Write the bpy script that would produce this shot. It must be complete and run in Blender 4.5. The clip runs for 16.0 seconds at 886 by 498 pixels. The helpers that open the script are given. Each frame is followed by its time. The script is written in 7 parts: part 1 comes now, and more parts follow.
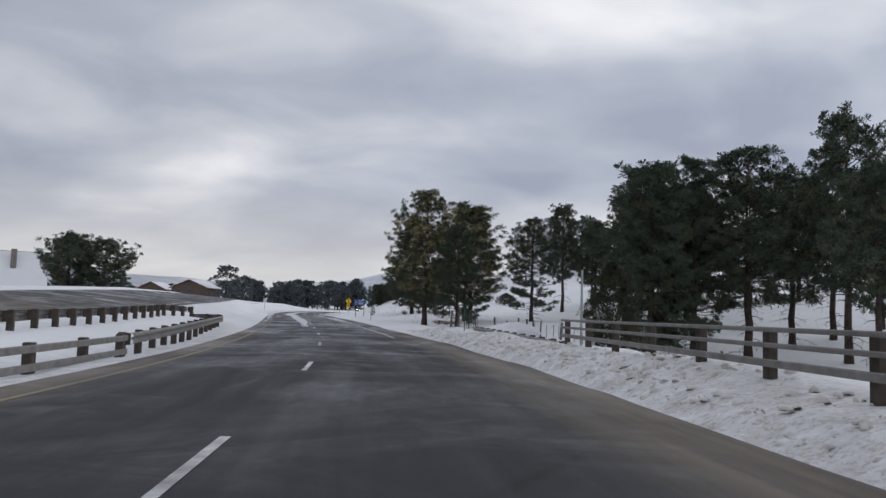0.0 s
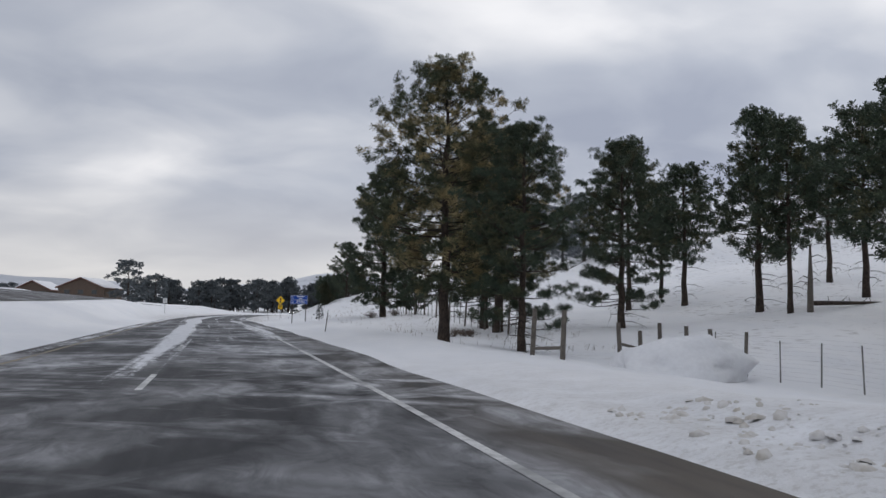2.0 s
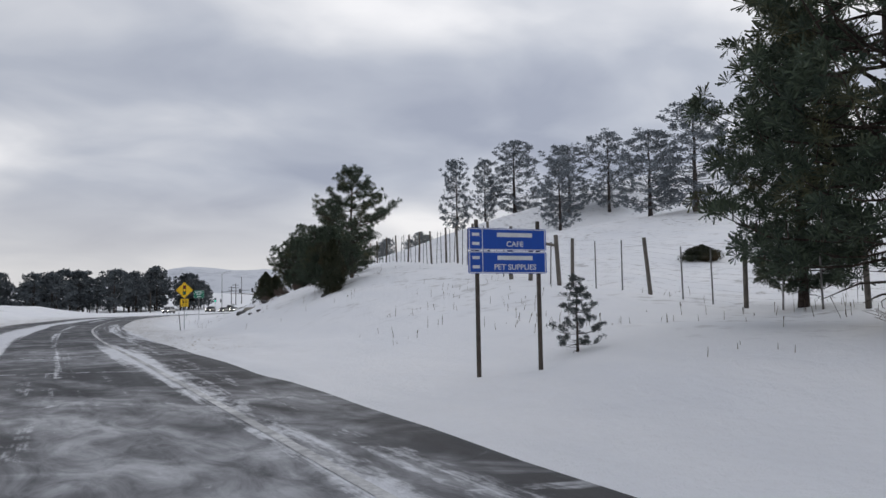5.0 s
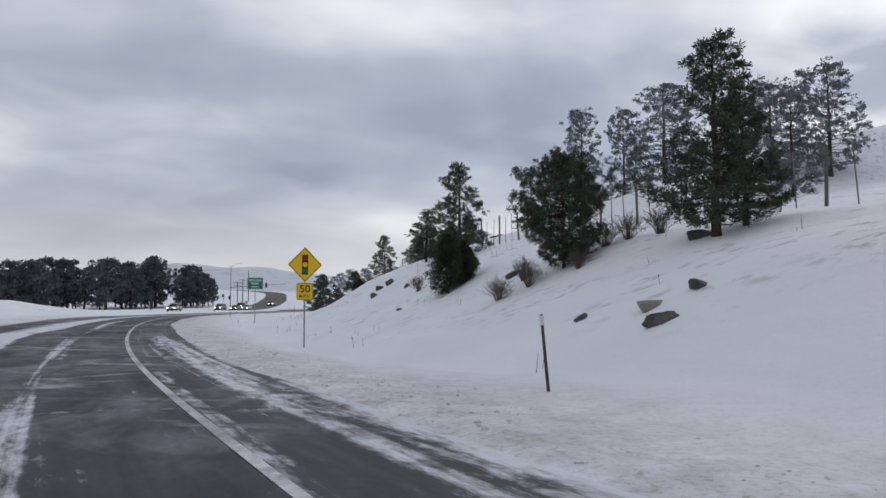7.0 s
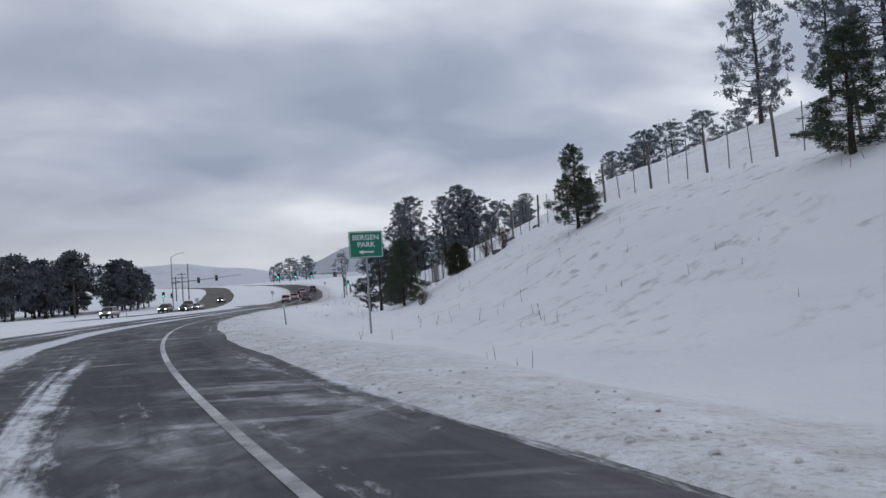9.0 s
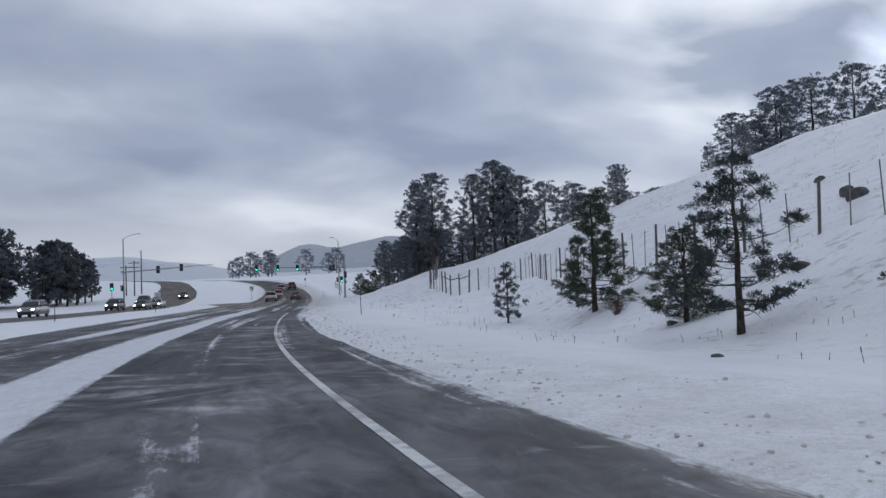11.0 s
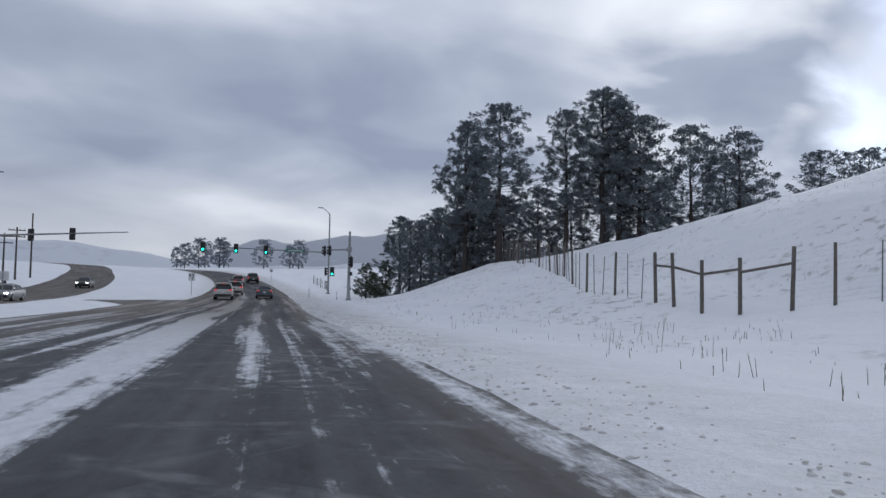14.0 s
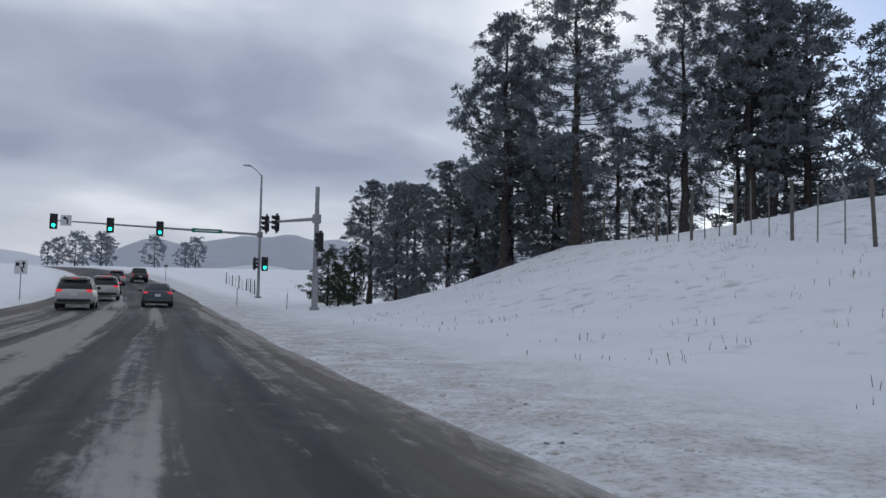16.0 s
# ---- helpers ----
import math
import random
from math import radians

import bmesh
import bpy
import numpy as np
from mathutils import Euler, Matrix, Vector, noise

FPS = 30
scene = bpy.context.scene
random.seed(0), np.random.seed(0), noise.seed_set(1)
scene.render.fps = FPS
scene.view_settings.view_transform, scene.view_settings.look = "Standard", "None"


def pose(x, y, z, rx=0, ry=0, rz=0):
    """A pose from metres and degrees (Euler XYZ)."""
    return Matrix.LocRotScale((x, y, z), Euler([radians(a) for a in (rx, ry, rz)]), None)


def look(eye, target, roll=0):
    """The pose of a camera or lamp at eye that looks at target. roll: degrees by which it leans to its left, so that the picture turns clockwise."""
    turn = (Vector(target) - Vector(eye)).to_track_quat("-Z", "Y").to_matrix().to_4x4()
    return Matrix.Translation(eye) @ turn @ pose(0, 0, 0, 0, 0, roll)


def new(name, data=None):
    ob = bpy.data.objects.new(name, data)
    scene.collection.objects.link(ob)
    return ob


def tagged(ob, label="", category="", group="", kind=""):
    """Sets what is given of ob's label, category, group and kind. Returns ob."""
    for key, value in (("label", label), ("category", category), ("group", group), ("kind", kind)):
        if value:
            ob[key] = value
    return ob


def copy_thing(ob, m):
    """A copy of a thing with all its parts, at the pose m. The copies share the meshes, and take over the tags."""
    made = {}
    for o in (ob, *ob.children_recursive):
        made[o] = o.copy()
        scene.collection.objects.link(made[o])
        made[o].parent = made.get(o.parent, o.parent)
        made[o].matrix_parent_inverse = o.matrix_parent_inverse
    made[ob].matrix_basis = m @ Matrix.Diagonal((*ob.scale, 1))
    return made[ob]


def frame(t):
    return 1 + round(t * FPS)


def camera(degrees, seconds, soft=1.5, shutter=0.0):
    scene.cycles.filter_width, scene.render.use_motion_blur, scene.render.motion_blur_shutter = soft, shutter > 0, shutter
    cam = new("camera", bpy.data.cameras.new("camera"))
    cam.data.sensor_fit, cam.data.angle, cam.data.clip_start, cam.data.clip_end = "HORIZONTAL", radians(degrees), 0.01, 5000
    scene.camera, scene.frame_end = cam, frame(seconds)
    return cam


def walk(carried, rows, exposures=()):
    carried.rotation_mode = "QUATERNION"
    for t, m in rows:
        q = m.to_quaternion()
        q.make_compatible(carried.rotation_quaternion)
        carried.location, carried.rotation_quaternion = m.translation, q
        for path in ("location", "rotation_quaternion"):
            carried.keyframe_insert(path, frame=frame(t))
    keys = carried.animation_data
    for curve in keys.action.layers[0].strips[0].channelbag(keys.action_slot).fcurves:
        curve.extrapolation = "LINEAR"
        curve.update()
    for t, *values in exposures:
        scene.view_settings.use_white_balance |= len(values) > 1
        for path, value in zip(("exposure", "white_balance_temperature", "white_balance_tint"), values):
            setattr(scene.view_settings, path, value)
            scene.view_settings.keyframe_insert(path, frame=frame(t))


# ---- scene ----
cam = camera(57.9, 16.0)
PATH = [
    (0, (0.000, -0.000, 1.193), (1.713, 19.860, 2.820), 1.74),
    (0.5, (0.221, 10.452, 1.163), (2.385, 30.267, 2.798), 2.10),
    (1, (-0.004, 20.805, 1.153), (2.557, 40.566, 2.868), 1.92),
    (1.5, (-0.513, 31.050, 1.167), (2.215, 50.792, 2.846), 1.61),
    (2, (-1.250, 41.113, 1.209), (2.124, 60.754, 2.898), 0.95),
    (2.5, (-2.120, 50.989, 1.246), (1.920, 70.522, 2.696), 0.16),
    (3, (-3.094, 60.750, 1.287), (1.591, 80.145, 2.669), 0.70),
    (3.5, (-4.133, 70.446, 1.342), (1.175, 89.676, 2.770), -0.15),
    (4, (-5.155, 80.213, 1.455), (0.801, 99.253, 2.871), -0.99),
    (4.2, (-5.596, 84.149, 1.497), (0.582, 103.119, 2.898), -1.26),
    (6.3, (-9.677, 125.692, 1.615), (-2.586, 144.330, 3.152), -0.26),
    (6.5, (-10.154, 129.687, 1.620), (-3.417, 148.457, 3.139), -0.37),
    (7, (-11.195, 139.824, 1.635), (-4.150, 158.483, 3.115), -0.18),
    (7.5, (-12.001, 150.014, 1.678), (-4.607, 168.542, 3.100), -0.49),
    (8, (-12.651, 160.329, 1.734), (-4.826, 178.687, 3.065), -1.87),
    (8.2, (-12.877, 164.486, 1.755), (-4.740, 182.714, 2.988), -2.70),
    (10.3, (-11.275, 207.208, 2.148), (-1.103, 224.396, 3.209), -2.54),
    (10.5, (-10.738, 211.208, 2.170), (-0.270, 228.217, 3.225), -2.49),
    (11, (-9.021, 221.140, 2.220), (0.934, 238.455, 3.269), -2.20),
    (11.5, (-6.755, 231.099, 2.229), (1.856, 249.116, 3.334), -2.01),
    (12, (-4.098, 240.796, 2.179), (4.666, 258.738, 3.298), -1.39),
    (12.5, (-1.192, 250.356, 2.166), (8.225, 267.965, 3.277), -0.93),
    (13, (2.016, 259.738, 2.176), (12.097, 276.973, 3.328), -0.08),
    (13.5, (5.406, 269.033, 2.219), (16.160, 285.855, 3.396), 0.38),
    (14, (8.840, 278.196, 2.273), (19.750, 294.916, 3.458), 0.92),
    (14.5, (12.289, 287.333, 2.320), (23.636, 303.756, 3.549), 2.17),
    (15, (15.888, 296.493, 2.330), (27.781, 312.523, 3.592), 2.07),
    (15.5, (19.358, 305.953, 2.334), (31.737, 321.608, 3.642), 1.48),
    (16, (22.701, 315.573, 2.343), (35.622, 330.782, 3.659), 1.01),
]
LIGHT = [(0, 0.22, 6400, 10), (4, 0.30, 6550, 10), (7, 0.16, 6270, 10), (8.2, 0.13, 6230, 10), (10.5, 0.02, 5850, 10), (16, 0.02, 5940, 10)]
walk(cam, [(t, look(eye, target, roll)) for t, eye, target, roll in PATH], LIGHT)

# ---- sky and light ----
world = bpy.data.worlds.new("winter_sky")
scene.world = world
world.use_nodes = True
SUN_BEARING, SUN_HEIGHT = radians(55), radians(19)


def build_sky():
    nt = world.node_tree
    nt.nodes.clear()
    N, K = nt.nodes.new, nt.links.new
    out, bg = N("ShaderNodeOutputWorld"), N("ShaderNodeBackground")
    sky = N("ShaderNodeTexSky")
    sky.sky_type, sky.sun_disc = "NISHITA", False
    sky.sun_elevation, sky.sun_rotation = SUN_HEIGHT, SUN_BEARING
    sky.altitude, sky.air_density, sky.dust_density = 2300, 1.0, 1.5
    dim = N("ShaderNodeMix"); dim.data_type = "RGBA"; dim.blend_type = "MULTIPLY"
    dim.inputs[0].default_value = 1.0
    dim.inputs[7].default_value = (0.105, 0.105, 0.105, 1)
    K(sky.outputs[0], dim.inputs[6])
    # a cloud deck: the way's horizontal part over its height gives the deck's own plan
    co = N("ShaderNodeTexCoord")
    xyz = N("ShaderNodeSeparateXYZ"); K(co.outputs["Generated"], xyz.inputs[0])
    up = N("ShaderNodeMath"); up.operation = "MAXIMUM"; up.inputs[1].default_value = 0.0
    K(xyz.outputs[2], up.inputs[0])
    lift = N("ShaderNodeMath"); lift.operation = "ADD"; lift.inputs[1].default_value = 0.27
    K(up.outputs[0], lift.inputs[0])
    plan = N("ShaderNodeCombineXYZ")
    for n in (0, 1):
        d = N("ShaderNodeMath"); d.operation = "DIVIDE"
        K(xyz.outputs[n], d.inputs[0]); K(lift.outputs[0], d.inputs[1]); K(d.outputs[0], plan.inputs[n])

    def cloud(scale, detail, rough, warp, offset):
        mp = N("ShaderNodeMapping"); mp.inputs["Location"].default_value = offset
        mp.inputs["Rotation"].default_value = (0, 0, radians(-38))
        mp.inputs["Scale"].default_value = (1.0, 1.25, 1.0)
        K(plan.outputs[0], mp.inputs[0])
        t = N("ShaderNodeTexNoise"); t.inputs["Scale"].default_value = scale
        t.inputs["Detail"].default_value, t.inputs["Roughness"].default_value = detail, rough
        t.inputs["Distortion"].default_value = warp
        K(mp.outputs[0], t.inputs["Vector"])
        return t.outputs[0]

    big, fine = cloud(0.8, 3.0, 0.45, 0.5, (3.1, 1.7, 0)), cloud(2.6, 5.0, 0.45, 0.35, (0.4, 5.2, 2.0))
    both = N("ShaderNodeMix"); both.inputs[0].default_value = 0.36
    K(big, both.inputs[2]); K(fine, both.inputs[3])
    ramp = N("ShaderNodeValToRGB")
    e = ramp.color_ramp.elements
    e[0].position, e[0].color = 0.36, (0.315, 0.345, 0.425, 1)
    e[1].position, e[1].color = 0.66, (0.80, 0.80, 0.82, 1)
    m = e.new(0.46); m.color = (0.415, 0.445, 0.515, 1)
    m = e.new(0.55); m.color = (0.555, 0.575, 0.625, 1)
    K(both.outputs[0], ramp.inputs[0])
    # the deck thins towards the horizon, where the light comes under it
    low = N("ShaderNodeMapRange"); low.inputs[1].default_value, low.inputs[2].default_value = 0.0, 0.16
    low.inputs[3].default_value, low.inputs[4].default_value = 0.85, 0.0
    K(up.outputs[0], low.inputs[0])
    pale = N("ShaderNodeMix"); pale.data_type = "RGBA"
    pale.inputs[7].default_value = (0.67, 0.65, 0.63, 1)
    K(low.outputs[0], pale.inputs[0]); K(ramp.outputs[0], pale.inputs[6])
    # round the hidden sun the deck glows; it is torn on that side of the sky
    sun_way = N("ShaderNodeVectorMath"); sun_way.operation = "DOT_PRODUCT"
    sun_way.inputs[1].default_value = (math.sin(SUN_BEARING) * math.cos(SUN_HEIGHT), math.cos(SUN_BEARING) * math.cos(SUN_HEIGHT), math.sin(SUN_HEIGHT))
    K(co.outputs["Generated"], sun_way.inputs[0])
    near = N("ShaderNodeMapRange"); near.inputs[1].default_value, near.inputs[2].default_value = 0.966, 0.998
    near.inputs[3].default_value, near.inputs[4].default_value = 0.0, 0.85
    near.interpolation_type = "SMOOTHERSTEP"
    K(sun_way.outputs["Value"], near.inputs[0])
    thin = N("ShaderNodeMapRange"); thin.inputs[1].default_value, thin.inputs[2].default_value = 0.46, 0.57
    K(both.outputs[0], thin.inputs[0])
    glow = N("ShaderNodeMath"); glow.operation = "MULTIPLY"
    K(near.outputs[0], glow.inputs[0]); K(thin.outputs[0], glow.inputs[1])
    lit = N("ShaderNodeMix"); lit.data_type = "RGBA"; lit.inputs[7].default_value = (1.05, 1.03, 1.0, 1)
    K(glow.outputs[0], lit.inputs[0]); K(pale.outputs[2], lit.inputs[6])
    # away from the sun the deck is thicker and greyer
    far = N("ShaderNodeMapRange"); far.inputs[1].default_value, far.inputs[2].default_value = 0.35, 0.90
    far.inputs[3].default_value, far.inputs[4].default_value = 0.86, 1.0
    K(sun_way.outputs["Value"], far.inputs[0])
    thick = N("ShaderNodeVectorMath"); thick.operation = "SCALE"
    K(lit.outputs[2], thick.inputs[0]); K(far.outputs[0], thick.inputs["Scale"])
    # one rift shows the blue above, to the right of the sun
    rift_way = N("ShaderNodeVectorMath"); rift_way.operation = "DOT_PRODUCT"
    ra, rh = radians(72), radians(13)
    rift_way.inputs[1].default_value = (math.sin(ra) * math.cos(rh), math.cos(ra) * math.cos(rh), math.sin(rh))
    K(co.outputs["Generated"], rift_way.inputs[0])
    ragged = N("ShaderNodeMath"); ragged.operation = "MULTIPLY_ADD"; ragged.inputs[1].default_value = -0.10
    K(fine, ragged.inputs[0]); K(rift_way.outputs["Value"], ragged.inputs[2])
    hole = N("ShaderNodeMapRange"); hole.inputs[1].default_value, hole.inputs[2].default_value = 0.915, 0.945
    hole.interpolation_type = "SMOOTHSTEP"
    K(ragged.outputs[0], hole.inputs[0])
    blue = N("ShaderNodeMix"); blue.data_type = "RGBA"
    K(hole.outputs[0], blue.inputs[0]); K(thick.outputs[0], blue.inputs[6]); K(dim.outputs[2], blue.inputs[7])
    K(blue.outputs[2], bg.inputs[0])
    bg.inputs[1].default_value = 1.0
    K(bg.outputs[0], out.inputs[0])


build_sky()
sun = new("sun", bpy.data.lights.new("sun", "SUN"))
sun.data.energy, sun.data.angle, sun.data.color = 0.6, radians(20), (1.0, 0.96, 0.9)
sun.matrix_world = look((200 * math.sin(SUN_BEARING), 200 * math.cos(SUN_BEARING), 200 * math.tan(SUN_HEIGHT)), (0, 0, 0))
scene.view_settings.exposure = 0.0


# ---- materials ----
class Mat:
    """A small wrapper to write node materials in few lines."""

    def __init__(self, name, rough=0.7, metal=0.0, spec=0.5):
        self.m = bpy.data.materials.new(name)
        self.m.use_nodes = True
        self.t = self.m.node_tree
        self.b = self.t.nodes["Principled BSDF"]
        self.b.inputs["Roughness"].default_value, self.b.inputs["Metallic"].default_value = rough, metal
        self.b.inputs["Specular IOR Level"].default_value = spec
        self.co = None

    def n(self, kind, **sets):
        node = self.t.nodes.new(kind)
        return node

    def k(self, a, b):
        self.t.links.new(a, b)

    def coord(self, what="Object"):
        c = self.n("ShaderNodeTexCoord")
        return c.outputs[what]

    def scaled(self, vec, scale, loc=(0, 0, 0)):
        mp = self.n("ShaderNodeMapping")
        mp.inputs["Scale"].default_value, mp.inputs["Location"].default_value = scale, loc
        self.k(vec, mp.inputs[0])
        return mp.outputs[0]

    def turned(self, vec, angle, scale, loc=(0, 0, 0)):
        """Coordinates turned first and scaled after, for streaks that lie across the road."""
        mp = self.n("ShaderNodeMapping")
        mp.inputs["Rotation"].default_value = (0, 0, radians(angle))
        self.k(vec, mp.inputs[0])
        return self.scaled(mp.outputs[0], scale, loc)

    def noise(self, vec, scale, detail=4.0, rough=0.55, warp=0.0):
        t = self.n("ShaderNodeTexNoise")
        t.inputs["Scale"].default_value, t.inputs["Detail"].default_value = scale, detail
        t.inputs["Roughness"].default_value, t.inputs["Distortion"].default_value = rough, warp
        if vec is not None:
            self.k(vec, t.inputs["Vector"])
        return t.outputs[0]

    def remap(self, v, a, b, c=0.0, d=1.0, smooth=False):
        r = self.n("ShaderNodeMapRange")
        if smooth:
            r.interpolation_type = "SMOOTHSTEP"
        for i, x in enumerate((a, b, c, d)):
            r.inputs[i + 1].default_value = x
        self.k(v, r.inputs[0])
        return r.outputs[0]

    def math(self, op, a, b=None, c=None):
        r = self.n("ShaderNodeMath")
        r.operation = op
        for i, x in enumerate((a, b, c)):
            if x is None:
                continue
            if isinstance(x, (int, float)):
                r.inputs[i].default_value = x
            else:
                self.k(x, r.inputs[i])
        return r.outputs[0]

    def mix(self, f, a, b, blend="MIX"):
        r = self.n("ShaderNodeMix")
        r.data_type, r.blend_type = "RGBA", blend
        for i, x in ((0, f), (6, a), (7, b)):
            if isinstance(x, (int, float)):
                r.inputs[i].default_value = x
            elif isinstance(x, tuple):
                r.inputs[i].default_value = (*x, 1)
            else:
                self.k(x, r.inputs[i])
        return r.outputs[2]

    def ramp(self, v, stops):
        r = self.n("ShaderNodeValToRGB")
        e = r.color_ramp.elements
        e[0].position, e[0].color = stops[0][0], (*stops[0][1], 1)
        e[1].position, e[1].color = stops[-1][0], (*stops[-1][1], 1)
        for p, c in stops[1:-1]:
            e.new(p).color = (*c, 1)
        self.k(v, r.inputs[0])
        return r.outputs[0]

    def color(self, c):
        if isinstance(c, tuple):
            self.b.inputs["Base Color"].default_value = (*c, 1)
        else:
            self.k(c, self.b.inputs["Base Color"])
        return self

    def rough(self, r):
        self.k(r, self.b.inputs["Roughness"])
        return self

    def bump(self, h, strength=0.3, dist=0.02):
        r = self.n("ShaderNodeBump")
        r.inputs["Strength"].default_value, r.inputs["Distance"].default_value = strength, dist
        self.k(h, r.inputs["Height"])
        self.k(r.outputs[0], self.b.inputs["Normal"])
        return self

    def random(self):
        return self.n("ShaderNodeObjectInfo").outputs["Random"]

    def island(self):
        return self.n("ShaderNodeNewGeometry").outputs["Random Per Island"]


def varied(name, base, dark, scale=6.0, rough=0.7, metal=0.0, bump=0.2, dist=0.01, spec=0.5):
    """A surface of two close tones with grain at two sizes."""
    m = Mat(name, rough, metal, spec)
    o = m.coord()
    a, b = m.noise(o, scale, 5), m.noise(o, scale * 9, 3)
    both = m.math("ADD", m.math("MULTIPLY", a, 0.65), m.math("MULTIPLY", b, 0.35))
    m.color(m.mix(m.remap(both, 0.35, 0.68), dark, base))
    m.rough(m.remap(b, 0.3, 0.7, max(rough - 0.1, 0.05), min(rough + 0.12, 1)))
    if bump:
        m.bump(both, bump, dist)
    return m.m


def snow_material(name="snow", road_grit=True):
    m = Mat(name, 0.75, 0, 0.3)
    o = m.coord()
    drift = m.noise(m.scaled(o, (0.5, 0.16, 0.5)), 1.0, 5, 0.55, 0.4)
    crust = m.noise(o, 5.0, 6, 0.6)
    fine = m.noise(o, 40.0, 3)
    base = m.mix(m.remap(drift, 0.35, 0.7), (0.85, 0.86, 0.885), (0.91, 0.912, 0.925))
    if not road_grit:
        m.color(m.mix(m.remap(crust, 0.35, 0.7, 0.0, 0.35), base, (0.66, 0.66, 0.68)))
        m.bump(m.math("ADD", drift, m.math("MULTIPLY", crust, 0.6)), 0.6, 0.2)
        return m.m
    # road grit thrown on the bank beside the lanes, and bare patches of grass that the wind has swept
    uv = m.n("ShaderNodeUVMap"); uv.uv_map = "road"
    sep = m.n("ShaderNodeSeparateXYZ"); m.k(uv.outputs[0], sep.inputs[0])
    side = m.math("ABSOLUTE", m.math("ADD", sep.outputs[0], 2.4))
    reach = m.remap(side, 4.6, 9.5, 1.0, 0.0, True)
    grit = m.math("MULTIPLY", reach, m.math("ADD", m.remap(m.noise(o, 1.3, 7, 0.7), 0.34, 0.64, 0.0, 0.62), m.remap(m.noise(o, 11.0, 4, 0.7), 0.50, 0.62, 0.0, 0.38)))
    grit = m.math("MULTIPLY", grit, m.math("ADD", m.remap(sep.outputs[1], 36.0, 62.0, 1.0, 0.08), m.math("ADD", m.math("MULTIPLY", m.remap(sep.outputs[1], 118.0, 148.0), m.remap(sep.outputs[1], 205.0, 240.0, 0.85, 0.22)), m.remap(sep.outputs[1], 285.0, 325.0, 0.0, 0.85))))
    base = m.mix(m.math("MULTIPLY", grit, 0.85), base, (0.30, 0.265, 0.22))
    spots = m.math("MULTIPLY", m.remap(m.noise(o, 0.16, 4, 0.6, 0.6), 0.44, 0.60), m.remap(m.noise(o, 1.5, 5, 0.6), 0.54, 0.66))
    away = m.math("MULTIPLY", m.remap(sep.outputs[0], 7.0, 12.0), m.remap(sep.outputs[1], 60.0, 90.0, 0.3, 1.0))
    base = m.mix(m.math("MULTIPLY", m.math("MULTIPLY", spots, away), 0.72), base, (0.34, 0.325, 0.31))
    m.color(base)
    h = m.math("ADD", m.math("MULTIPLY", drift, 1.0), m.math("ADD", m.math("MULTIPLY", crust, 0.45), m.math("MULTIPLY", fine, 0.08)))
    m.bump(h, 0.6, 0.24)
    return m.m


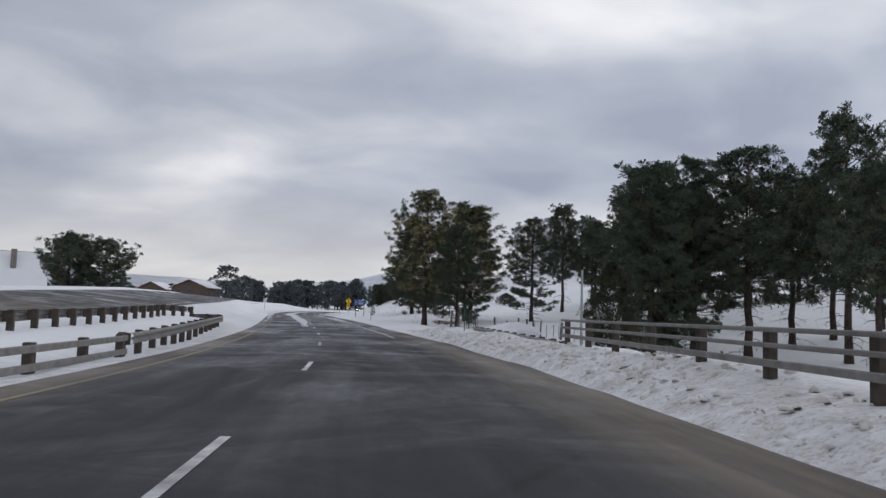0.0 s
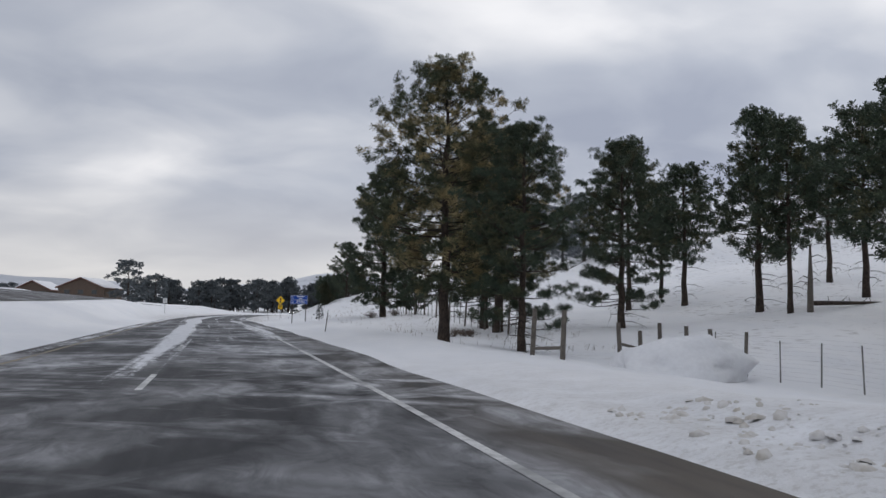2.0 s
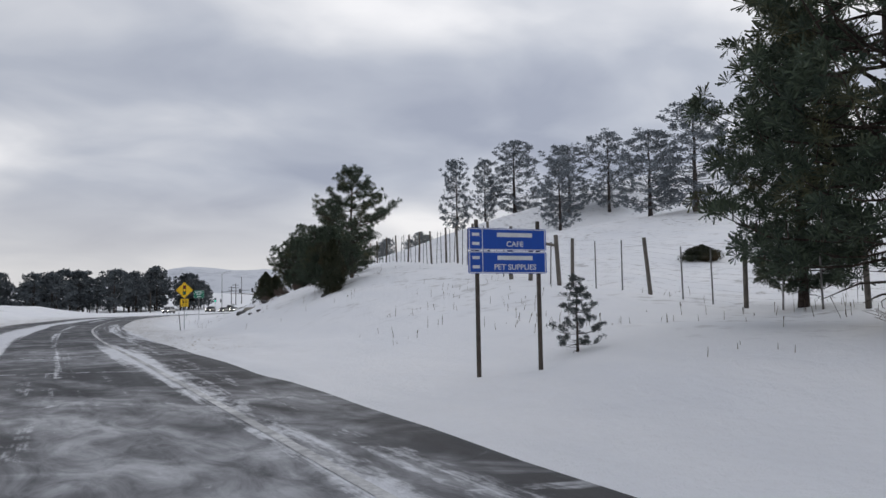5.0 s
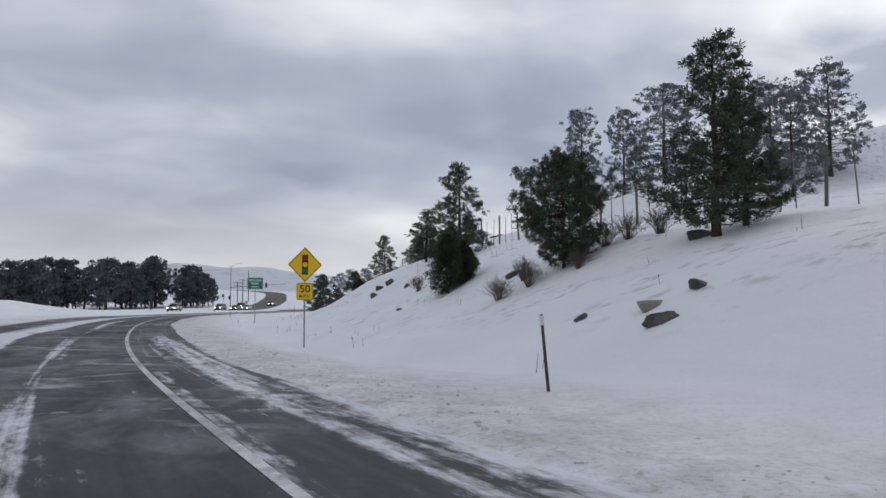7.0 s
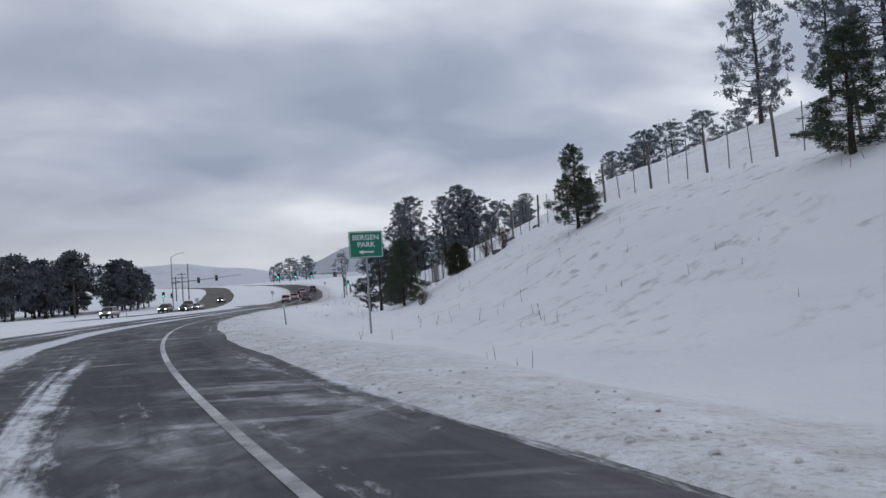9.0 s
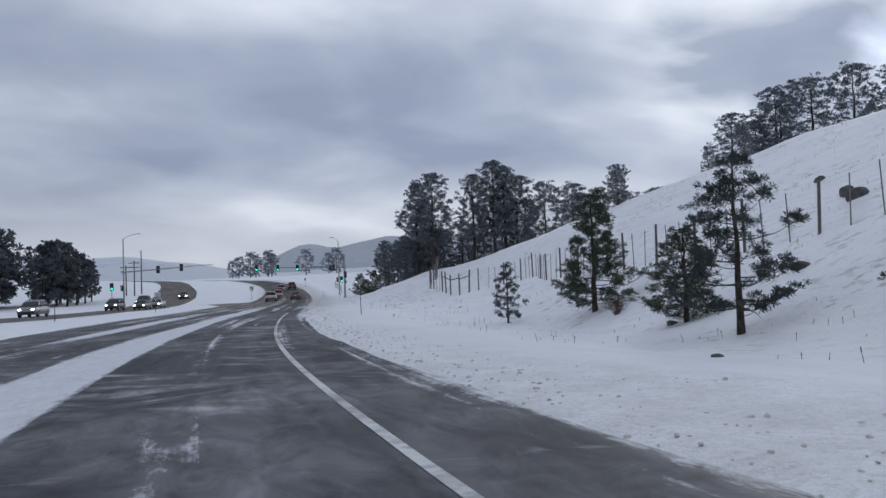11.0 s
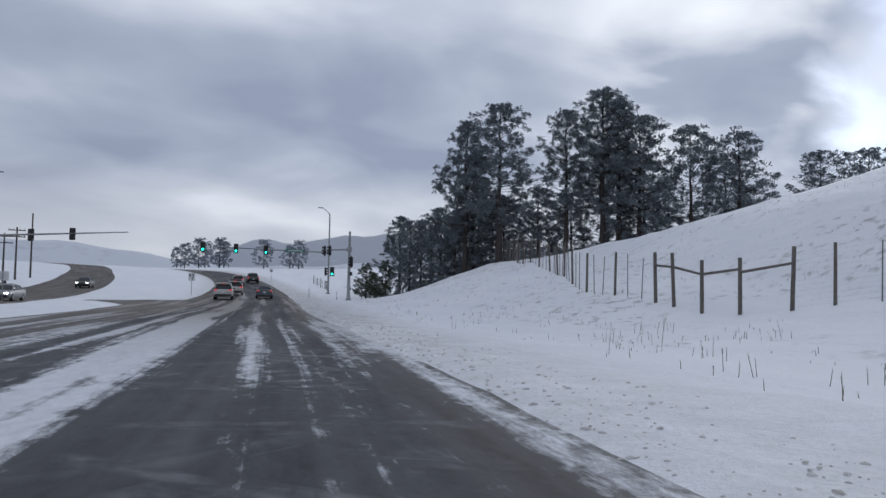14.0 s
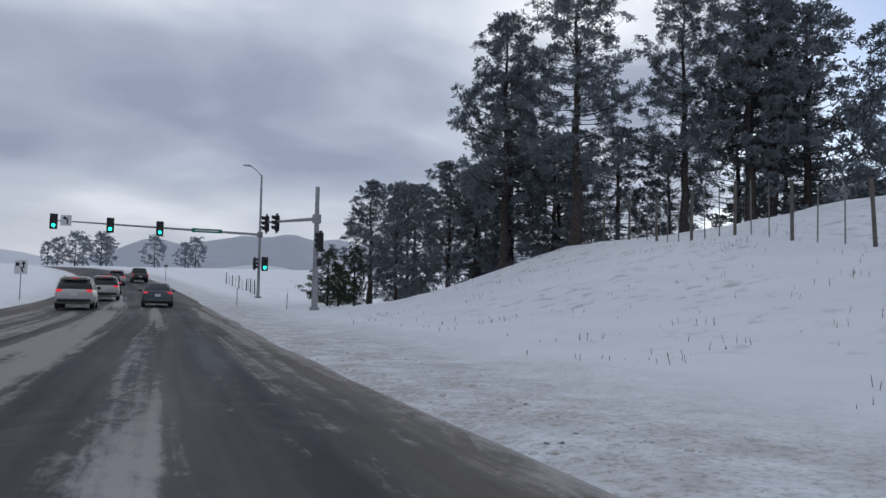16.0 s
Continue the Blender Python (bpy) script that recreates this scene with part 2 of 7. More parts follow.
def asphalt_material():
    m = Mat("snow_swept_asphalt", 0.7, 0, 0.18)
    uv = m.n("ShaderNodeUVMap"); uv.uv_map = "road"
    sep = m.n("ShaderNodeSeparateXYZ"); m.k(uv.outputs[0], sep.inputs[0])
    r, s = sep.outputs[0], sep.outputs[1]
    o = uv.outputs[0]
    grain = m.noise(o, 55.0, 4, 0.7)
    patch = m.noise(m.scaled(o, (0.9, 0.07, 1)), 1.0, 5, 0.6, 0.3)
    base = m.mix(m.remap(grain, 0.3, 0.72), (0.013, 0.014, 0.017), (0.038, 0.039, 0.044))
    base = m.mix(m.remap(patch, 0.36, 0.68, 0, 0.5), base, (0.044, 0.044, 0.048))
    # sealed cracks across and along the lanes
    crk = m.n("ShaderNodeTexVoronoi"); crk.feature = "DISTANCE_TO_EDGE"; crk.inputs["Scale"].default_value = 1.0
    m.k(m.scaled(o, (0.17, 0.085, 1)), crk.inputs["Vector"])
    base = m.mix(m.remap(crk.outputs["Distance"], 0.0, 0.012, 0.7, 0.0), base, (0.018, 0.018, 0.020))
    # along the road: snow bias (red), strength of the ridges (green), sand on the shoulders (blue)
    table = m.ramp(m.math("MULTIPLY", s, 0.0025), [
        (0.0, (0.10, 0.02, 1.0)), (0.10, (0.12, 0.05, 1.0)), (0.13, (0.30, 0.25, 0.30)), (0.17, (0.54, 0.38, 0.25)), (0.24, (0.56, 0.55, 0.15)), (0.30, (0.52, 0.85, 0.10)), (0.37, (0.60, 0.98, 0.06)), (0.42, (0.58, 0.98, 0.06)),
        (0.46, (0.49, 0.92, 0.05)), (0.62, (0.49, 0.92, 0.06)), (0.68, (0.57, 0.90, 0.10)), (0.76, (0.60, 0.82, 0.40)), (0.83, (0.64, 0.58, 0.75)), (0.92, (0.58, 0.55, 0.75)), (1.0, (0.20, 0.5, 0.6))])
    parts = m.n("ShaderNodeSeparateColor"); m.k(table, parts.inputs[0])
    bias, ridge_k, sand_k = parts.outputs[0], parts.outputs[1], parts.outputs[2]
    # brown sand on the shoulders and thin tan slush in the lanes
    shoulder = m.math("ADD", m.remap(r, -0.2, 0.9), m.remap(r, -6.4, -7.4))
    sand = m.math("MULTIPLY", shoulder, m.remap(m.noise(m.scaled(o, (1.4, 0.12, 1)), 1.0, 6, 0.62), 0.18, 0.55))
    base = m.mix(m.math("MULTIPLY", m.math("MULTIPLY", sand, sand_k), 0.85), base, (0.185, 0.155, 0.122))
    slush = m.remap(m.noise(m.scaled(o, (1.1, 0.03, 1)), 1.0, 4, 0.6), 0.42, 0.66)
    base = m.mix(m.math("MULTIPLY", m.math("MULTIPLY", slush, sand_k), m.remap(s, 250.0, 320.0, 0.0, 0.5)), base, (0.20, 0.175, 0.14))
    # blown snow: long soft streaks with the lanes, curling wisps across them, packed ridges between the wheel tracks
    along = m.noise(m.scaled(o, (1.7, 0.032, 1)), 1.0, 6, 0.60, 0.5)
    broad = m.noise(m.scaled(o, (0.45, 0.05, 1)), 1.0, 3, 0.5, 0.6)
    lump = m.noise(m.scaled(o, (2.2, 0.9, 1)), 1.0, 6, 0.66, 0.9)
    fine = m.noise(m.scaled(o, (7.0, 2.4, 1)), 1.0, 6, 0.7, 0.8)
    gusts = m.noise(m.turned(o, 30, (0.30, 0.85, 1)), 1.0, 4, 0.55, 0.9)
    gusts2 = m.noise(m.turned(o, -38, (0.22, 0.75, 1), (4, 9, 0)), 1.0, 6, 0.62, 0.9)
    gate = m.remap(m.noise(m.scaled(o, (0.35, 0.16, 1), (7, 1, 0)), 1.0, 3, 0.5), 0.38, 0.62)
    mist = m.noise(m.turned(o, 15, (0.22, 0.16, 1), (3, 3, 0)), 1.0, 4, 0.55, 1.2)
    wisp = m.math("MULTIPLY", m.math("MAXIMUM", m.remap(gusts, 0.50, 0.72), m.remap(gusts2, 0.52, 0.74)), gate)
    wisp = m.math("MAXIMUM", wisp, m.math("MULTIPLY", m.remap(mist, 0.46, 0.72), m.remap(s, 105.0, 150.0, 1.0, 0.45)))

    def ridge(at, half, amount):
        near = m.remap(m.math("ABSOLUTE", m.math("SUBTRACT", r, at)), 0.0, half, 1.0, 0.0, True)
        return m.math("MULTIPLY", near, amount)

    ridges = ridge(-4.15, 1.15, 1.10)
    for at, half, amount in ((-7.4, 1.0, 0.55), (-1.85, 0.6, 0.30), (-5.7, 0.6, 0.25), (0.25, 0.40, 0.06), (1.3, 1.0, 0.22), (2.75, 1.25, 0.95), (-9.4, 0.7, 0.45), (-11.4, 1.0, 0.70)):
        ridges = m.math("ADD", ridges, ridge(at, half, amount))

    def swing(v, k):
        return m.math("MULTIPLY", m.math("SUBTRACT", v, 0.5), k)

    # a drift along the right edge line where the trees stand, and slush between the wheel tracks towards the crossing
    by_trees = m.math("MULTIPLY", m.remap(s, 62.0, 82.0, 0.0, 1.0, True), m.remap(s, 118.0, 140.0, 1.0, 0.0, True))
    ridges = m.math("ADD", ridges, m.math("MULTIPLY", by_trees, m.math("ADD", ridge(0.05, 0.85, 1.15), ridge(-4.0, 1.0, 0.45))))
    to_crossing = m.remap(s, 272.0, 315.0, 0.0, 1.0, True)
    slushy = m.math("ADD", m.math("ADD", ridge(-1.9, 0.75, 0.20), ridge(-5.6, 0.7, 0.22)), m.math("ADD", ridge(0.5, 0.9, 0.25), ridge(2.0, 1.4, 0.80)))
    ridges = m.math("ADD", ridges, m.math("MULTIPLY", to_crossing, slushy))
    ridges = m.math("MULTIPLY", ridges, m.remap(broad, 0.34, 0.62, 0.55, 1.15))
    v = m.math("ADD", m.math("MULTIPLY", ridges, ridge_k), m.math("SUBTRACT", bias, 0.68))
    for noise_out, k in ((along, 1.55), (broad, 0.50), (lump, 0.62), (fine, 0.42)):
        v = m.math("ADD", v, swing(noise_out, k))
    cover = m.remap(v, 0.0, 0.34, 0.0, 0.95, True)
    veil = m.math("MULTIPLY", m.remap(v, -0.45, 0.05, 0.0, 0.06), m.remap(s, 25.0, 90.0, 0.25, 1.0))
    threads = m.math("MULTIPLY", wisp, m.remap(s, 8.0, 60.0, 0.10, 0.85))
    threads = m.math("MULTIPLY", threads, m.math("MULTIPLY", m.remap(s, 270.0, 312.0, 1.0, 0.3), m.remap(s, 110.0, 150.0, 1.0, 0.85)))
    threads = m.math("MULTIPLY", threads, m.remap(lump, 0.30, 0.62, 0.25, 1.0))
    # joints across the lanes that hold a line of snow
    skew = m.math("ADD", m.math("MULTIPLY", s, 0.155), m.math("ADD", m.math("MULTIPLY", r, 0.035), m.math("MULTIPLY", gusts, 0.35)))
    line = m.remap(m.math("ABSOLUTE", m.math("SUBTRACT", m.math("FRACT", skew), 0.5)), 0.0, 0.022, 1.0, 0.0)
    line = m.math("MULTIPLY", m.math("MULTIPLY", line, m.remap(lump, 0.42, 0.56)), m.math("MULTIPLY", m.remap(s, 58.0, 80.0, 0.0, 0.85), m.remap(s, 135.0, 160.0, 1.0, 0.25)))
    threads = m.math("MAXIMUM", threads, line)
    white = m.math("MAXIMUM", m.math("MAXIMUM", cover, veil), threads)
    tint = m.mix(m.math("MULTIPLY", m.remap(sand_k, 0.3, 0.75), m.remap(s, 228.0, 288.0, 0.0, 0.85)), (0.80, 0.81, 0.84), (0.25, 0.215, 0.17))
    tint = m.mix(m.remap(m.math("ADD", fine, lump), 0.75, 1.2, 0.35, 0.0), tint, (0.36, 0.36, 0.38))
    base = m.mix(white, base, tint)
    m.color(base)
    wet = m.remap(patch, 0.35, 0.65, 0.55, 0.82)
    m.rough(m.math("MAXIMUM", wet, m.math("MULTIPLY", white, 0.92)))
    m.bump(m.math("ADD", m.math("MULTIPLY", grain, 0.3), m.math("MULTIPLY", cover, 1.2)), 0.4, 0.02)
    return m.m


def paint_material(name, color):
    m = Mat(name, 0.6)
    o = m.coord()
    wear = m.remap(m.noise(o, 4.0, 8, 0.75), 0.30, 0.56, 0.25, 1.0)
    worn = m.math("MULTIPLY", wear, m.remap(m.noise(o, 0.35, 4, 0.6), 0.36, 0.56, 0.35, 1.0))
    m.color(m.mix(worn, (0.10, 0.10, 0.105), color))
    return m.m


def needle_material(name, a, b, old=(0.20, 0.135, 0.045), pale_mix=0.0, old_amount=0.1, old_from=0.52):
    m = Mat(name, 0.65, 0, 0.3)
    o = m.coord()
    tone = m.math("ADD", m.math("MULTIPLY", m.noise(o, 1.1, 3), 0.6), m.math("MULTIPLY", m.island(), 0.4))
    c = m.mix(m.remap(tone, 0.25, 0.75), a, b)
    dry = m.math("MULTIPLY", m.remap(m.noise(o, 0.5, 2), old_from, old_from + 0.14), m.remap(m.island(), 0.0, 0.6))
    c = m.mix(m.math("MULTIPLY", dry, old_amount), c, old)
    # blends towards pale blue-grey; on hill and far pines this is painted haze
    if pale_mix:
        c = m.mix(m.remap(m.noise(o, 2.0, 4), 0.25, 0.75, pale_mix * 0.75, pale_mix * 1.15), c, (0.46, 0.50, 0.57))
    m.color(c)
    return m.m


def bark_material(name, a, b):
    m = Mat(name, 0.9, 0, 0.2)
    o = m.coord()
    plates = m.n("ShaderNodeTexVoronoi"); plates.feature = "DISTANCE_TO_EDGE"; plates.inputs["Scale"].default_value = 9.0
    m.k(m.scaled(o, (1, 1, 0.3)), plates.inputs["Vector"])
    fis = m.remap(m.math("ADD", plates.outputs["Distance"], m.math("MULTIPLY", m.noise(o, 14.0, 4, 0.7), 0.16)), 0.02, 0.24)
    m.color(m.mix(fis, tuple(v * 0.45 for v in a), m.mix(m.remap(m.noise(o, 2.2, 6, 0.65), 0.35, 0.65), a, b)))
    m.bump(fis, 0.8, 0.04)
    return m.m


def glass_material(name, tint):
    m = Mat(name, 0.06, 0, 0.6)
    m.color(tint)
    return m.m


def lamp_material(name, color, strength):
    m = Mat(name, 0.3)
    m.color(color)
    m.b.inputs["Emission Color"].default_value = (*color, 1)
    m.b.inputs["Emission Strength"].default_value = strength
    return m.m


SNOW, ASPHALT = snow_material(), asphalt_material()
SNOW_CLEAN = snow_material("heaped_snow", False)
SNOW_GRIT = varied("gritty_ploughed_snow", (0.80, 0.80, 0.81), (0.50, 0.46, 0.40), 1.6, 0.8, bump=0.5, dist=0.02)
WHITE_LINE, YELLOW_LINE = paint_material("worn_white_line_paint", (0.70, 0.70, 0.69)), paint_material("worn_yellow_line_paint", (0.26, 0.20, 0.10))
NEEDLES = needle_material("pine_needles", (0.030, 0.046, 0.034), (0.088, 0.116, 0.072), old_amount=0.35)
NEEDLES_DRY = needle_material("yellowing_pine_needles", (0.032, 0.046, 0.030), (0.105, 0.122, 0.068), (0.46, 0.36, 0.18), old_amount=1.0, old_from=0.47)
NEEDLES_GREY = needle_material("wind_dulled_pine_needles", (0.018, 0.028, 0.024), (0.044, 0.060, 0.048), pale_mix=0.08)
# needles of hill and far pines, with distance haze put into the colour
NEEDLES_HAZED = needle_material("haze_tinted_pine_needles", (0.026, 0.038, 0.036), (0.060, 0.080, 0.072), pale_mix=0.33)
NEEDLES_FAR = needle_material("haze_tinted_far_needles", (0.034, 0.044, 0.042), (0.062, 0.076, 0.076), pale_mix=0.16)
NEEDLES_HAZE_PALE = needle_material("haze_paled_pine_needles", (0.10, 0.115, 0.125), (0.16, 0.175, 0.19), pale_mix=0.45, old_amount=0.0)
JUNIPER = needle_material("juniper_scales", (0.020, 0.030, 0.017), (0.060, 0.060, 0.030), (0.16, 0.085, 0.04), old_amount=0.6)
BARK = bark_material("pine_bark", (0.056, 0.045, 0.039), (0.112, 0.085, 0.068))
BARK_GREY = bark_material("grey_pine_bark", (0.070, 0.060, 0.056), (0.115, 0.098, 0.090))
TWIG = varied("bare_twigs", (0.16, 0.12, 0.095), (0.075, 0.055, 0.045), 20, 0.9, bump=0)
STRAW = varied("dry_grass_stalks", (0.22, 0.17, 0.115), (0.11, 0.085, 0.06), 20, 0.9, bump=0)
TIMBER = varied("weathered_timber", (0.19, 0.165, 0.14), (0.085, 0.075, 0.066), 7, 0.85, bump=0.5, dist=0.01)
DARK_TIMBER = varied("creosoted_timber", (0.10, 0.078, 0.062), (0.040, 0.033, 0.028), 7, 0.85, bump=0.5, dist=0.01)
STEEL = varied("galvanised_steel", (0.42, 0.43, 0.44), (0.27, 0.28, 0.29), 5, 0.45, 0.7, 0.1)
RUST_STEEL = varied("weathered_guardrail_steel", (0.28, 0.275, 0.27), (0.15, 0.14, 0.13), 3.5, 0.6, 0.45, 0.2)
WIRE = varied("fence_wire", (0.25, 0.25, 0.25), (0.14, 0.13, 0.125), 5, 0.5, 0.6, 0)
ROCK = varied("dark_broken_rock", (0.15, 0.145, 0.14), (0.040, 0.040, 0.041), 3.5, 0.9, bump=0.9, dist=0.06)
ROCK_TAN = varied("tan_lichened_rock", (0.36, 0.33, 0.27), (0.20, 0.185, 0.155), 3.5, 0.9, bump=0.8, dist=0.05)
SIGN_YELLOW = varied("sign_yellow_sheeting", (0.95, 0.60, 0.010), (0.90, 0.53, 0.008), 3, 0.45, bump=0)
SIGN_GREEN = varied("sign_green_sheeting", (0.010, 0.20, 0.115), (0.008, 0.16, 0.09), 3, 0.45, bump=0)
SIGN_BLUE = varied("sign_blue_sheeting", (0.012, 0.085, 0.46), (0.010, 0.070, 0.38), 3, 0.45, bump=0)
SIGN_WHITE = varied("sign_white_sheeting", (0.78, 0.79, 0.79), (0.66, 0.67, 0.68), 3, 0.5, bump=0)
SIGN_BLACK = varied("sign_black_print", (0.016, 0.015, 0.014), (0.010, 0.010, 0.010), 5, 0.6, bump=0)
SIGN_RED = varied("sign_red_print", (0.22, 0.012, 0.018), (0.16, 0.010, 0.014), 5, 0.5, bump=0)
SIGN_LENS_GREEN = varied("sign_green_print", (0.010, 0.17, 0.11), (0.008, 0.13, 0.085), 5, 0.5, bump=0)
PLASTIC_GREEN = varied("green_marker_plastic", (0.012, 0.16, 0.105), (0.010, 0.12, 0.08), 5, 0.5, bump=0)
BLACK_PLASTIC = varied("black_plastic", (0.025, 0.025, 0.027), (0.014, 0.014, 0.015), 5, 0.5, bump=0)
LENS_OFF = varied("unlit_signal_lens", (0.05, 0.045, 0.04), (0.03, 0.028, 0.026), 5, 0.25, bump=0)
LENS_GREEN = lamp_material("lit_green_lens", (0.05, 1.0, 0.62), 3.0)
TAIL_RED = varied("red_tail_lens", (0.42, 0.012, 0.014), (0.30, 0.008, 0.010), 8, 0.2, bump=0)
TAIL_LIT = lamp_material("lit_red_tail_lamp", (0.8, 0.03, 0.04), 0.7)
HEAD_LIT = lamp_material("lit_headlamp", (1.0, 0.96, 0.86), 6.0)
GLASS = glass_material("dark_car_glass", (0.018, 0.022, 0.026))
TYRE = varied("tyre_rubber", (0.030, 0.030, 0.031), (0.018, 0.018, 0.018), 12, 0.85, bump=0.2)
RIM = varied("alloy_rim", (0.36, 0.37, 0.38), (0.26, 0.27, 0.28), 8, 0.35, 0.8, 0)
HOUSE_WALL = varied("brown_house_siding", (0.15, 0.105, 0.078), (0.085, 0.062, 0.048), 2.0, 0.85, bump=0.3)
HOUSE_STONE = varied("house_stone", (0.27, 0.245, 0.22), (0.15, 0.135, 0.12), 1.6, 0.9, bump=0.6, dist=0.05)
HOUSE_WINDOW = glass_material("house_window_glass", (0.03, 0.035, 0.042))
ROOF_RED = varied("red_brown_roof", (0.20, 0.085, 0.06), (0.11, 0.055, 0.042), 2.0, 0.8, bump=0.3)


def car_paint(name, color, rough=0.28, metal=0.0):
    m = Mat(name, rough, metal)
    o = m.coord()
    grime = m.remap(m.noise(o, 2.4, 6, 0.65), 0.35, 0.75, 0.03, 0.40)
    m.color(m.mix(grime, color, (0.24, 0.225, 0.205)))
    m.rough(m.remap(m.noise(o, 3.0, 5), 0.3, 0.7, rough, rough + 0.3))
    return m.m


# ---- the lie of the land ----
# right edge line of the carriageway: plan and height every 20 m of road
EDGE = [
    (2.32, -39.99, -0.06), (2.26, -19.99, -0.06), (2.20, -0.02, -0.06), (2.23, 20.04, -0.09), (1.14, 40.06, -0.05),
    (-0.64, 60.20, 0.04), (-2.76, 80.09, 0.20), (-5.06, 99.78, 0.29), (-7.35, 119.94, 0.35), (-9.64, 139.56, 0.39),
    (-11.30, 159.56, 0.48), (-11.60, 179.51, 0.64), (-10.60, 199.43, 0.83), (-7.80, 218.91, 0.94), (-3.20, 238.45, 0.94),
    (2.76, 257.38, 0.95), (9.58, 276.24, 1.01), (16.67, 294.54, 1.06), (23.60, 313.46, 1.10),
]
ONWARD = [(340, 21.5, 1.15), (360, 21, 1.34), (380, 19.5, 1.82), (400, 18, 2.55), (430, 16.5, 3.9), (460, 12, 5.6), (500, 3, 7.9), (550, -8, 9.6), (600, -15, 11.2), (700, -18, 12.5), (900, -18, 14), (4000, -18, 14)]


def road_axis():
    """Place, heading and height of the right edge line at every metre from -400 m."""
    knots = np.array(EDGE)
    at = np.arange(len(knots)) * 20.0 - 40.0
    s = np.arange(-400.0, 3601.0)
    tang = np.gradient(knots, axis=0)
    pts = np.zeros((len(s), 3))
    for i, v in enumerate(s):
        if v < at[0]:
            pts[i] = (2.32 - 0.003 * (v + 40), v, -0.06)
        elif v < at[-1]:
            k = min(int((v - at[0]) / 20), len(knots) - 2)
            u = (v - at[k]) / 20
            pts[i] = ((2 * u**3 - 3 * u**2 + 1) * knots[k] + (u**3 - 2 * u**2 + u) * tang[k]
                      + (-2 * u**3 + 3 * u**2) * knots[k + 1] + (u**3 - u**2) * tang[k + 1])
        else:
            a = radians(np.interp(v, [320] + [o[0] for o in ONWARD], [20.3] + [o[1] for o in ONWARD]))
            pts[i] = pts[i - 1] + (math.sin(a), math.cos(a), 0)
            pts[i, 2] = np.interp(v, [320] + [o[0] for o in ONWARD], [1.10] + [o[2] for o in ONWARD])
    ker = np.ones(13) / 13
    for n in range(3):
        pts[6:-6, n] = np.convolve(pts[:, n], ker, "valid")
    t = np.gradient(pts[:, :2], axis=0)
    return s, pts, t / np.linalg.norm(t, axis=1)[:, None]


AXIS_S, AXIS_P, AXIS_T = road_axis()
FAR_T = Vector((math.sin(radians(6)), math.cos(radians(6))))


def axis_at(s):
    p = np.array([np.interp(s, AXIS_S, AXIS_P[:, n]) for n in range(3)])
    t = np.array([np.interp(s, AXIS_S, AXIS_T[:, n]) for n in range(2)])
    return p, t / np.linalg.norm(t)


def on_road(s, r, dz=0.0):
    """World place at s metres along the road and r metres to the right of its edge line; far out all rows run alike."""
    p, t = axis_at(s)
    k = min(max((abs(r) - 70) / 230, 0), 1)
    k = k * k * (3 - 2 * k)
    nx, ny = t[1] * (1 - k) + FAR_T[1] * k, -t[0] * (1 - k) - FAR_T[0] * k
    q = math.hypot(nx, ny)
    return Vector((p[0] + nx / q * r, p[1] + ny / q * r, p[2] + dz))


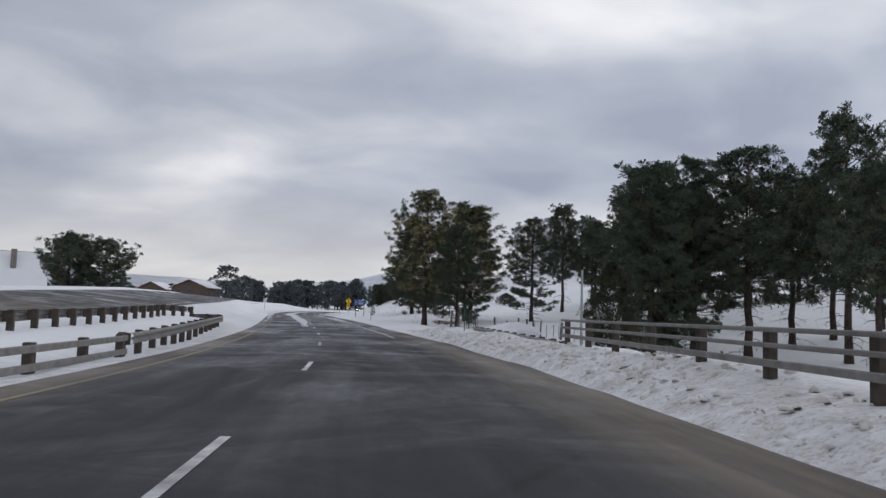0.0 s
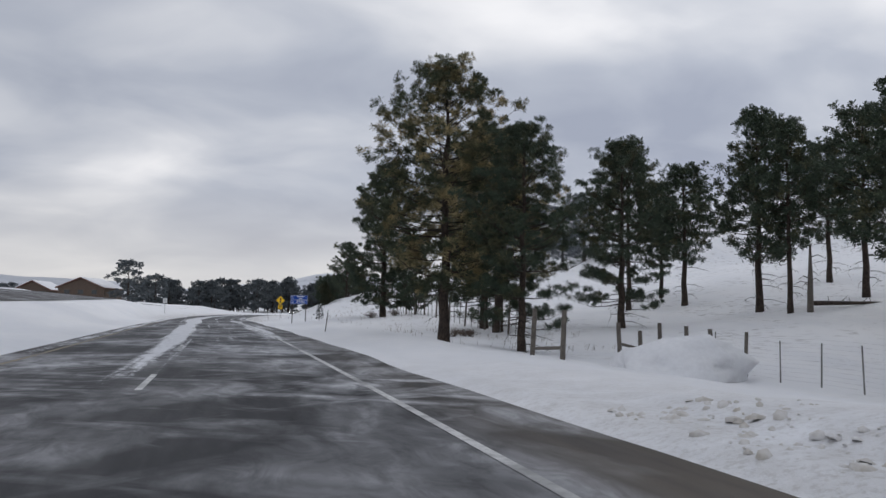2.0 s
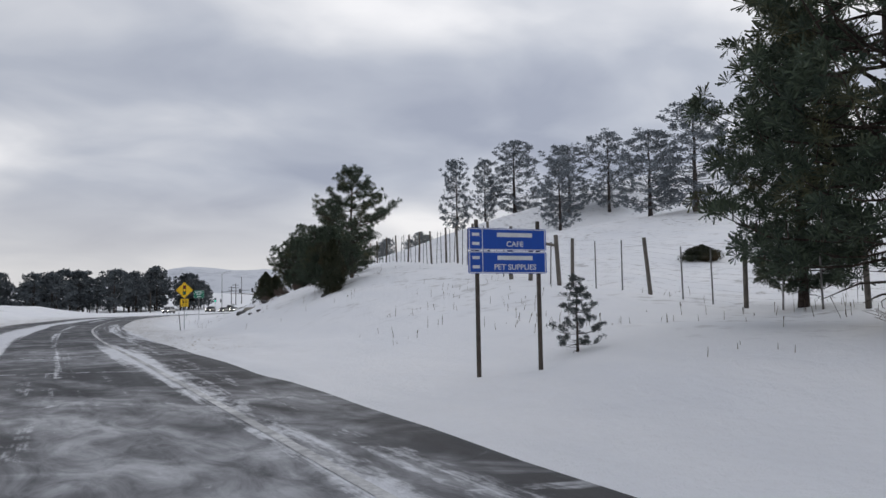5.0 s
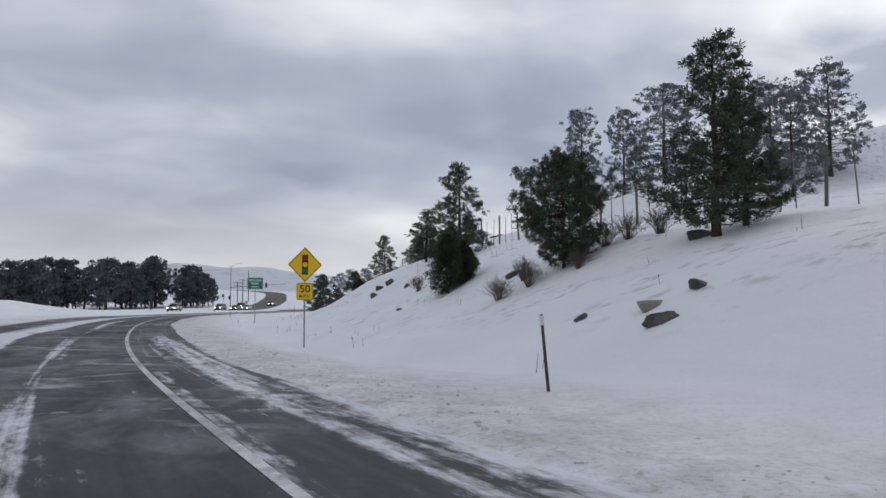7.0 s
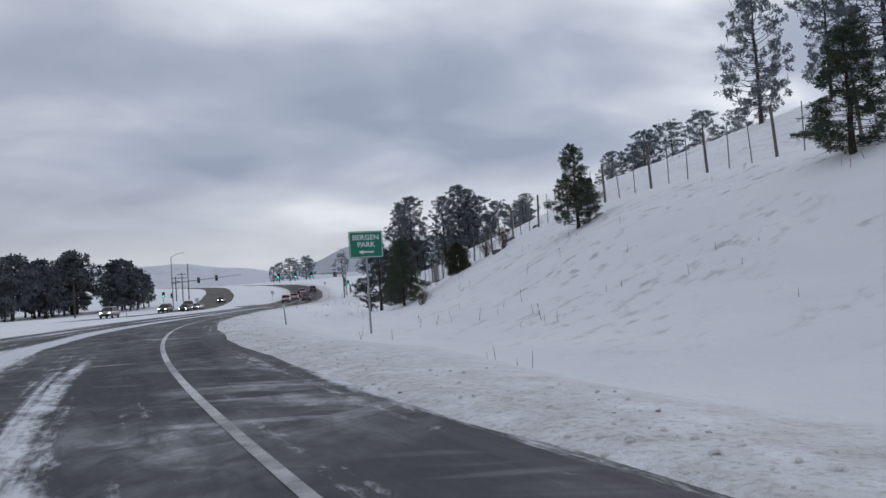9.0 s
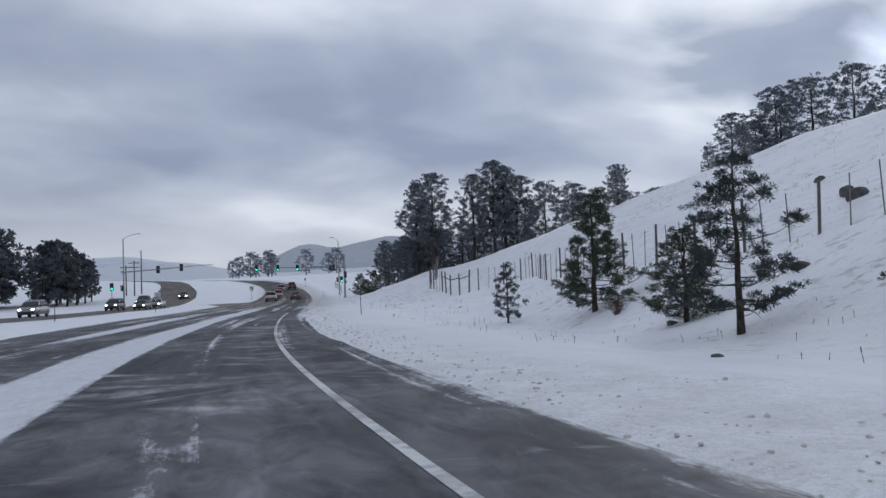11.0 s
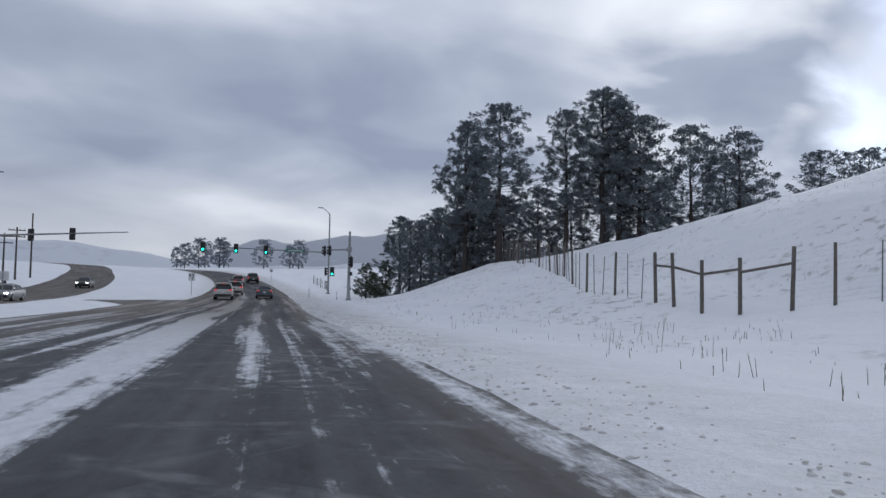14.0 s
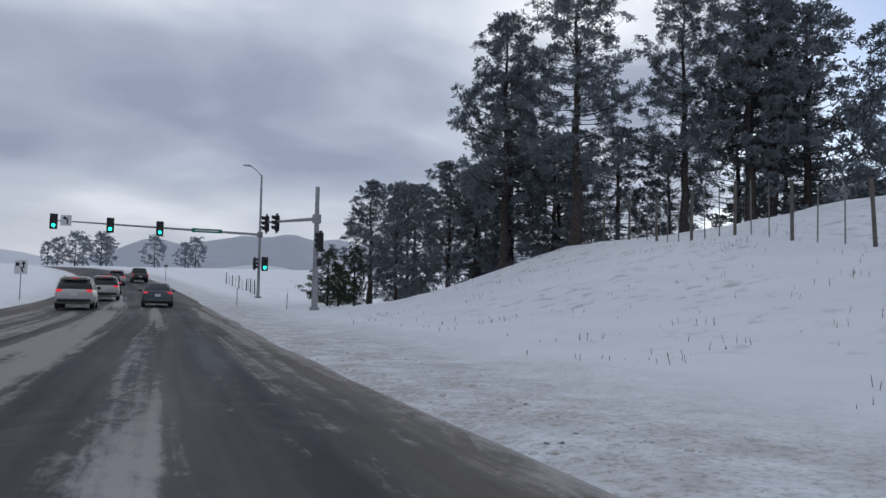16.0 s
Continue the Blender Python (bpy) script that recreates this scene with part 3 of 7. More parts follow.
RIGHT_R = (2.6, 3.2, 4.2, 6.5, 9.5, 13, 17, 22, 30, 45, 70, 120, 300)
RIGHT_Z = [
    (-400, (0.24, 0.44, 0.54, 0.2, -0.6, -1.6, -1.9, -1.9, -1.8, -1.5, 0, 4, 8)),
    (28, (0.24, 0.46, 0.55, 0.3, -0.5, -1.6, -2.0, -1.9, -1.7, -1.2, 0.5, 5, 12)),
    (62, (0.0, 0.14, 0.18, 0.0, -0.4, -0.8, -0.9, -0.8, -0.4, 1.0, 5, 10, 16)),
    (85, (0.0, 0.14, 0.2, 0.1, -0.2, -0.3, 0.0, 0.6, 1.3, 3.2, 7.5, 12, 18)),
    (112, (0.0, 0.08, 0.12, 0.35, 0.7, 0.95, 1.1, 1.3, 2.0, 5.0, 9.5, 16, 24)),
    (145, (0.0, 0.05, 0.0, 0.25, 1.6, 2.85, 3.5, 4.2, 5.0, 6.6, 9.2, 14, 20)),
    (172, (0.0, 0.02, -0.1, -0.65, 0.1, 1.3, 3.6, 4.9, 5.9, 8.8, 13.5, 22, 31)),
    (205, (0.0, 0.05, 0.0, -0.55, -0.3, 0.9, 3.2, 5.2, 6.4, 8.8, 14.0, 23, 33)),
    (232, (0.0, 0.05, 0.05, -0.2, -0.3, 0.0, 1.9, 4.5, 7.8, 12.8, 20.5, 30, 40)),
    (262, (0.0, 0.05, 0.05, -0.2, -0.7, -1.0, 0.4, 2.7, 6.8, 13.2, 21.0, 31, 40)),
    (287, (0.0, 0.05, 0.05, -0.1, -0.3, -0.1, 0.7, 2.0, 6.5, 13.8, 21.0, 30, 38)),
    (312, (0.0, 0.05, 0.05, -0.1, -0.3, -0.1, 0.3, 1.5, 7.0, 13.2, 17.5, 24, 30)),
    (323, (0.0, 0.05, 0.05, 0.0, 0.0, 0.4, 1.5, 2.6, 7.3, 12.6, 16, 21, 26)),
    (336, (0.0, 0.05, 0.05, 0.1, 0.6, 1.5, 2.3, 3.1, 7.0, 11.6, 14.5, 18, 22)),
    (350, (0.0, 0.05, 0.05, 0.2, 0.8, 1.9, 3.1, 4.2, 6.4, 8.2, 10.5, 13, 16)),
    (365, (0.0, 0.05, 0.10, 0.0, 0.2, 1.1, 2.6, 4.5, 5.5, 6.0, 7, 9, 11)),
    (385, (0.0, 0.05, 0.15, 0.0, -0.1, -0.3, -0.4, -0.3, 0.3, 1.5, 3, 5, 6)),
    (405, (0.0, 0.05, 0.15, 0.0, -0.1, -0.3, -0.5, -0.6, -0.7, -0.8, -0.5, 1, 3)),
    (470, (0.0, 0.05, 0.2, 0.2, 0.2, 0.2, 0.2, 0.2, 0.4, 0.8, 1.5, 3, 6)),
    (3600, (0.0, 0.05, 0.2, 0.2, 0.2, 0.2, 0.2, 0.2, 0.4, 0.8, 1.5, 3, 6)),
]
# the other carriageway: metres along, its middle's offset, its height over this one
OTHER = [(-400, -19, 0.1), (0, -19, 0.3), (30, -19.5, 0.8), (60, -19.3, 1.5), (98, -17.8, 2.1), (147, -18.0, 2.7), (189, -19.5, 1.85), (232, -23, 0.75), (285, -24.5, 0.1), (350, -25, 0.0), (400, -27, 0.2), (460, -31, 0.5), (3600, -31, 0.5)]
# left border of the carriageway
LEFT_EDGE = [(-400, -7.6), (200, -7.6), (235, -9.5), (275, -11.6), (335, -11.8), (350, -13), (356, -18), (364, -18), (368, -9.4), (420, -7.8), (3600, -7.8)]


def smooth_step(u):
    u = min(max(u, 0.0), 1.0)
    return u * u * (3 - 2 * u)


def other_at(s):
    return tuple(float(np.interp(s, [o[0] for o in OTHER], [o[n] for o in OTHER])) for n in (1, 2))


def bank_at(s):
    """Cross fall of the other carriageway, per metre outwards."""
    return float(np.interp(s, [-40, 30, 60, 100, 150, 230], [0.03, 0.06, 0.10, 0.12, 0.08, 0.0]))


def right_at(s):
    """Where the ploughed snow begins beside the lanes."""
    return float(np.interp(s, [30, 62, 110, 140, 225, 250, 330, 420], [1.75, 1.25, 1.3, 1.75, 1.6, 1.25, 1.0, 1.4])) + 0.22 * noise.noise((s * 0.13, 8, 0)) + 0.10 * noise.noise((s * 0.6, 4, 0))


def left_at(s):
    return float(np.interp(s, [o[0] for o in LEFT_EDGE], [o[1] for o in LEFT_EDGE]))


def rel_height(s, r):
    """Height of the snow over the carriageway's own level."""
    le = left_at(s)
    if le <= r <= 2.6:
        u = smooth_step((r - right_at(s) + 0.05) / 0.7)
        edge = float(np.interp(s, [28, 62], [0.29, 0.05]))
        return -0.035 + (edge + 0.035) * u + 0.12 * u * noise.noise((r * 2.1, s * 1.4, 2)) * (1 if s < 45 else 0.25)
    if r > 2.6:
        k = 0
        while k < len(RIGHT_Z) - 2 and s > RIGHT_Z[k + 1][0]:
            k += 1
        a, b = RIGHT_Z[k], RIGHT_Z[k + 1]
        u = smooth_step((s - a[0]) / (b[0] - a[0]))
        z = (1 - u) * np.interp(r, RIGHT_R, a[1]) + u * np.interp(r, RIGHT_R, b[1])
        z += 0.05 * max(0, 1 - (r - 2.6) / 0.6)
    else:
        mid, lift = other_at(s)
        if r > mid + 5.2:
            z = np.interp(-r, [-le, -le + 0.7, -le + 2.2, max(-mid - 5.2, -le + 2.5)], [-0.035, 0.12, 0.26, lift - 5.2 * bank_at(s) + 0.02])
            z -= 0.5 * max(0, 1 - abs(-r - 9.6) / 2.2) * smooth_step((50 - s) / 16)
        elif r > mid - 5.2:
            z = lift + (mid - r) * bank_at(s) - 0.035
        else:
            z = np.interp(-r, [-mid + 5.2, -mid + 6.5, -mid + 14, 70, 140, 400], [lift + 5.2 * bank_at(s) - 0.035, lift + 5.2 * bank_at(s) + 0.2, lift + 0.3, lift * 0.9, 1.6, 2.0])
            # the rise on which the houses stand
            z += 2.7 * smooth_step((-r - 40) / 16) * smooth_step((s - 205) / 32) * smooth_step((330 - s) / 45) * smooth_step((125 + r) / 35)
    p, _ = axis_at(s)
    x, y = p[0] + r, p[1]
    out = min(max((r - 2.6) / 2.5, (le - r) / 2.5), 1)
    if s < 62 and r > 2.6:
        out = min(out + 0.45 * (r - 2.3), 1)
    mid, _ = other_at(s)
    if r < le:
        out *= smooth_step((abs(r - mid) - 5.2) / 5.0)
    near = max(0, 1 - abs(r) / 14)
    bumps = 0.22 * noise.noise((x * 0.22, y * 0.16, 0)) + 0.10 * noise.noise((x * 0.75, y * 0.6, 3)) + (0.07 + 0.10 * max(0, min(1, (75 - s) / 30))) * near * noise.noise((x * 1.9, y * 1.5, 7))
    if abs(r) > 40:
        bumps += 1.0 * noise.noise((x * 0.03, y * 0.03, 5)) * min((abs(r) - 40) / 30, 1)
    return z + bumps * max(out, 0)


def height_at(s, r):
    return axis_at(s)[0][2] + rel_height(s, r)


def nearest_s(x, y):
    """Metres along and to the right of the edge line for a place in the plan."""
    d = (AXIS_P[:, 0] - x) ** 2 + (AXIS_P[:, 1] - y) ** 2
    i = int(np.argmin(d))
    t = AXIS_T[i]
    ox, oy = x - AXIS_P[i, 0], y - AXIS_P[i, 1]
    return AXIS_S[i] + ox * t[0] + oy * t[1], ox * t[1] - oy * t[0]


def stage(x, y):
    """Height of the ground at a place in the plan."""
    s, r = nearest_s(x, y)
    return height_at(s, r)


# ---- mesh helpers ----
def raw_mesh(name, verts, faces, mat=None, smooth=False):
    me = bpy.data.meshes.new(name)
    me.from_pydata([tuple(v) for v in verts], [], faces)
    if mat:
        me.materials.append(mat)
    if smooth:
        me.polygons.foreach_set("use_smooth", [True] * len(me.polygons))
    me.update()
    return me


def part(name, bm, material, parent, label=""):
    """Links a bmesh, or a finished mesh, as one mesh object under a thing or a part."""
    if isinstance(bm, bmesh.types.BMesh):
        me = bpy.data.meshes.new(name)
        bm.to_mesh(me)
        bm.free()
    else:
        me = bm
    if material and not me.materials:
        me.materials.append(material)
    ob = new(name, me)
    ob.parent = parent
    if label:
        ob["label"] = label
    return ob


def box(bm, size, at=(0, 0, 0), rot=None, bevel=0.0):
    """A box with worn edges, added to a bmesh."""
    m = Matrix.Translation(at) @ (rot or Matrix.Identity(4)) @ Matrix.Diagonal((*size, 1))
    made = bmesh.ops.create_cube(bm, size=1.0, matrix=m)
    if bevel:
        edges = list({e for v in made["verts"] for e in v.link_edges})
        bmesh.ops.bevel(bm, geom=edges, offset=bevel, segments=1, affect="EDGES", profile=0.5)
    return bm


def rod(bm, a, b, ra, rb=None, sides=8, cap=True):
    """A tapered rod from a to b."""
    a, b = Vector(a), Vector(b)
    rb = ra if rb is None else rb
    d = b - a
    m = Matrix.Translation((a + b) / 2) @ d.to_track_quat("Z", "Y").to_matrix().to_4x4()
    bmesh.ops.create_cone(bm, cap_ends=cap, segments=sides, radius1=ra, radius2=rb, depth=d.length, matrix=m)
    return bm


def sheet(bm, outline, thick, m):
    """A flat plate with the given outline in its own x and z, thick along y."""
    front = [bm.verts.new(m @ Vector((x, -thick / 2, z))) for x, z in outline]
    back = [bm.verts.new(m @ Vector((x, thick / 2, z))) for x, z in outline]
    n = len(front)
    bm.faces.new(front)
    bm.faces.new(back[::-1])
    for i in range(n):
        bm.faces.new((front[i], back[i], back[(i + 1) % n], front[(i + 1) % n]))
    bmesh.ops.recalc_face_normals(bm, faces=bm.faces[:])
    return bm


def rounded(w, h, r, n=4):
    """Outline of a rectangle with round corners, about its middle."""
    pts = []
    for cx, cz, a0 in ((w / 2 - r, h / 2 - r, 0), (-w / 2 + r, h / 2 - r, 90), (-w / 2 + r, -h / 2 + r, 180), (w / 2 - r, -h / 2 + r, 270)):
        for k in range(n + 1):
            a = radians(a0 + 90 * k / n)
            pts.append((cx + r * math.cos(a), cz + r * math.sin(a)))
    return pts


def letters(text, size, parent, name, mat, at, width=1.0):
    """Raised lettering as a mesh, standing in the x-z plane and facing -y."""
    cu = bpy.data.curves.new(name, "FONT")
    cu.body, cu.size, cu.align_x, cu.align_y, cu.extrude = text, size, "CENTER", "CENTER", 0.002
    cu.offset = size * 0.012
    ob = bpy.data.objects.new(name, cu)
    scene.collection.objects.link(ob)
    bpy.context.view_layer.update()
    me = bpy.data.meshes.new_from_object(ob.evaluated_get(bpy.context.evaluated_depsgraph_get()))
    bpy.data.objects.remove(ob)
    me.transform(Matrix.Translation(at) @ Matrix.Rotation(radians(90), 4, "X") @ Matrix.Diagonal((width, 1, 1, 1)))
    me.materials.clear()
    return part(name, me, mat, parent)


def thing(name, at, label, category, group="", yaw=0.0):
    e = new(name)
    e.empty_display_size = 0.3
    e.location, e.rotation_euler = at, (0, 0, radians(yaw))
    return tagged(e, label, category, group)


def strip(name, s_list, r_list, dz, mat, uv=True, z_of=None):
    """A band laid along the road; r_list may be a function of s."""
    verts, faces, uvs = [], [], []
    for s in s_list:
        rs = r_list(s) if callable(r_list) else r_list
        for r in rs:
            q = on_road(s, r)
            q.z = (z_of(s, r) if z_of else axis_at(s)[0][2]) + dz
            verts.append(q)
            uvs.append((r, s))
    n = len(r_list(s_list[0]) if callable(r_list) else r_list)
    for i in range(len(s_list) - 1):
        for j in range(n - 1):
            a = i * n + j
            faces.append((a, a + 1, a + n + 1, a + n))
    me = raw_mesh(name, verts, faces, mat, True)
    if uv:
        layer = me.uv_layers.new(name="road")
        for lp in me.loops:
            layer.data[lp.index].uv = uvs[lp.vertex_index]
    return me


# ---- ground and roads ----
GROUND_S = [-400, -250, -150, -100, -70, -50] + [float(v) for v in np.arange(-40, 420, 2.0)] + [float(v) for v in np.arange(420, 640, 8)] + [640, 700, 800, 950, 1200, 1600, 2200, 2900, 3600]
GROUND_R = [-2500, -1500, -900, -600, -400, -280, -200, -150, -110, -85, -65, -52, -44, -38] + [float(v) for v in np.arange(-34, -12, 1.6)] + [float(v) for v in np.arange(-12, -7, 0.55)] + [-6.5, -4, -1, 0.5, 0.7, 0.9, 1.1, 1.3, 1.5, 1.7, 1.9, 2.1, 2.35, 2.6] + [float(v) for v in np.arange(2.8, 9, 0.4)] + [float(v) for v in np.arange(9, 34, 1.1)] + [36, 39, 42, 46, 50, 55, 60, 66, 74, 84, 98, 115, 140, 180, 240, 330, 480, 700, 1100, 1700, 2500]
tagged(new("ground", strip("ground", GROUND_S, GROUND_R, 0.0, SNOW, True, height_at)), "snow-covered ground with drifts, road banks and a hillside", "ground", kind="structure")


def road_rows(s):
    le = left_at(s) - 0.15
    ragged = 0.25 * noise.noise((s * 0.21, 1, 0)) + 0.14 * noise.noise((s * 0.9, 4, 0))
    return [le + (2.75 + ragged - le) * k / 12 for k in range(13)]


ROAD_S = [float(v) for v in np.arange(-400, -40, 20)] + [float(v) for v in np.arange(-40, 420, 2.0)] + [float(v) for v in np.arange(420, 900, 10)]
road = tagged(new("road", strip("road", ROAD_S, road_rows, 0.0, ASPHALT)), "grey asphalt road streaked with blown snow", "road", kind="structure")


def other_rows(s):
    mid, _ = other_at(s)
    return [mid - 4.6 + 9.2 * k / 8 for k in range(9)]


tagged(new("road_opposite", strip("road_opposite", ROAD_S, other_rows, 0.0, ASPHALT, True, lambda s, r: axis_at(s)[0][2] + other_at(s)[1] + (other_at(s)[0] - r) * bank_at(s))), "opposite carriageway of grey asphalt behind a snowy median", "road", kind="structure")

LINE_S = [float(v) for v in np.arange(-60, 420, 2.0)] + [float(v) for v in np.arange(420, 640, 6)]
edge_line = new("edge_line", strip("edge_line", [v for v in LINE_S if 38 < v < 285], [-0.06, 0.06], 0.006, WHITE_LINE))
edge_line.parent = road
yellow_line = new("yellow_line", strip("yellow_line", [v for v in LINE_S if v < 225], [-7.02, -6.90], 0.006, YELLOW_LINE))
yellow_line.parent = road
for k in range(-3, 8):
    s0 = 17.4 + 12.3 * k
    dash = new("lane_dash", strip("lane_dash", [s0, s0 + 1.0, s0 + 2.0, s0 + 3.05], [-3.70, -3.59], 0.006, WHITE_LINE))
    dash.parent = road


# ---- trees ----
def tube(verts, faces, pts, radii, sides):
    """Adds a tapered tube through the points to the lists."""
    base = len(verts)
    for i, (p, rad) in enumerate(zip(pts, radii)):
        d = (pts[min(i + 1, len(pts) - 1)] - pts[max(i - 1, 0)]).normalized()
        a = d.cross(Vector((0.31, 0.95, 0.05))).normalized()
        b = d.cross(a)
        for k in range(sides):
            w = 2 * math.pi * k / sides
            verts.append(p + (a * math.cos(w) + b * math.sin(w)) * rad)
    for i in range(len(pts) - 1):
        for k in range(sides):
            q, n = base + i * sides + k, base + i * sides + (k + 1) % sides
            faces.append((q, n, n + sides, q + sides))


def tufts_mesh(name, centres, ways, size, blades, mat, rng, width=0.085):
    """Needle tufts: at every centre a brush of thin blades that fans out round its way."""
    n = len(centres)
    c = np.repeat(np.asarray(centres), blades, axis=0)
    w = np.repeat(np.asarray(ways), blades, axis=0)
    d = rng.normal(size=(n * blades, 3)) * 0.62 + w * 0.55
    d /= np.linalg.norm(d, axis=1)[:, None] + 1e-9
    side = np.cross(d, rng.normal(size=(n * blades, 3)))
    side /= np.linalg.norm(side, axis=1)[:, None] + 1e-9
    ln = size * rng.uniform(0.62, 1.08, (n * blades, 1))
    wd = ln * width * 1.5
    tip = c + d * ln
    verts = np.stack([tip + side * wd, c - d * ln * 0.05, tip - side * wd], 1).reshape(-1, 3)
    me = bpy.data.meshes.new(name)
    q = n * blades
    me.vertices.add(q * 3)
    me.vertices.foreach_set("co", verts.ravel())
    me.loops.add(q * 3)
    me.loops.foreach_set("vertex_index", np.arange(q * 3))
    me.polygons.add(q)
    me.polygons.foreach_set("loop_start", np.arange(0, q * 3, 3))
    me.polygons.foreach_set("loop_total", np.full(q, 3))
    me.materials.append(mat)
    me.update()
    return me


CROWNS = {
    # outline of the crown: share of its height, share of its reach
    "round": ((0, 0.42), (0.08, 0.78), (0.22, 0.97), (0.40, 1.0), (0.60, 0.86), (0.78, 0.64), (0.90, 0.44), (1.0, 0.16)),
    "column": ((0, 0.55), (0.06, 0.86), (0.30, 1.0), (0.55, 0.86), (0.75, 0.64), (0.90, 0.40), (1.0, 0.12)),
    "cone": ((0, 0.60), (0.07, 0.96), (0.25, 1.0), (0.50, 0.70), (0.75, 0.40), (0.92, 0.18), (1.0, 0.07)),
    "young": ((0, 0.55), (0.08, 0.95), (0.25, 1.0), (0.45, 0.74), (0.62, 0.56), (0.80, 0.34), (0.93, 0.18), (1.0, 0.06)),
    "spire": ((0, 0.55), (0.15, 0.85), (0.40, 1.0), (0.62, 0.80), (0.80, 0.55), (0.93, 0.30), (1.0, 0.12)),
}


def pine(label, seed, height=14.0, bare=0.14, spread=0.21, limbs=90, brushes=20, blades=14, size=0.32, width=0.11, mat=None, top="round", dead=6, group="pines", lean=0.0, bark=None, gaps=0.5, tiers=0.0, twigs=0.3, inner=0.30):
    """A ponderosa pine: tapered trunk, limbs that turn up at their ends, side twigs, and round needle brushes on the outer boughs."""
    rng = np.random.default_rng(seed)
    rnd = random.Random(seed)
    tree = thing("pine_tree", (0, 0, 0), label, "tree", group)
    tv, tf = [], []
    bend = [Vector((0, 0, 0))]
    steps = 12
    for k in range(1, steps + 1):
        bend.append(Vector((lean * height * (k / steps) ** 1.6 + rnd.uniform(-1, 1) * 0.006 * height, rnd.uniform(-1, 1) * 0.006 * height, height * k / steps)))
    base = 0.0175 * height + 0.01
    radii = [base * (1.25 if k == 0 else 1 - 0.93 * k / steps) + 0.012 for k in range(steps + 1)]
    bend[0].z = -0.3
    tube(tv, tf, bend, radii, 10)
    part("trunk", raw_mesh("trunk", tv, tf, bark or BARK, True), None, tree)

    def spine(h):
        u = min(max(h / height, 0), 1) * steps
        k = min(int(u), steps - 1)
        return bend[k].lerp(bend[k + 1], u - k)

    lv, lf, centres, ways = [], [], [], []
    drift = Vector((seed * 1.7, seed * 0.9, 0))
    us, rs = zip(*CROWNS[top])
    reach = height * spread
    for i in range(limbs):
        u = (i + rnd.uniform(0.2, 0.8)) / limbs
        if tiers:
            u = min(max(u + 0.32 / tiers * math.sin(u * tiers * 6.283), 0), 1)
        h = height * (bare + (0.985 - bare) * u)
        az = i * 2.39996 + rnd.uniform(-0.5, 0.5)
        out = Vector((math.cos(az), math.sin(az), 0))
        # boughs stand together in lobes, with open places between them
        lobe = noise.noise(Vector((out.x * 1.15, out.y * 1.15, u * height * 0.42)) + drift)
        if lobe < -0.22 and rnd.random() < gaps:
            continue
        ln = max(reach * float(np.interp(u, us, rs)) * (0.95 + 0.80 * lobe) * rnd.uniform(0.78, 1.12), 0.22 + 0.012 * height)
        rise = -0.20 + 0.95 * min(1.0, 0.24 / spread) ** 1.5 * u**1.3 + rnd.uniform(-0.10, 0.12)
        p0 = spine(h)
        sway = Vector((rnd.uniform(-1, 1), rnd.uniform(-1, 1), 0)) * 0.10 * ln
        pts = [p0 + out * (ln * f) + sway * f * f + Vector((0, 0, ln * (rise * f + 0.30 * f * f * f))) for f in (0, 0.34, 0.67, 1.0)]
        rad = 0.008 + 0.013 * ln
        tube(lv, lf, pts, [rad, rad * 0.75, rad * 0.45, rad * 0.15], 3)
        across = Vector((-out.y, out.x, 0))
        count = max(3, int(brushes * (0.18 + 0.82 * ln / reach) * rnd.uniform(0.85, 1.15)))
        pads = max(1, round(count / 5))
        for n in range(pads):
            # each pad is a cushion of brushes round the end of a side twig
            f = 1.0 if n == 0 else inner + (1 - inner) * rnd.random() ** 0.75
            k = min(int(f * 3), 2)
            q = pts[k].lerp(pts[k + 1], f * 3 - k)
            side = rnd.choice((-1, 1)) * rnd.uniform(0.15, 1.0) * (0.2 if n == 0 else 1)
            off = across * side * (0.10 + 0.42 * (1.08 - f)) * ln + out * 0.10 * ln * rnd.random() + Vector((0, 0, (0.02 + 0.10 * rnd.random()) * ln + rnd.uniform(-0.3, 0.5) * size))
            tip = q + off
            if rnd.random() < twigs + 0.3:
                tube(lv, lf, [q, tip], [rad * 0.3 + 0.003, rad * 0.1 + 0.002], 3)
            way = (out * 0.35 + across * side * 0.3 + Vector((0, 0, 0.45))).normalized()
            for _ in range(5):
                centres.append(tip + Vector((rnd.gauss(0, 0.62), rnd.gauss(0, 0.62), rnd.gauss(0.05, 0.30))) * size)
                ways.append(way)
    for _ in range(dead):
        h = height * rnd.uniform(0.04, bare + 0.10)
        az = rnd.uniform(0, 6.28)
        ln = height * rnd.uniform(0.05, 0.13)
        out = Vector((math.cos(az), math.sin(az), 0))
        p0 = spine(h)
        pts = [p0, p0 + out * ln * 0.5 + Vector((0, 0, -0.02 * ln)), p0 + out * ln + Vector((rnd.gauss(0, 0.15), rnd.gauss(0, 0.15), -0.22)) * ln]
        tube(lv, lf, pts, [0.03, 0.02, 0.006], 4)
        for _ in range(3):
            q = pts[1].lerp(pts[2], rnd.random())
            tube(lv, lf, [q, q + Vector((rnd.gauss(0, 0.2), rnd.gauss(0, 0.2), rnd.gauss(-0.1, 0.15))) * ln], [0.010, 0.003], 3)
    for _ in range(8):
        centres.append(spine(height) + Vector((rnd.gauss(0, 0.4), rnd.gauss(0, 0.4), rnd.uniform(-1.4, 0.3))) * size)
        ways.append(Vector((0, 0, 1)))
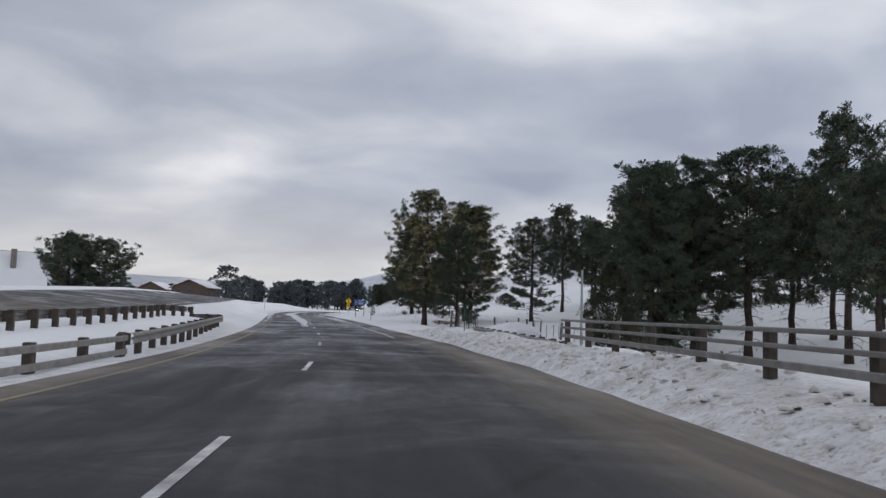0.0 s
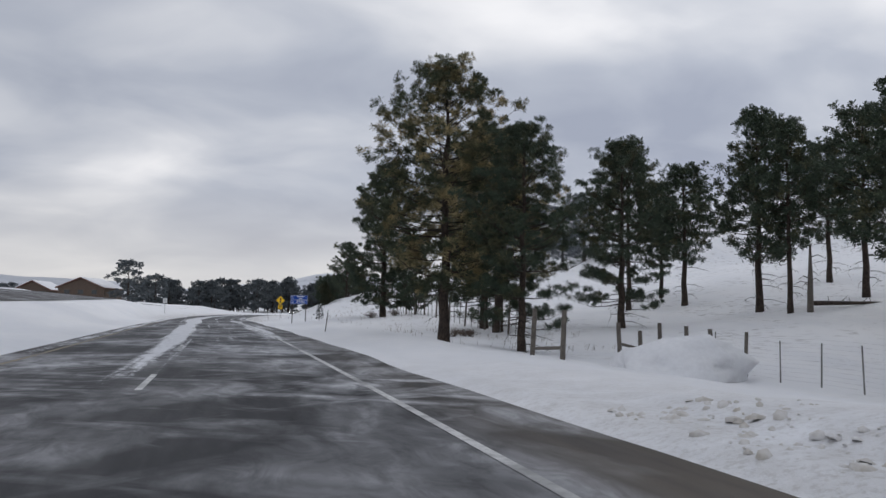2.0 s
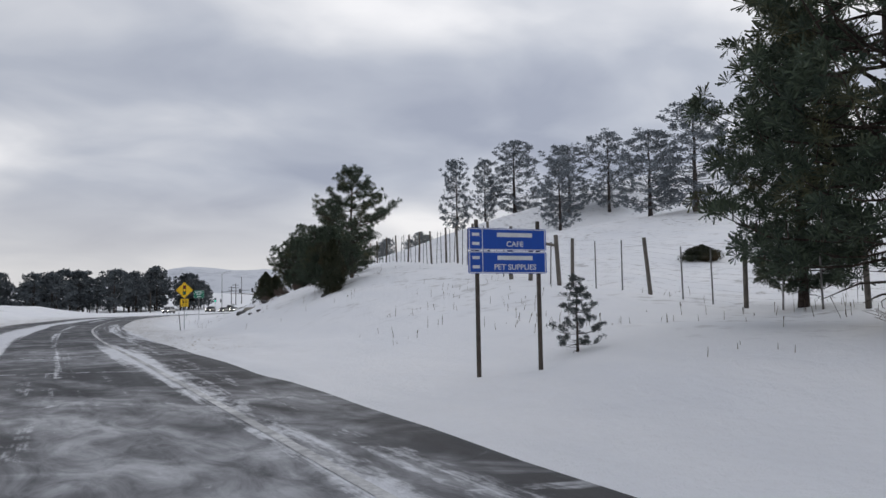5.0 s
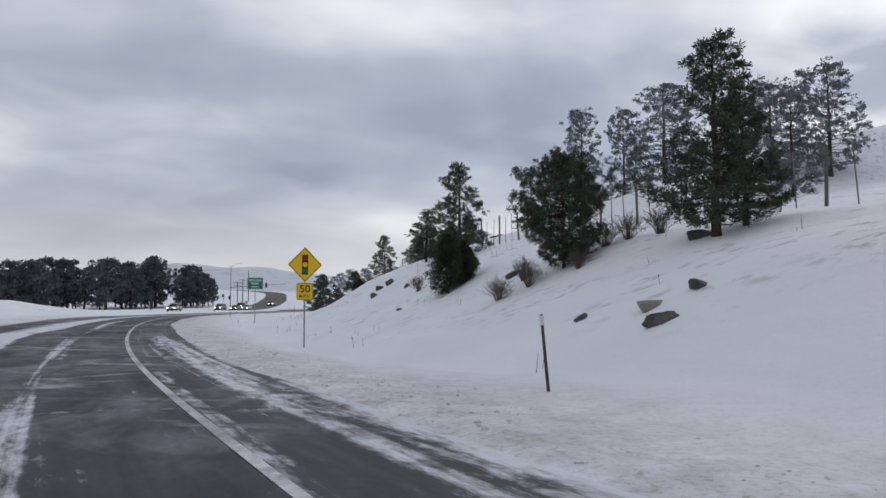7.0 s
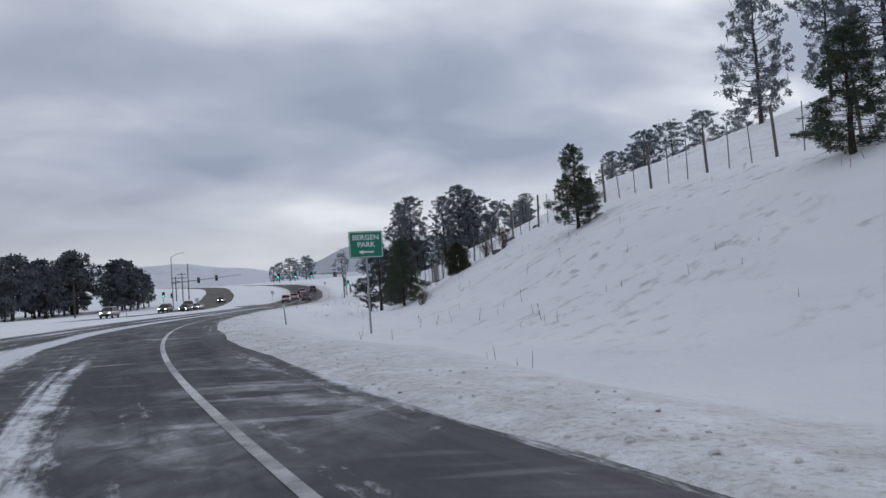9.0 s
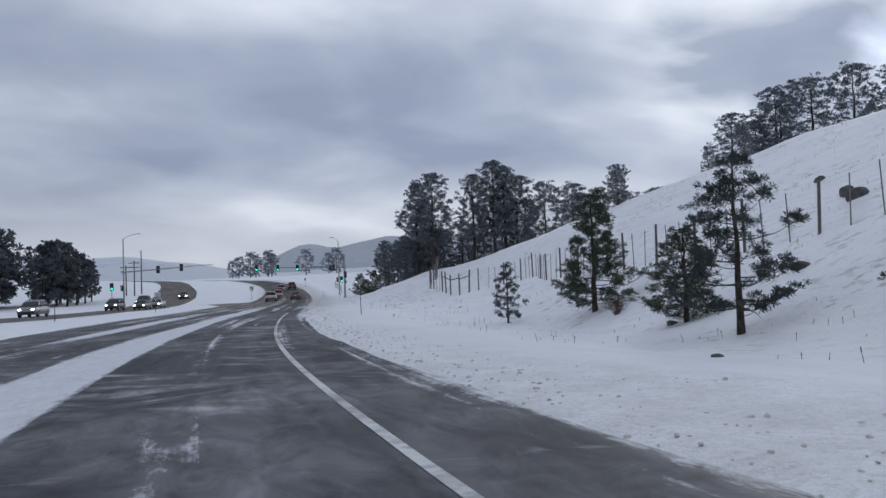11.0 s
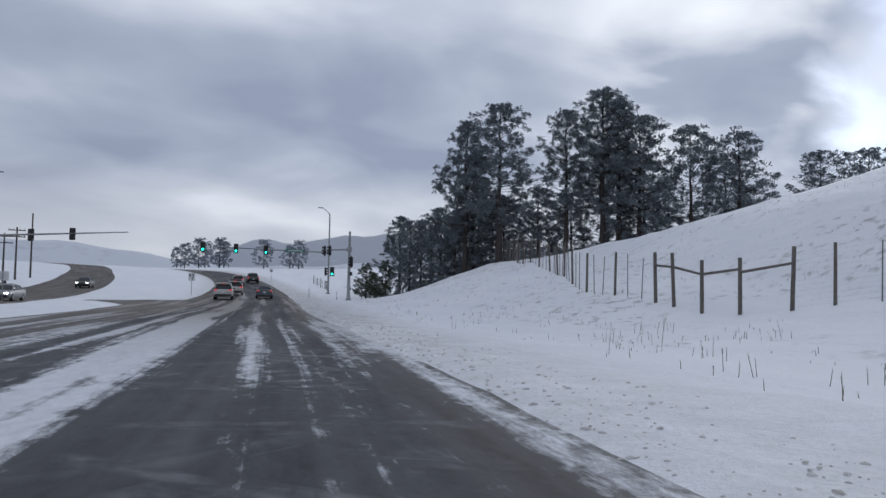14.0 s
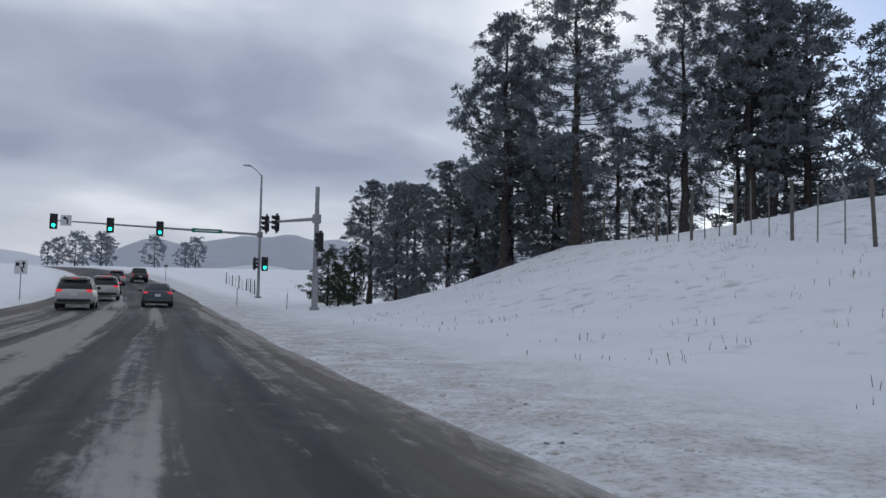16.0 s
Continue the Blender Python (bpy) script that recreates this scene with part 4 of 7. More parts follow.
    part("limb", raw_mesh("limb", lv, lf, bark or BARK, True), None, tree, "bare brown limbs")["kind"] = "stuff"
    part("crown", tufts_mesh("crown", [tuple(c) for c in centres], [tuple(w) for w in ways], size, blades, mat or NEEDLES, rng, width), None, tree)["kind"] = "stuff"
    return tree


PINE_A = pine("tall dark green ponderosa pine with a rounded crown", 11, 14, 0.29, 0.205, 100, 25, 14, 0.36, 0.080, NEEDLES, "round", 14)
PINE_B = pine("dark ponderosa pine with an uneven dense crown", 12, 14, 0.25, 0.205, 100, 25, 14, 0.36, 0.080, NEEDLES, "column", 16)
PINE_C = pine("tall roadside ponderosa pine with yellowing lower needles", 13, 14, 0.17, 0.235, 134, 48, 28, 0.25, 0.042, NEEDLES_DRY, "round", 14, twigs=0.5, gaps=0.7)
PINE_N = pine("dark roadside ponderosa pine with heavy layered boughs", 21, 14, 0.10, 0.225, 104, 50, 32, 0.25, 0.036, NEEDLES, "column", 16, twigs=0.5, tiers=9, gaps=0.7)
PINE_D = pine("broad dense dark pine with ragged boughs down to the snow", 14, 14, 0.07, 0.215, 150, 46, 22, 0.26, 0.052, NEEDLES, "column", 8, gaps=0.3)
PINE_K = pine("low broad dark pine with boughs spread over the snow", 26, 6, 0.05, 0.50, 140, 45, 15, 0.21, 0.058, NEEDLES, "round", 3, "young pines on the bank", gaps=0.15)
PINE_M = pine("open dark pine with lobed boughs and bare limbs between", 28, 8, 0.13, 0.33, 84, 56, 22, 0.20, 0.042, NEEDLES, "spire", 8, "young pines on the bank", gaps=0.8, tiers=6, twigs=0.6)
PINE_E = pine("young dark pine on the snowy bank", 15, 6, 0.06, 0.25, 96, 25, 14, 0.19, 0.068, NEEDLES, "young", 3, "young pines on the bank", gaps=0.9, inner=0.18)
PINE_F = pine("open young pine with upturned boughs in the snow", 16, 6, 0.10, 0.29, 56, 20, 24, 0.20, 0.052, NEEDLES_GREY, "cone", 4, "young pines on the bank", tiers=7, twigs=0.6)
# hill and far kinds: their needle colour carries the haze
PINE_G = pine("tall pine on the hill, dusted with snow", 17, 18, 0.24, 0.165, 120, 25, 16, 0.33, 0.070, NEEDLES_HAZED, "column", 14, "pines on the hill", bark=BARK_GREY, gaps=0.75, twigs=0.4)
PINE_H = pine("snow-dusted pine with a broad crown on the hill", 18, 12, 0.05, 0.24, 104, 16, 9, 0.37, 0.108, NEEDLES_HAZED, "round", 5, "pines on the hill", bark=BARK_GREY, gaps=0.55)
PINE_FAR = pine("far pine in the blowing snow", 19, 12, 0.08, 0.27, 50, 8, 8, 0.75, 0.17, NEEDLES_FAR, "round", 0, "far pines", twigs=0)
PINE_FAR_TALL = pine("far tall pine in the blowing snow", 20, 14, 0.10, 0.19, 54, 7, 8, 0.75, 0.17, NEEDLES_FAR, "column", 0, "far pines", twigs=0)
PINE_HAZED = pine("far pine white with rime in the ground blizzard", 23, 12, 0.08, 0.26, 50, 8, 8, 0.70, 0.15, NEEDLES_HAZE_PALE, "round", 0, "far pines", twigs=0)
PINE_HEIGHT = {PINE_HAZED: 12, PINE_A: 14, PINE_B: 14, PINE_C: 14, PINE_N: 14, PINE_D: 14, PINE_E: 6, PINE_K: 6, PINE_M: 8, PINE_F: 6, PINE_G: 18, PINE_H: 12, PINE_FAR: 12, PINE_FAR_TALL: 14}


def plant_all(rows):
    """Copies are taken before the built one is scaled, so that each keeps its own size."""
    first = {}
    for n, (kind, x, y, height, wide) in enumerate(rows):
        turn = (n * 137.5 + x * 31) % 360
        k = 0.96 * height / PINE_HEIGHT[kind]
        m = pose(x, y, stage(x, y) - 0.05, 0, 0, turn) @ Matrix.Diagonal((k * wide, k * wide, k, 1))
        if kind not in first:
            first[kind] = m
        else:
            copy_thing(kind, m)
    return first


TREES = [
    # beside the road past the bridge
    (PINE_C, 5.05, 77.3, 13.3, 1.08), (PINE_N, 7.9, 74.2, 10.2, 1.0), (PINE_C, 11.3, 92.5, 14.0, 1.3), (PINE_N, 11.1, 95.6, 13.8, 1.15),
    (PINE_N, 17.3, 86.2, 11.6, 1.05), (PINE_A, 24.6, 102.5, 14.0, 0.85), (PINE_B, 28.7, 90.3, 13.8, 1.0), (PINE_A, 28.6, 86.7, 12.4, 0.8), (PINE_A, 28.2, 100.0, 11.2, 1.15),
    (PINE_D, 5.5, 110.6, 13.6, 1.08), (PINE_D, 9.2, 117.0, 7.6, 1.0),
    # the dark stand by the bridge
    (PINE_D, 17.3, 48.6, 12.4, 1.0), (PINE_N, 20.3, 49.3, 13.2, 1.05), (PINE_B, 24.3, 50.1, 14.0, 1.1), (PINE_A, 19.6, 55.0, 13.4, 1.3),
    (PINE_A, 29.5, 47.5, 15.8, 0.9), (PINE_B, 33.0, 46.0, 13.0, 1.1), (PINE_A, 26.5, 40.0, 11.5, 1.0),
    (PINE_B, 31.0, 57.0, 13.0, 1.1), (PINE_A, 36.0, 60.0, 14.0, 1.0), (PINE_B, 23.0, 62.0, 12.0, 1.1), (PINE_A, 28.0, 68.0, 12.5, 1.0),
    (PINE_B, 35.0, 72.0, 13.5, 1.1), (PINE_A, 38.0, 92.0, 14.0, 1.0), (PINE_B, 32.2, 80.0, 14.0, 1.2), (PINE_A, 44.0, 66.0, 14.0, 1.1),
    (PINE_B, 47.0, 85.0, 13.0, 1.1), (PINE_A, 43.0, 103.0, 12.5, 1.1), (PINE_B, 30.0, 108.0, 10.5, 1.0), (PINE_B, 38.0, 36.0, 13.0, 1.0),
    # the pair by the blue sign and the bank's young pines
    (PINE_M, 4.3, 149.0, 7.3, 0.88), (PINE_K, 1.5, 143.1, 3.5, 1.05),
    (PINE_E, 5.2, 159.6, 6.3, 1.15), (PINE_E, 7.2, 160.6, 4.3, 1.2), (PINE_K, 3.6, 166.2, 4.4, 0.8), (PINE_E, 7.5, 186.4, 6.1, 1.05), (PINE_E, 9.0, 196.8, 4.0, 1.4),
    (PINE_E, 10.5, 213.0, 4.2, 1.1), (PINE_F, 0.1, 113.0, 1.5, 1.0),
    (PINE_E, 8.0, 229.1, 4.5, 1.15), (PINE_F, 9.3, 236.5, 5.2, 1.1), (PINE_E, 12.6, 241.6, 3.5, 1.45), (PINE_E, 17.6, 252.3, 6.1, 1.2), (PINE_F, 17.4, 259.8, 3.7, 0.9),
    # hill behind the fence
    (PINE_H, 44.0, 167.0, 11.3, 1.5), (PINE_H, 42.0, 172.0, 9.2, 1.5),
    (PINE_H, 41.4, 228.6, 13.0, 0.8), (PINE_H, 45.0, 224.5, 11.0, 0.8), (PINE_H, 49.5, 222.4, 12.5, 1.4), (PINE_H, 51.0, 206.0, 10.5, 1.4), (PINE_H, 56.0, 203.0, 12.0, 1.1), (PINE_H, 44.0, 196.0, 10.0, 1.1),
    (PINE_H, 77.0, 293.0, 8.5, 1.3), (PINE_H, 81.5, 289.5, 10.5, 1.2), (PINE_H, 85.5, 287.0, 11.0, 1.2), (PINE_H, 90.0, 284.0, 11.5, 1.2), (PINE_H, 95.0, 281.0, 10.5, 1.2), (PINE_H, 83.0, 294.0, 8.0, 1.4), (PINE_H, 79.0, 287.0, 8.0, 1.4), 
    (PINE_H, 60.3, 297.0, 4.6, 1.1), (PINE_H, 62.8, 300.0, 5.4, 1.15), (PINE_H, 61.3, 301.5, 3.4, 1.3), (PINE_H, 72.0, 287.0, 5.0, 0.8), (PINE_H, 70.0, 291.0, 4.0, 0.8),
    # tall stand at the foot of the hill, before the crossing
    (PINE_G, 62.7, 349.4, 18.5, 1.2), (PINE_G, 62.8, 356.0, 19.6, 1.0), (PINE_G, 65.4, 358.2, 17.0, 1.0), (PINE_G, 71.5, 342.2, 19.0, 1.15), (PINE_G, 69.2, 345.6, 17.0, 1.0), (PINE_H, 75.0, 340.0, 15.5, 1.1), (PINE_G, 73.4, 341.6, 18.0, 1.1),
    (PINE_H, 66.0, 354.2, 9.5, 1.3), (PINE_H, 67.5, 360.0, 11.0, 1.3), (PINE_H, 70.5, 352.0, 10.0, 1.3), (PINE_H, 65.0, 361.5, 9.5, 1.2), (PINE_H, 75.0, 345.0, 10.5, 1.2),
    (PINE_H, 62.6, 368.5, 10.5, 0.85), (PINE_G, 66.0, 377.0, 12.0, 1.3),
    (PINE_H, 66.5, 372.0, 11.0, 0.9), (PINE_H, 69.5, 366.0, 12.0, 0.9), (PINE_H, 72.0, 378.0, 12.0, 1.1), (PINE_G, 64.5, 364.0, 12.0, 1.2), (PINE_H, 68.5, 356.0, 10.0, 1.2),
    (PINE_H, 74.0, 350.0, 9.0, 1.1), (PINE_H, 80.0, 344.0, 12.0, 1.1), (PINE_H, 78.0, 335.5, 13.2, 1.0), (PINE_H, 81.5, 332.0, 12.0, 1.2), (PINE_H, 87.0, 338.0, 12.0, 1.2),
    (PINE_H, 90.0, 328.0, 9.5, 1.3), (PINE_H, 96.0, 326.0, 10.0, 1.2), (PINE_H, 106.0, 324.0, 8.5, 1.2), 
    (PINE_H, 78.0, 362.0, 11.0, 1.2), (PINE_H, 112.0, 316.0, 9.0, 1.2),
    (PINE_E, 61.5, 372.9, 5.4, 1.0), (PINE_E, 57.0, 370.0, 4.6, 1.3), (PINE_E, 59.0, 371.5, 3.6, 1.3),
    # across the road
    (PINE_K, -48.5, 133.0, 9.3, 1.0), (PINE_K, -43.5, 134.5, 8.6, 0.95), (PINE_FAR, -60.0, 118.0, 9.0, 1.1),
    (PINE_FAR, -45.5, 256.0, 11.5, 1.25), (PINE_FAR, -48.0, 268.0, 6.0, 1.3),
]


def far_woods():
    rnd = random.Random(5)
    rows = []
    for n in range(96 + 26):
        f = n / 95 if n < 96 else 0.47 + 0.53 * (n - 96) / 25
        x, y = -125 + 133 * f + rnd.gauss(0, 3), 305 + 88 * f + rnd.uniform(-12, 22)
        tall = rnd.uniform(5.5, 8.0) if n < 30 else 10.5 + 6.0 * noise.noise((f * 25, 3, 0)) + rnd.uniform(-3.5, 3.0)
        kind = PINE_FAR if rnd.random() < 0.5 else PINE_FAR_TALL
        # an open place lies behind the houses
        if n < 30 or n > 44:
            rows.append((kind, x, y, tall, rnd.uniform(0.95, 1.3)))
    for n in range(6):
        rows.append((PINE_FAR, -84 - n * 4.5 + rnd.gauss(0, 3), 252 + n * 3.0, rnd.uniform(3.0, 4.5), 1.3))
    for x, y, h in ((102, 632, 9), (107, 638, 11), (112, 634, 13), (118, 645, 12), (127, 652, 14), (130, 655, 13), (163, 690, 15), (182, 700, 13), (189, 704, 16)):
        rows.append((PINE_HAZED, x, y, h, 1.1))
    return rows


for kind, m in plant_all(TREES + far_woods()).items():
    kind.matrix_basis = m


# ---- fences and rails ----
def game_fence(plan, label, every=4.0, wood_each=3, height=2.45, phase=0):
    """Tall wire fence: round timber posts with thin steel posts between, and wire strands."""
    fence = thing("game_fence", (*plan[0], stage(*plan[0])), label, "fence", "wire fences")
    o = Vector(fence.location)
    rnd = random.Random(len(plan) * 7 + int(plan[0][0]))
    pts = []
    for a, b in zip(plan[:-1], plan[1:]):
        a, b = Vector(a), Vector(b)
        n = max(1, round((b - a).length / every))
        pts += [a.lerp(b, k / n) for k in range(n)]
    pts.append(Vector(plan[-1]))
    tops = []
    for i, p in enumerate(pts):
        z = stage(p.x, p.y)
        lean = Vector((rnd.gauss(0, 0.03), rnd.gauss(0, 0.03), 0))
        bm = bmesh.new()
        foot = Vector((p.x, p.y, z - 0.3)) - o
        if (i + phase) % wood_each == 0:
            rod(bm, foot, foot + Vector((0, 0, height + 0.3 + rnd.gauss(0, 0.06))) + lean * height, 0.072, 0.064, 9)
            part("timber_post", bm, TIMBER, fence, "weathered round timber post")
        else:
            rod(bm, foot, foot + Vector((0, 0, height + 0.1 + rnd.gauss(0, 0.05))) + lean * height, 0.028, 0.024, 6)
            part("steel_post", bm, RUST_STEEL, fence, "thin rusty steel post")
        tops.append((foot + Vector((0, 0, 0.3)), lean))
    for strand in range(11):
        h = 0.12 + (height - 0.25) * strand / 10
        bm = bmesh.new()
        for (a, la), (b, lb) in zip(tops[:-1], tops[1:]):
            rod(bm, a + la * h + Vector((0, 0, h)), b + lb * h + Vector((0, 0, h)), 0.0016, None, 3, False)
        part("wire_strand", bm, WIRE, fence)
    return fence


game_fence([(16.2, 36.0), (15.6, 48.0), (14.7, 60.0), (14.6, 63.8), (14.3, 69.8)], "low wire fence with thin posts below the road", 1.9, 4, 1.6)
game_fence([(9.6, 81.0), (11.6, 87.5), (11.6, 90.9), (10.9, 94.5), (10.3, 98.5), (9.9, 102.5), (9.5, 106.6), (9.15, 110.7), (8.3, 121.0), (7.1, 131.2)], "tall wire fence with timber and steel posts in the snow", 1.37, 3, 1.88, 2)
game_fence([(7.1, 131.2), (8.9, 141.0), (10.4, 148.5), (11.3, 157.0), (12.1, 163.4), (12.7, 173.5), (13.8, 184.7), (14.8, 194.0), (15.8, 204.0), (17.2, 222.0), (18.5, 232.2), (20.6, 244.5), (27.0, 263.0), (32.2, 275.5), (35.6, 281.5), (37.3, 285.5), (38.3, 289.5), (38.4, 294.0), (37.9, 297.3)], "tall wire fence climbing along the snowy bank", 1.5, 3, 2.3)
game_fence([(39.2, 305.5), (40.3, 310.3), (42.3, 314.3), (45.3, 318.8), (49.6, 325.0), (53.0, 331.3), (56.5, 337.7), (60.1, 343.3), (64.0, 350.0)], "tall wire fence running over the snowy rise", 1.32, 3, 2.35)
game_fence([(62.0, 392.0), (66.0, 402.0), (72.0, 420.0)], "low wire fence in the snow beyond the crossing", 3.0, 2, 1.5)


def brace(plan, label, height=2.5, rail_at=0.74):
    """Heavy corner posts joined by rails."""
    b = thing("brace_fence", (*plan[0], stage(*plan[0])), label, "fence", "fence braces")
    o = Vector(b.location)
    feet = [Vector((x, y, stage(x, y))) - o for x, y in plan]
    rnd = random.Random(int(plan[0][1]))
    tops = []
    for f in feet:
        bm = bmesh.new()
        top = f + Vector((rnd.gauss(0, 0.09), rnd.gauss(0, 0.09), height + rnd.gauss(0, 0.05)))
        rod(bm, f - Vector((0, 0, 0.3)), top, 0.092, 0.084, 9)
        part("timber_post", bm, TIMBER, b)
        tops.append(f.lerp(top, rail_at))
    for p, q in zip(tops[:-1], tops[1:]):
        bm = bmesh.new()
        rod(bm, p, q + Vector((0, 0, rnd.gauss(0, 0.06))), 0.06, 0.055, 8)
        part("rail", bm, TIMBER, b, "round timber rail")
    return b


brace([(39.2, 305.5), (38.9, 304.1), (38.3, 302.0), (38.3, 300.0), (37.9, 297.3)], "corner of timber fence with rails, weathered grey")
brace([(7.1, 131.2), (7.3, 129.8), (7.6, 127.8)], "timber fence corner with a rail on the snowy bank", 1.95, 0.8)
brace([(11.0, 71.0), (12.2, 71.8), (13.4, 72.6), (13.9, 71.2), (14.3, 69.8)], "timber fence corner with rails behind the snow heap", 1.5, 0.5)
brace([(7.2, 66.7), (6.8, 68.9)], "timber gateway with two posts and a low rail under the pines", 1.6, 0.22)


def timber_rail(plan, label):
    """Three rails on heavy square posts along the bridge; the top rail bends down at its end."""
    f = thing("bridge_rail", (*plan[0], 0), label, "railing")
    o = Vector((*plan[0], 0))
    pts = []
    for a, b in zip(plan[:-1], plan[1:]):
        a, b = Vector(a), Vector(b)
        n = max(1, round((b - a).length / 3.2))
        pts += [a.lerp(b, k / n) for k in range(n)]
    pts.append(Vector(plan[-1]))
    for p in pts:
        bm = bmesh.new()
        box(bm, (0.15, 0.18, 1.5), Vector((p.x + 0.15, p.y - 0.15, 0.34)) - o, bevel=0.015)
        part("post", bm, DARK_TIMBER, f, "dark square post")
    for h, tall in ((1.12, 0.068), (0.90, 0.068), (0.65, 0.105)):
        for p, q in zip(pts[:-1], pts[1:]):
            bm = bmesh.new()
            a, b = Vector((p.x, p.y, h)) - o, Vector((q.x, q.y, h)) - o
            d = b - a
            box(bm, (0.09, d.length + 0.02, tall), (a + b) / 2, d.to_track_quat("Y", "Z").to_matrix().to_4x4(), 0.014)
            part("rail", bm, RUST_STEEL, f, "long grey rail")
    bm = bmesh.new()
    e = Vector((pts[-1].x, pts[-1].y, 0)) - o
    rod(bm, e + Vector((0, 0, 1.03)), e + Vector((0.05, 0.35, 0.50)), 0.045, 0.045, 8)
    part("end_rail", bm, RUST_STEEL, f)
    return f


timber_rail([(5.35, -16.0), (5.4, 6.0), (5.7, 14.0), (6.05, 25.2)], "grey three-rail bridge railing on square posts in ploughed snow")


def beam_rail(plan, label, turned=1, post_mat=None, height=0.72, z_of=None, spacing=1.9):
    """Steel W-beam rail on timber posts with blocks."""
    f = thing("guardrail", (*plan[0], 0), label, "guardrail", "guardrails")
    z_of = z_of or (lambda x, y: axis_at(nearest_s(x, y)[0])[0][2])
    pts = []
    for a, b in zip(plan[:-1], plan[1:]):
        a, b = Vector(a), Vector(b)
        n = max(1, round((b - a).length / spacing))
        pts += [a.lerp(b, k / n) for k in range(n)]
    pts.append(Vector(plan[-1]))
    o = Vector((*plan[0], 0))
    shape = [(-0.02, -0.155), (0.03, -0.145), (0.075, -0.10), (0.075, -0.065), (0.01, -0.02), (0.01, 0.02), (0.075, 0.065), (0.075, 0.10), (0.03, 0.145), (-0.02, 0.155)]
    verts, faces = [], []
    for i, p in enumerate(pts):
        d = (pts[min(i + 1, len(pts) - 1)] - pts[max(i - 1, 0)]).normalized()
        side = Vector((d.y, -d.x)) * turned
        z = z_of(p.x, p.y) + height - 0.16
        for off, up in shape:
            verts.append(Vector((p.x + side.x * off, p.y + side.y * off, z + up)) - o)
    n = len(shape)
    for i in range(len(pts) - 1):
        for k in range(n - 1):
            faces.append((i * n + k, i * n + k + 1, (i + 1) * n + k + 1, (i + 1) * n + k))
    beam = part("beam", raw_mesh("beam", verts, faces, RUST_STEEL, False), None, f, "weathered steel beam")
    so = beam.modifiers.new("thickness", "SOLIDIFY")
    so.thickness = 0.006
    for i, p in enumerate(pts):
        d = (pts[min(i + 1, len(pts) - 1)] - pts[max(i - 1, 0)]).normalized()
        side = Vector((d.y, -d.x)) * turned
        z = z_of(p.x, p.y)
        bm = bmesh.new()
        yaw = Matrix.Rotation(math.atan2(d.y, d.x), 4, "Z")
        q = Vector((p.x - side.x * 0.24, p.y - side.y * 0.24, z + height / 2 - 0.25)) - o
        box(bm, (0.17, 0.2, height + 0.55), q, yaw, 0.012)
        q2 = Vector((p.x - side.x * 0.09, p.y - side.y * 0.09, z + height - 0.17)) - o
        box(bm, (0.15, 0.15, 0.34), q2, yaw, 0.01)
        part("post", bm, post_mat or DARK_TIMBER, f, "dark timber post with block")
    return f


def beside(s, r):
    q = on_road(s, r)
    return (q.x, q.y)


def median_rail(plan, label):
    """Two flat rails on heavy dark posts."""
    f = thing("guardrail", (*plan[0], 0), label, "guardrail", "guardrails")
    o = Vector((*plan[0], 0))
    pts = [Vector(p) for p in plan]
    for p in pts:
        bm = bmesh.new()
        box(bm, (0.20, 0.24, 1.25), Vector((p.x - 0.16, p.y, -0.24)) - o, bevel=0.02)
        part("post", bm, DARK_TIMBER, f, "heavy dark timber post")
    for h in (0.27, -0.10):
        for p, q in zip(pts[:-1], pts[1:]):
            bm = bmesh.new()
            a, b = Vector((p.x, p.y, h)) - o, Vector((q.x, q.y, h)) - o
            d = b - a
            box(bm, (0.10, d.length + 0.01, 0.15), (a + b) / 2, d.to_track_quat("Y", "Z").to_matrix().to_4x4(), 0.018)
            part("rail", bm, RUST_STEEL, f, "long flat grey rail")
    return f


median_rail([beside(s, -8.9) for s in np.arange(-26, 25, 3.3)], "low two-rail guardrail on heavy dark posts beside the median")
beam_rail([beside(s, -8.9 - max(0, (s - 30) / 30) * 0.35) for s in range(24, 52, 4)] + [beside(54.5, -9.7), beside(55.6, -10.7), beside(54.8, -11.7)], "steel guardrail on timber posts along the snowy median", 1, z_of=lambda x, y: axis_at(nearest_s(x, y)[0])[0][2] - 0.3 * smooth_step((48 - y) / 34))
beam_rail([beside(54.8, -11.9)] + [beside(s, -12.9 - max(0, (46 - s)) * 0.012) for s in range(50, -30, -4)], "steel guardrail on timber posts on the far side of the median", 1, z_of=lambda x, y: stage(x, y) - 0.12)
beam_rail([(6.1, 25.8), (6.25, 32.0), (6.2, 40.0), (6.2, 48.5)], "steel guardrail half buried in the ploughed snow", -1, height=0.52)


# ---- road markers and signs ----
def delineator(x, y, lean=(0, 0), height=1.25, mat=None, label="dark roadside marker post with a pale reflector", cap=SIGN_WHITE):
    z = stage(x, y)
    d = thing("delineator_post", (x, y, z), label, "marker post", "roadside marker posts")
    top = Vector((lean[0], lean[1], height))
    bm = bmesh.new()
    rod(bm, (0, 0, -0.25), top, 0.025, 0.022, 7)
    part("post", bm, mat or DARK_TIMBER, d)
    bm = bmesh.new()
    rod(bm, top * 0.86, top * 0.985, 0.034, 0.034, 8)
    part("reflector", bm, cap, d)
    return d


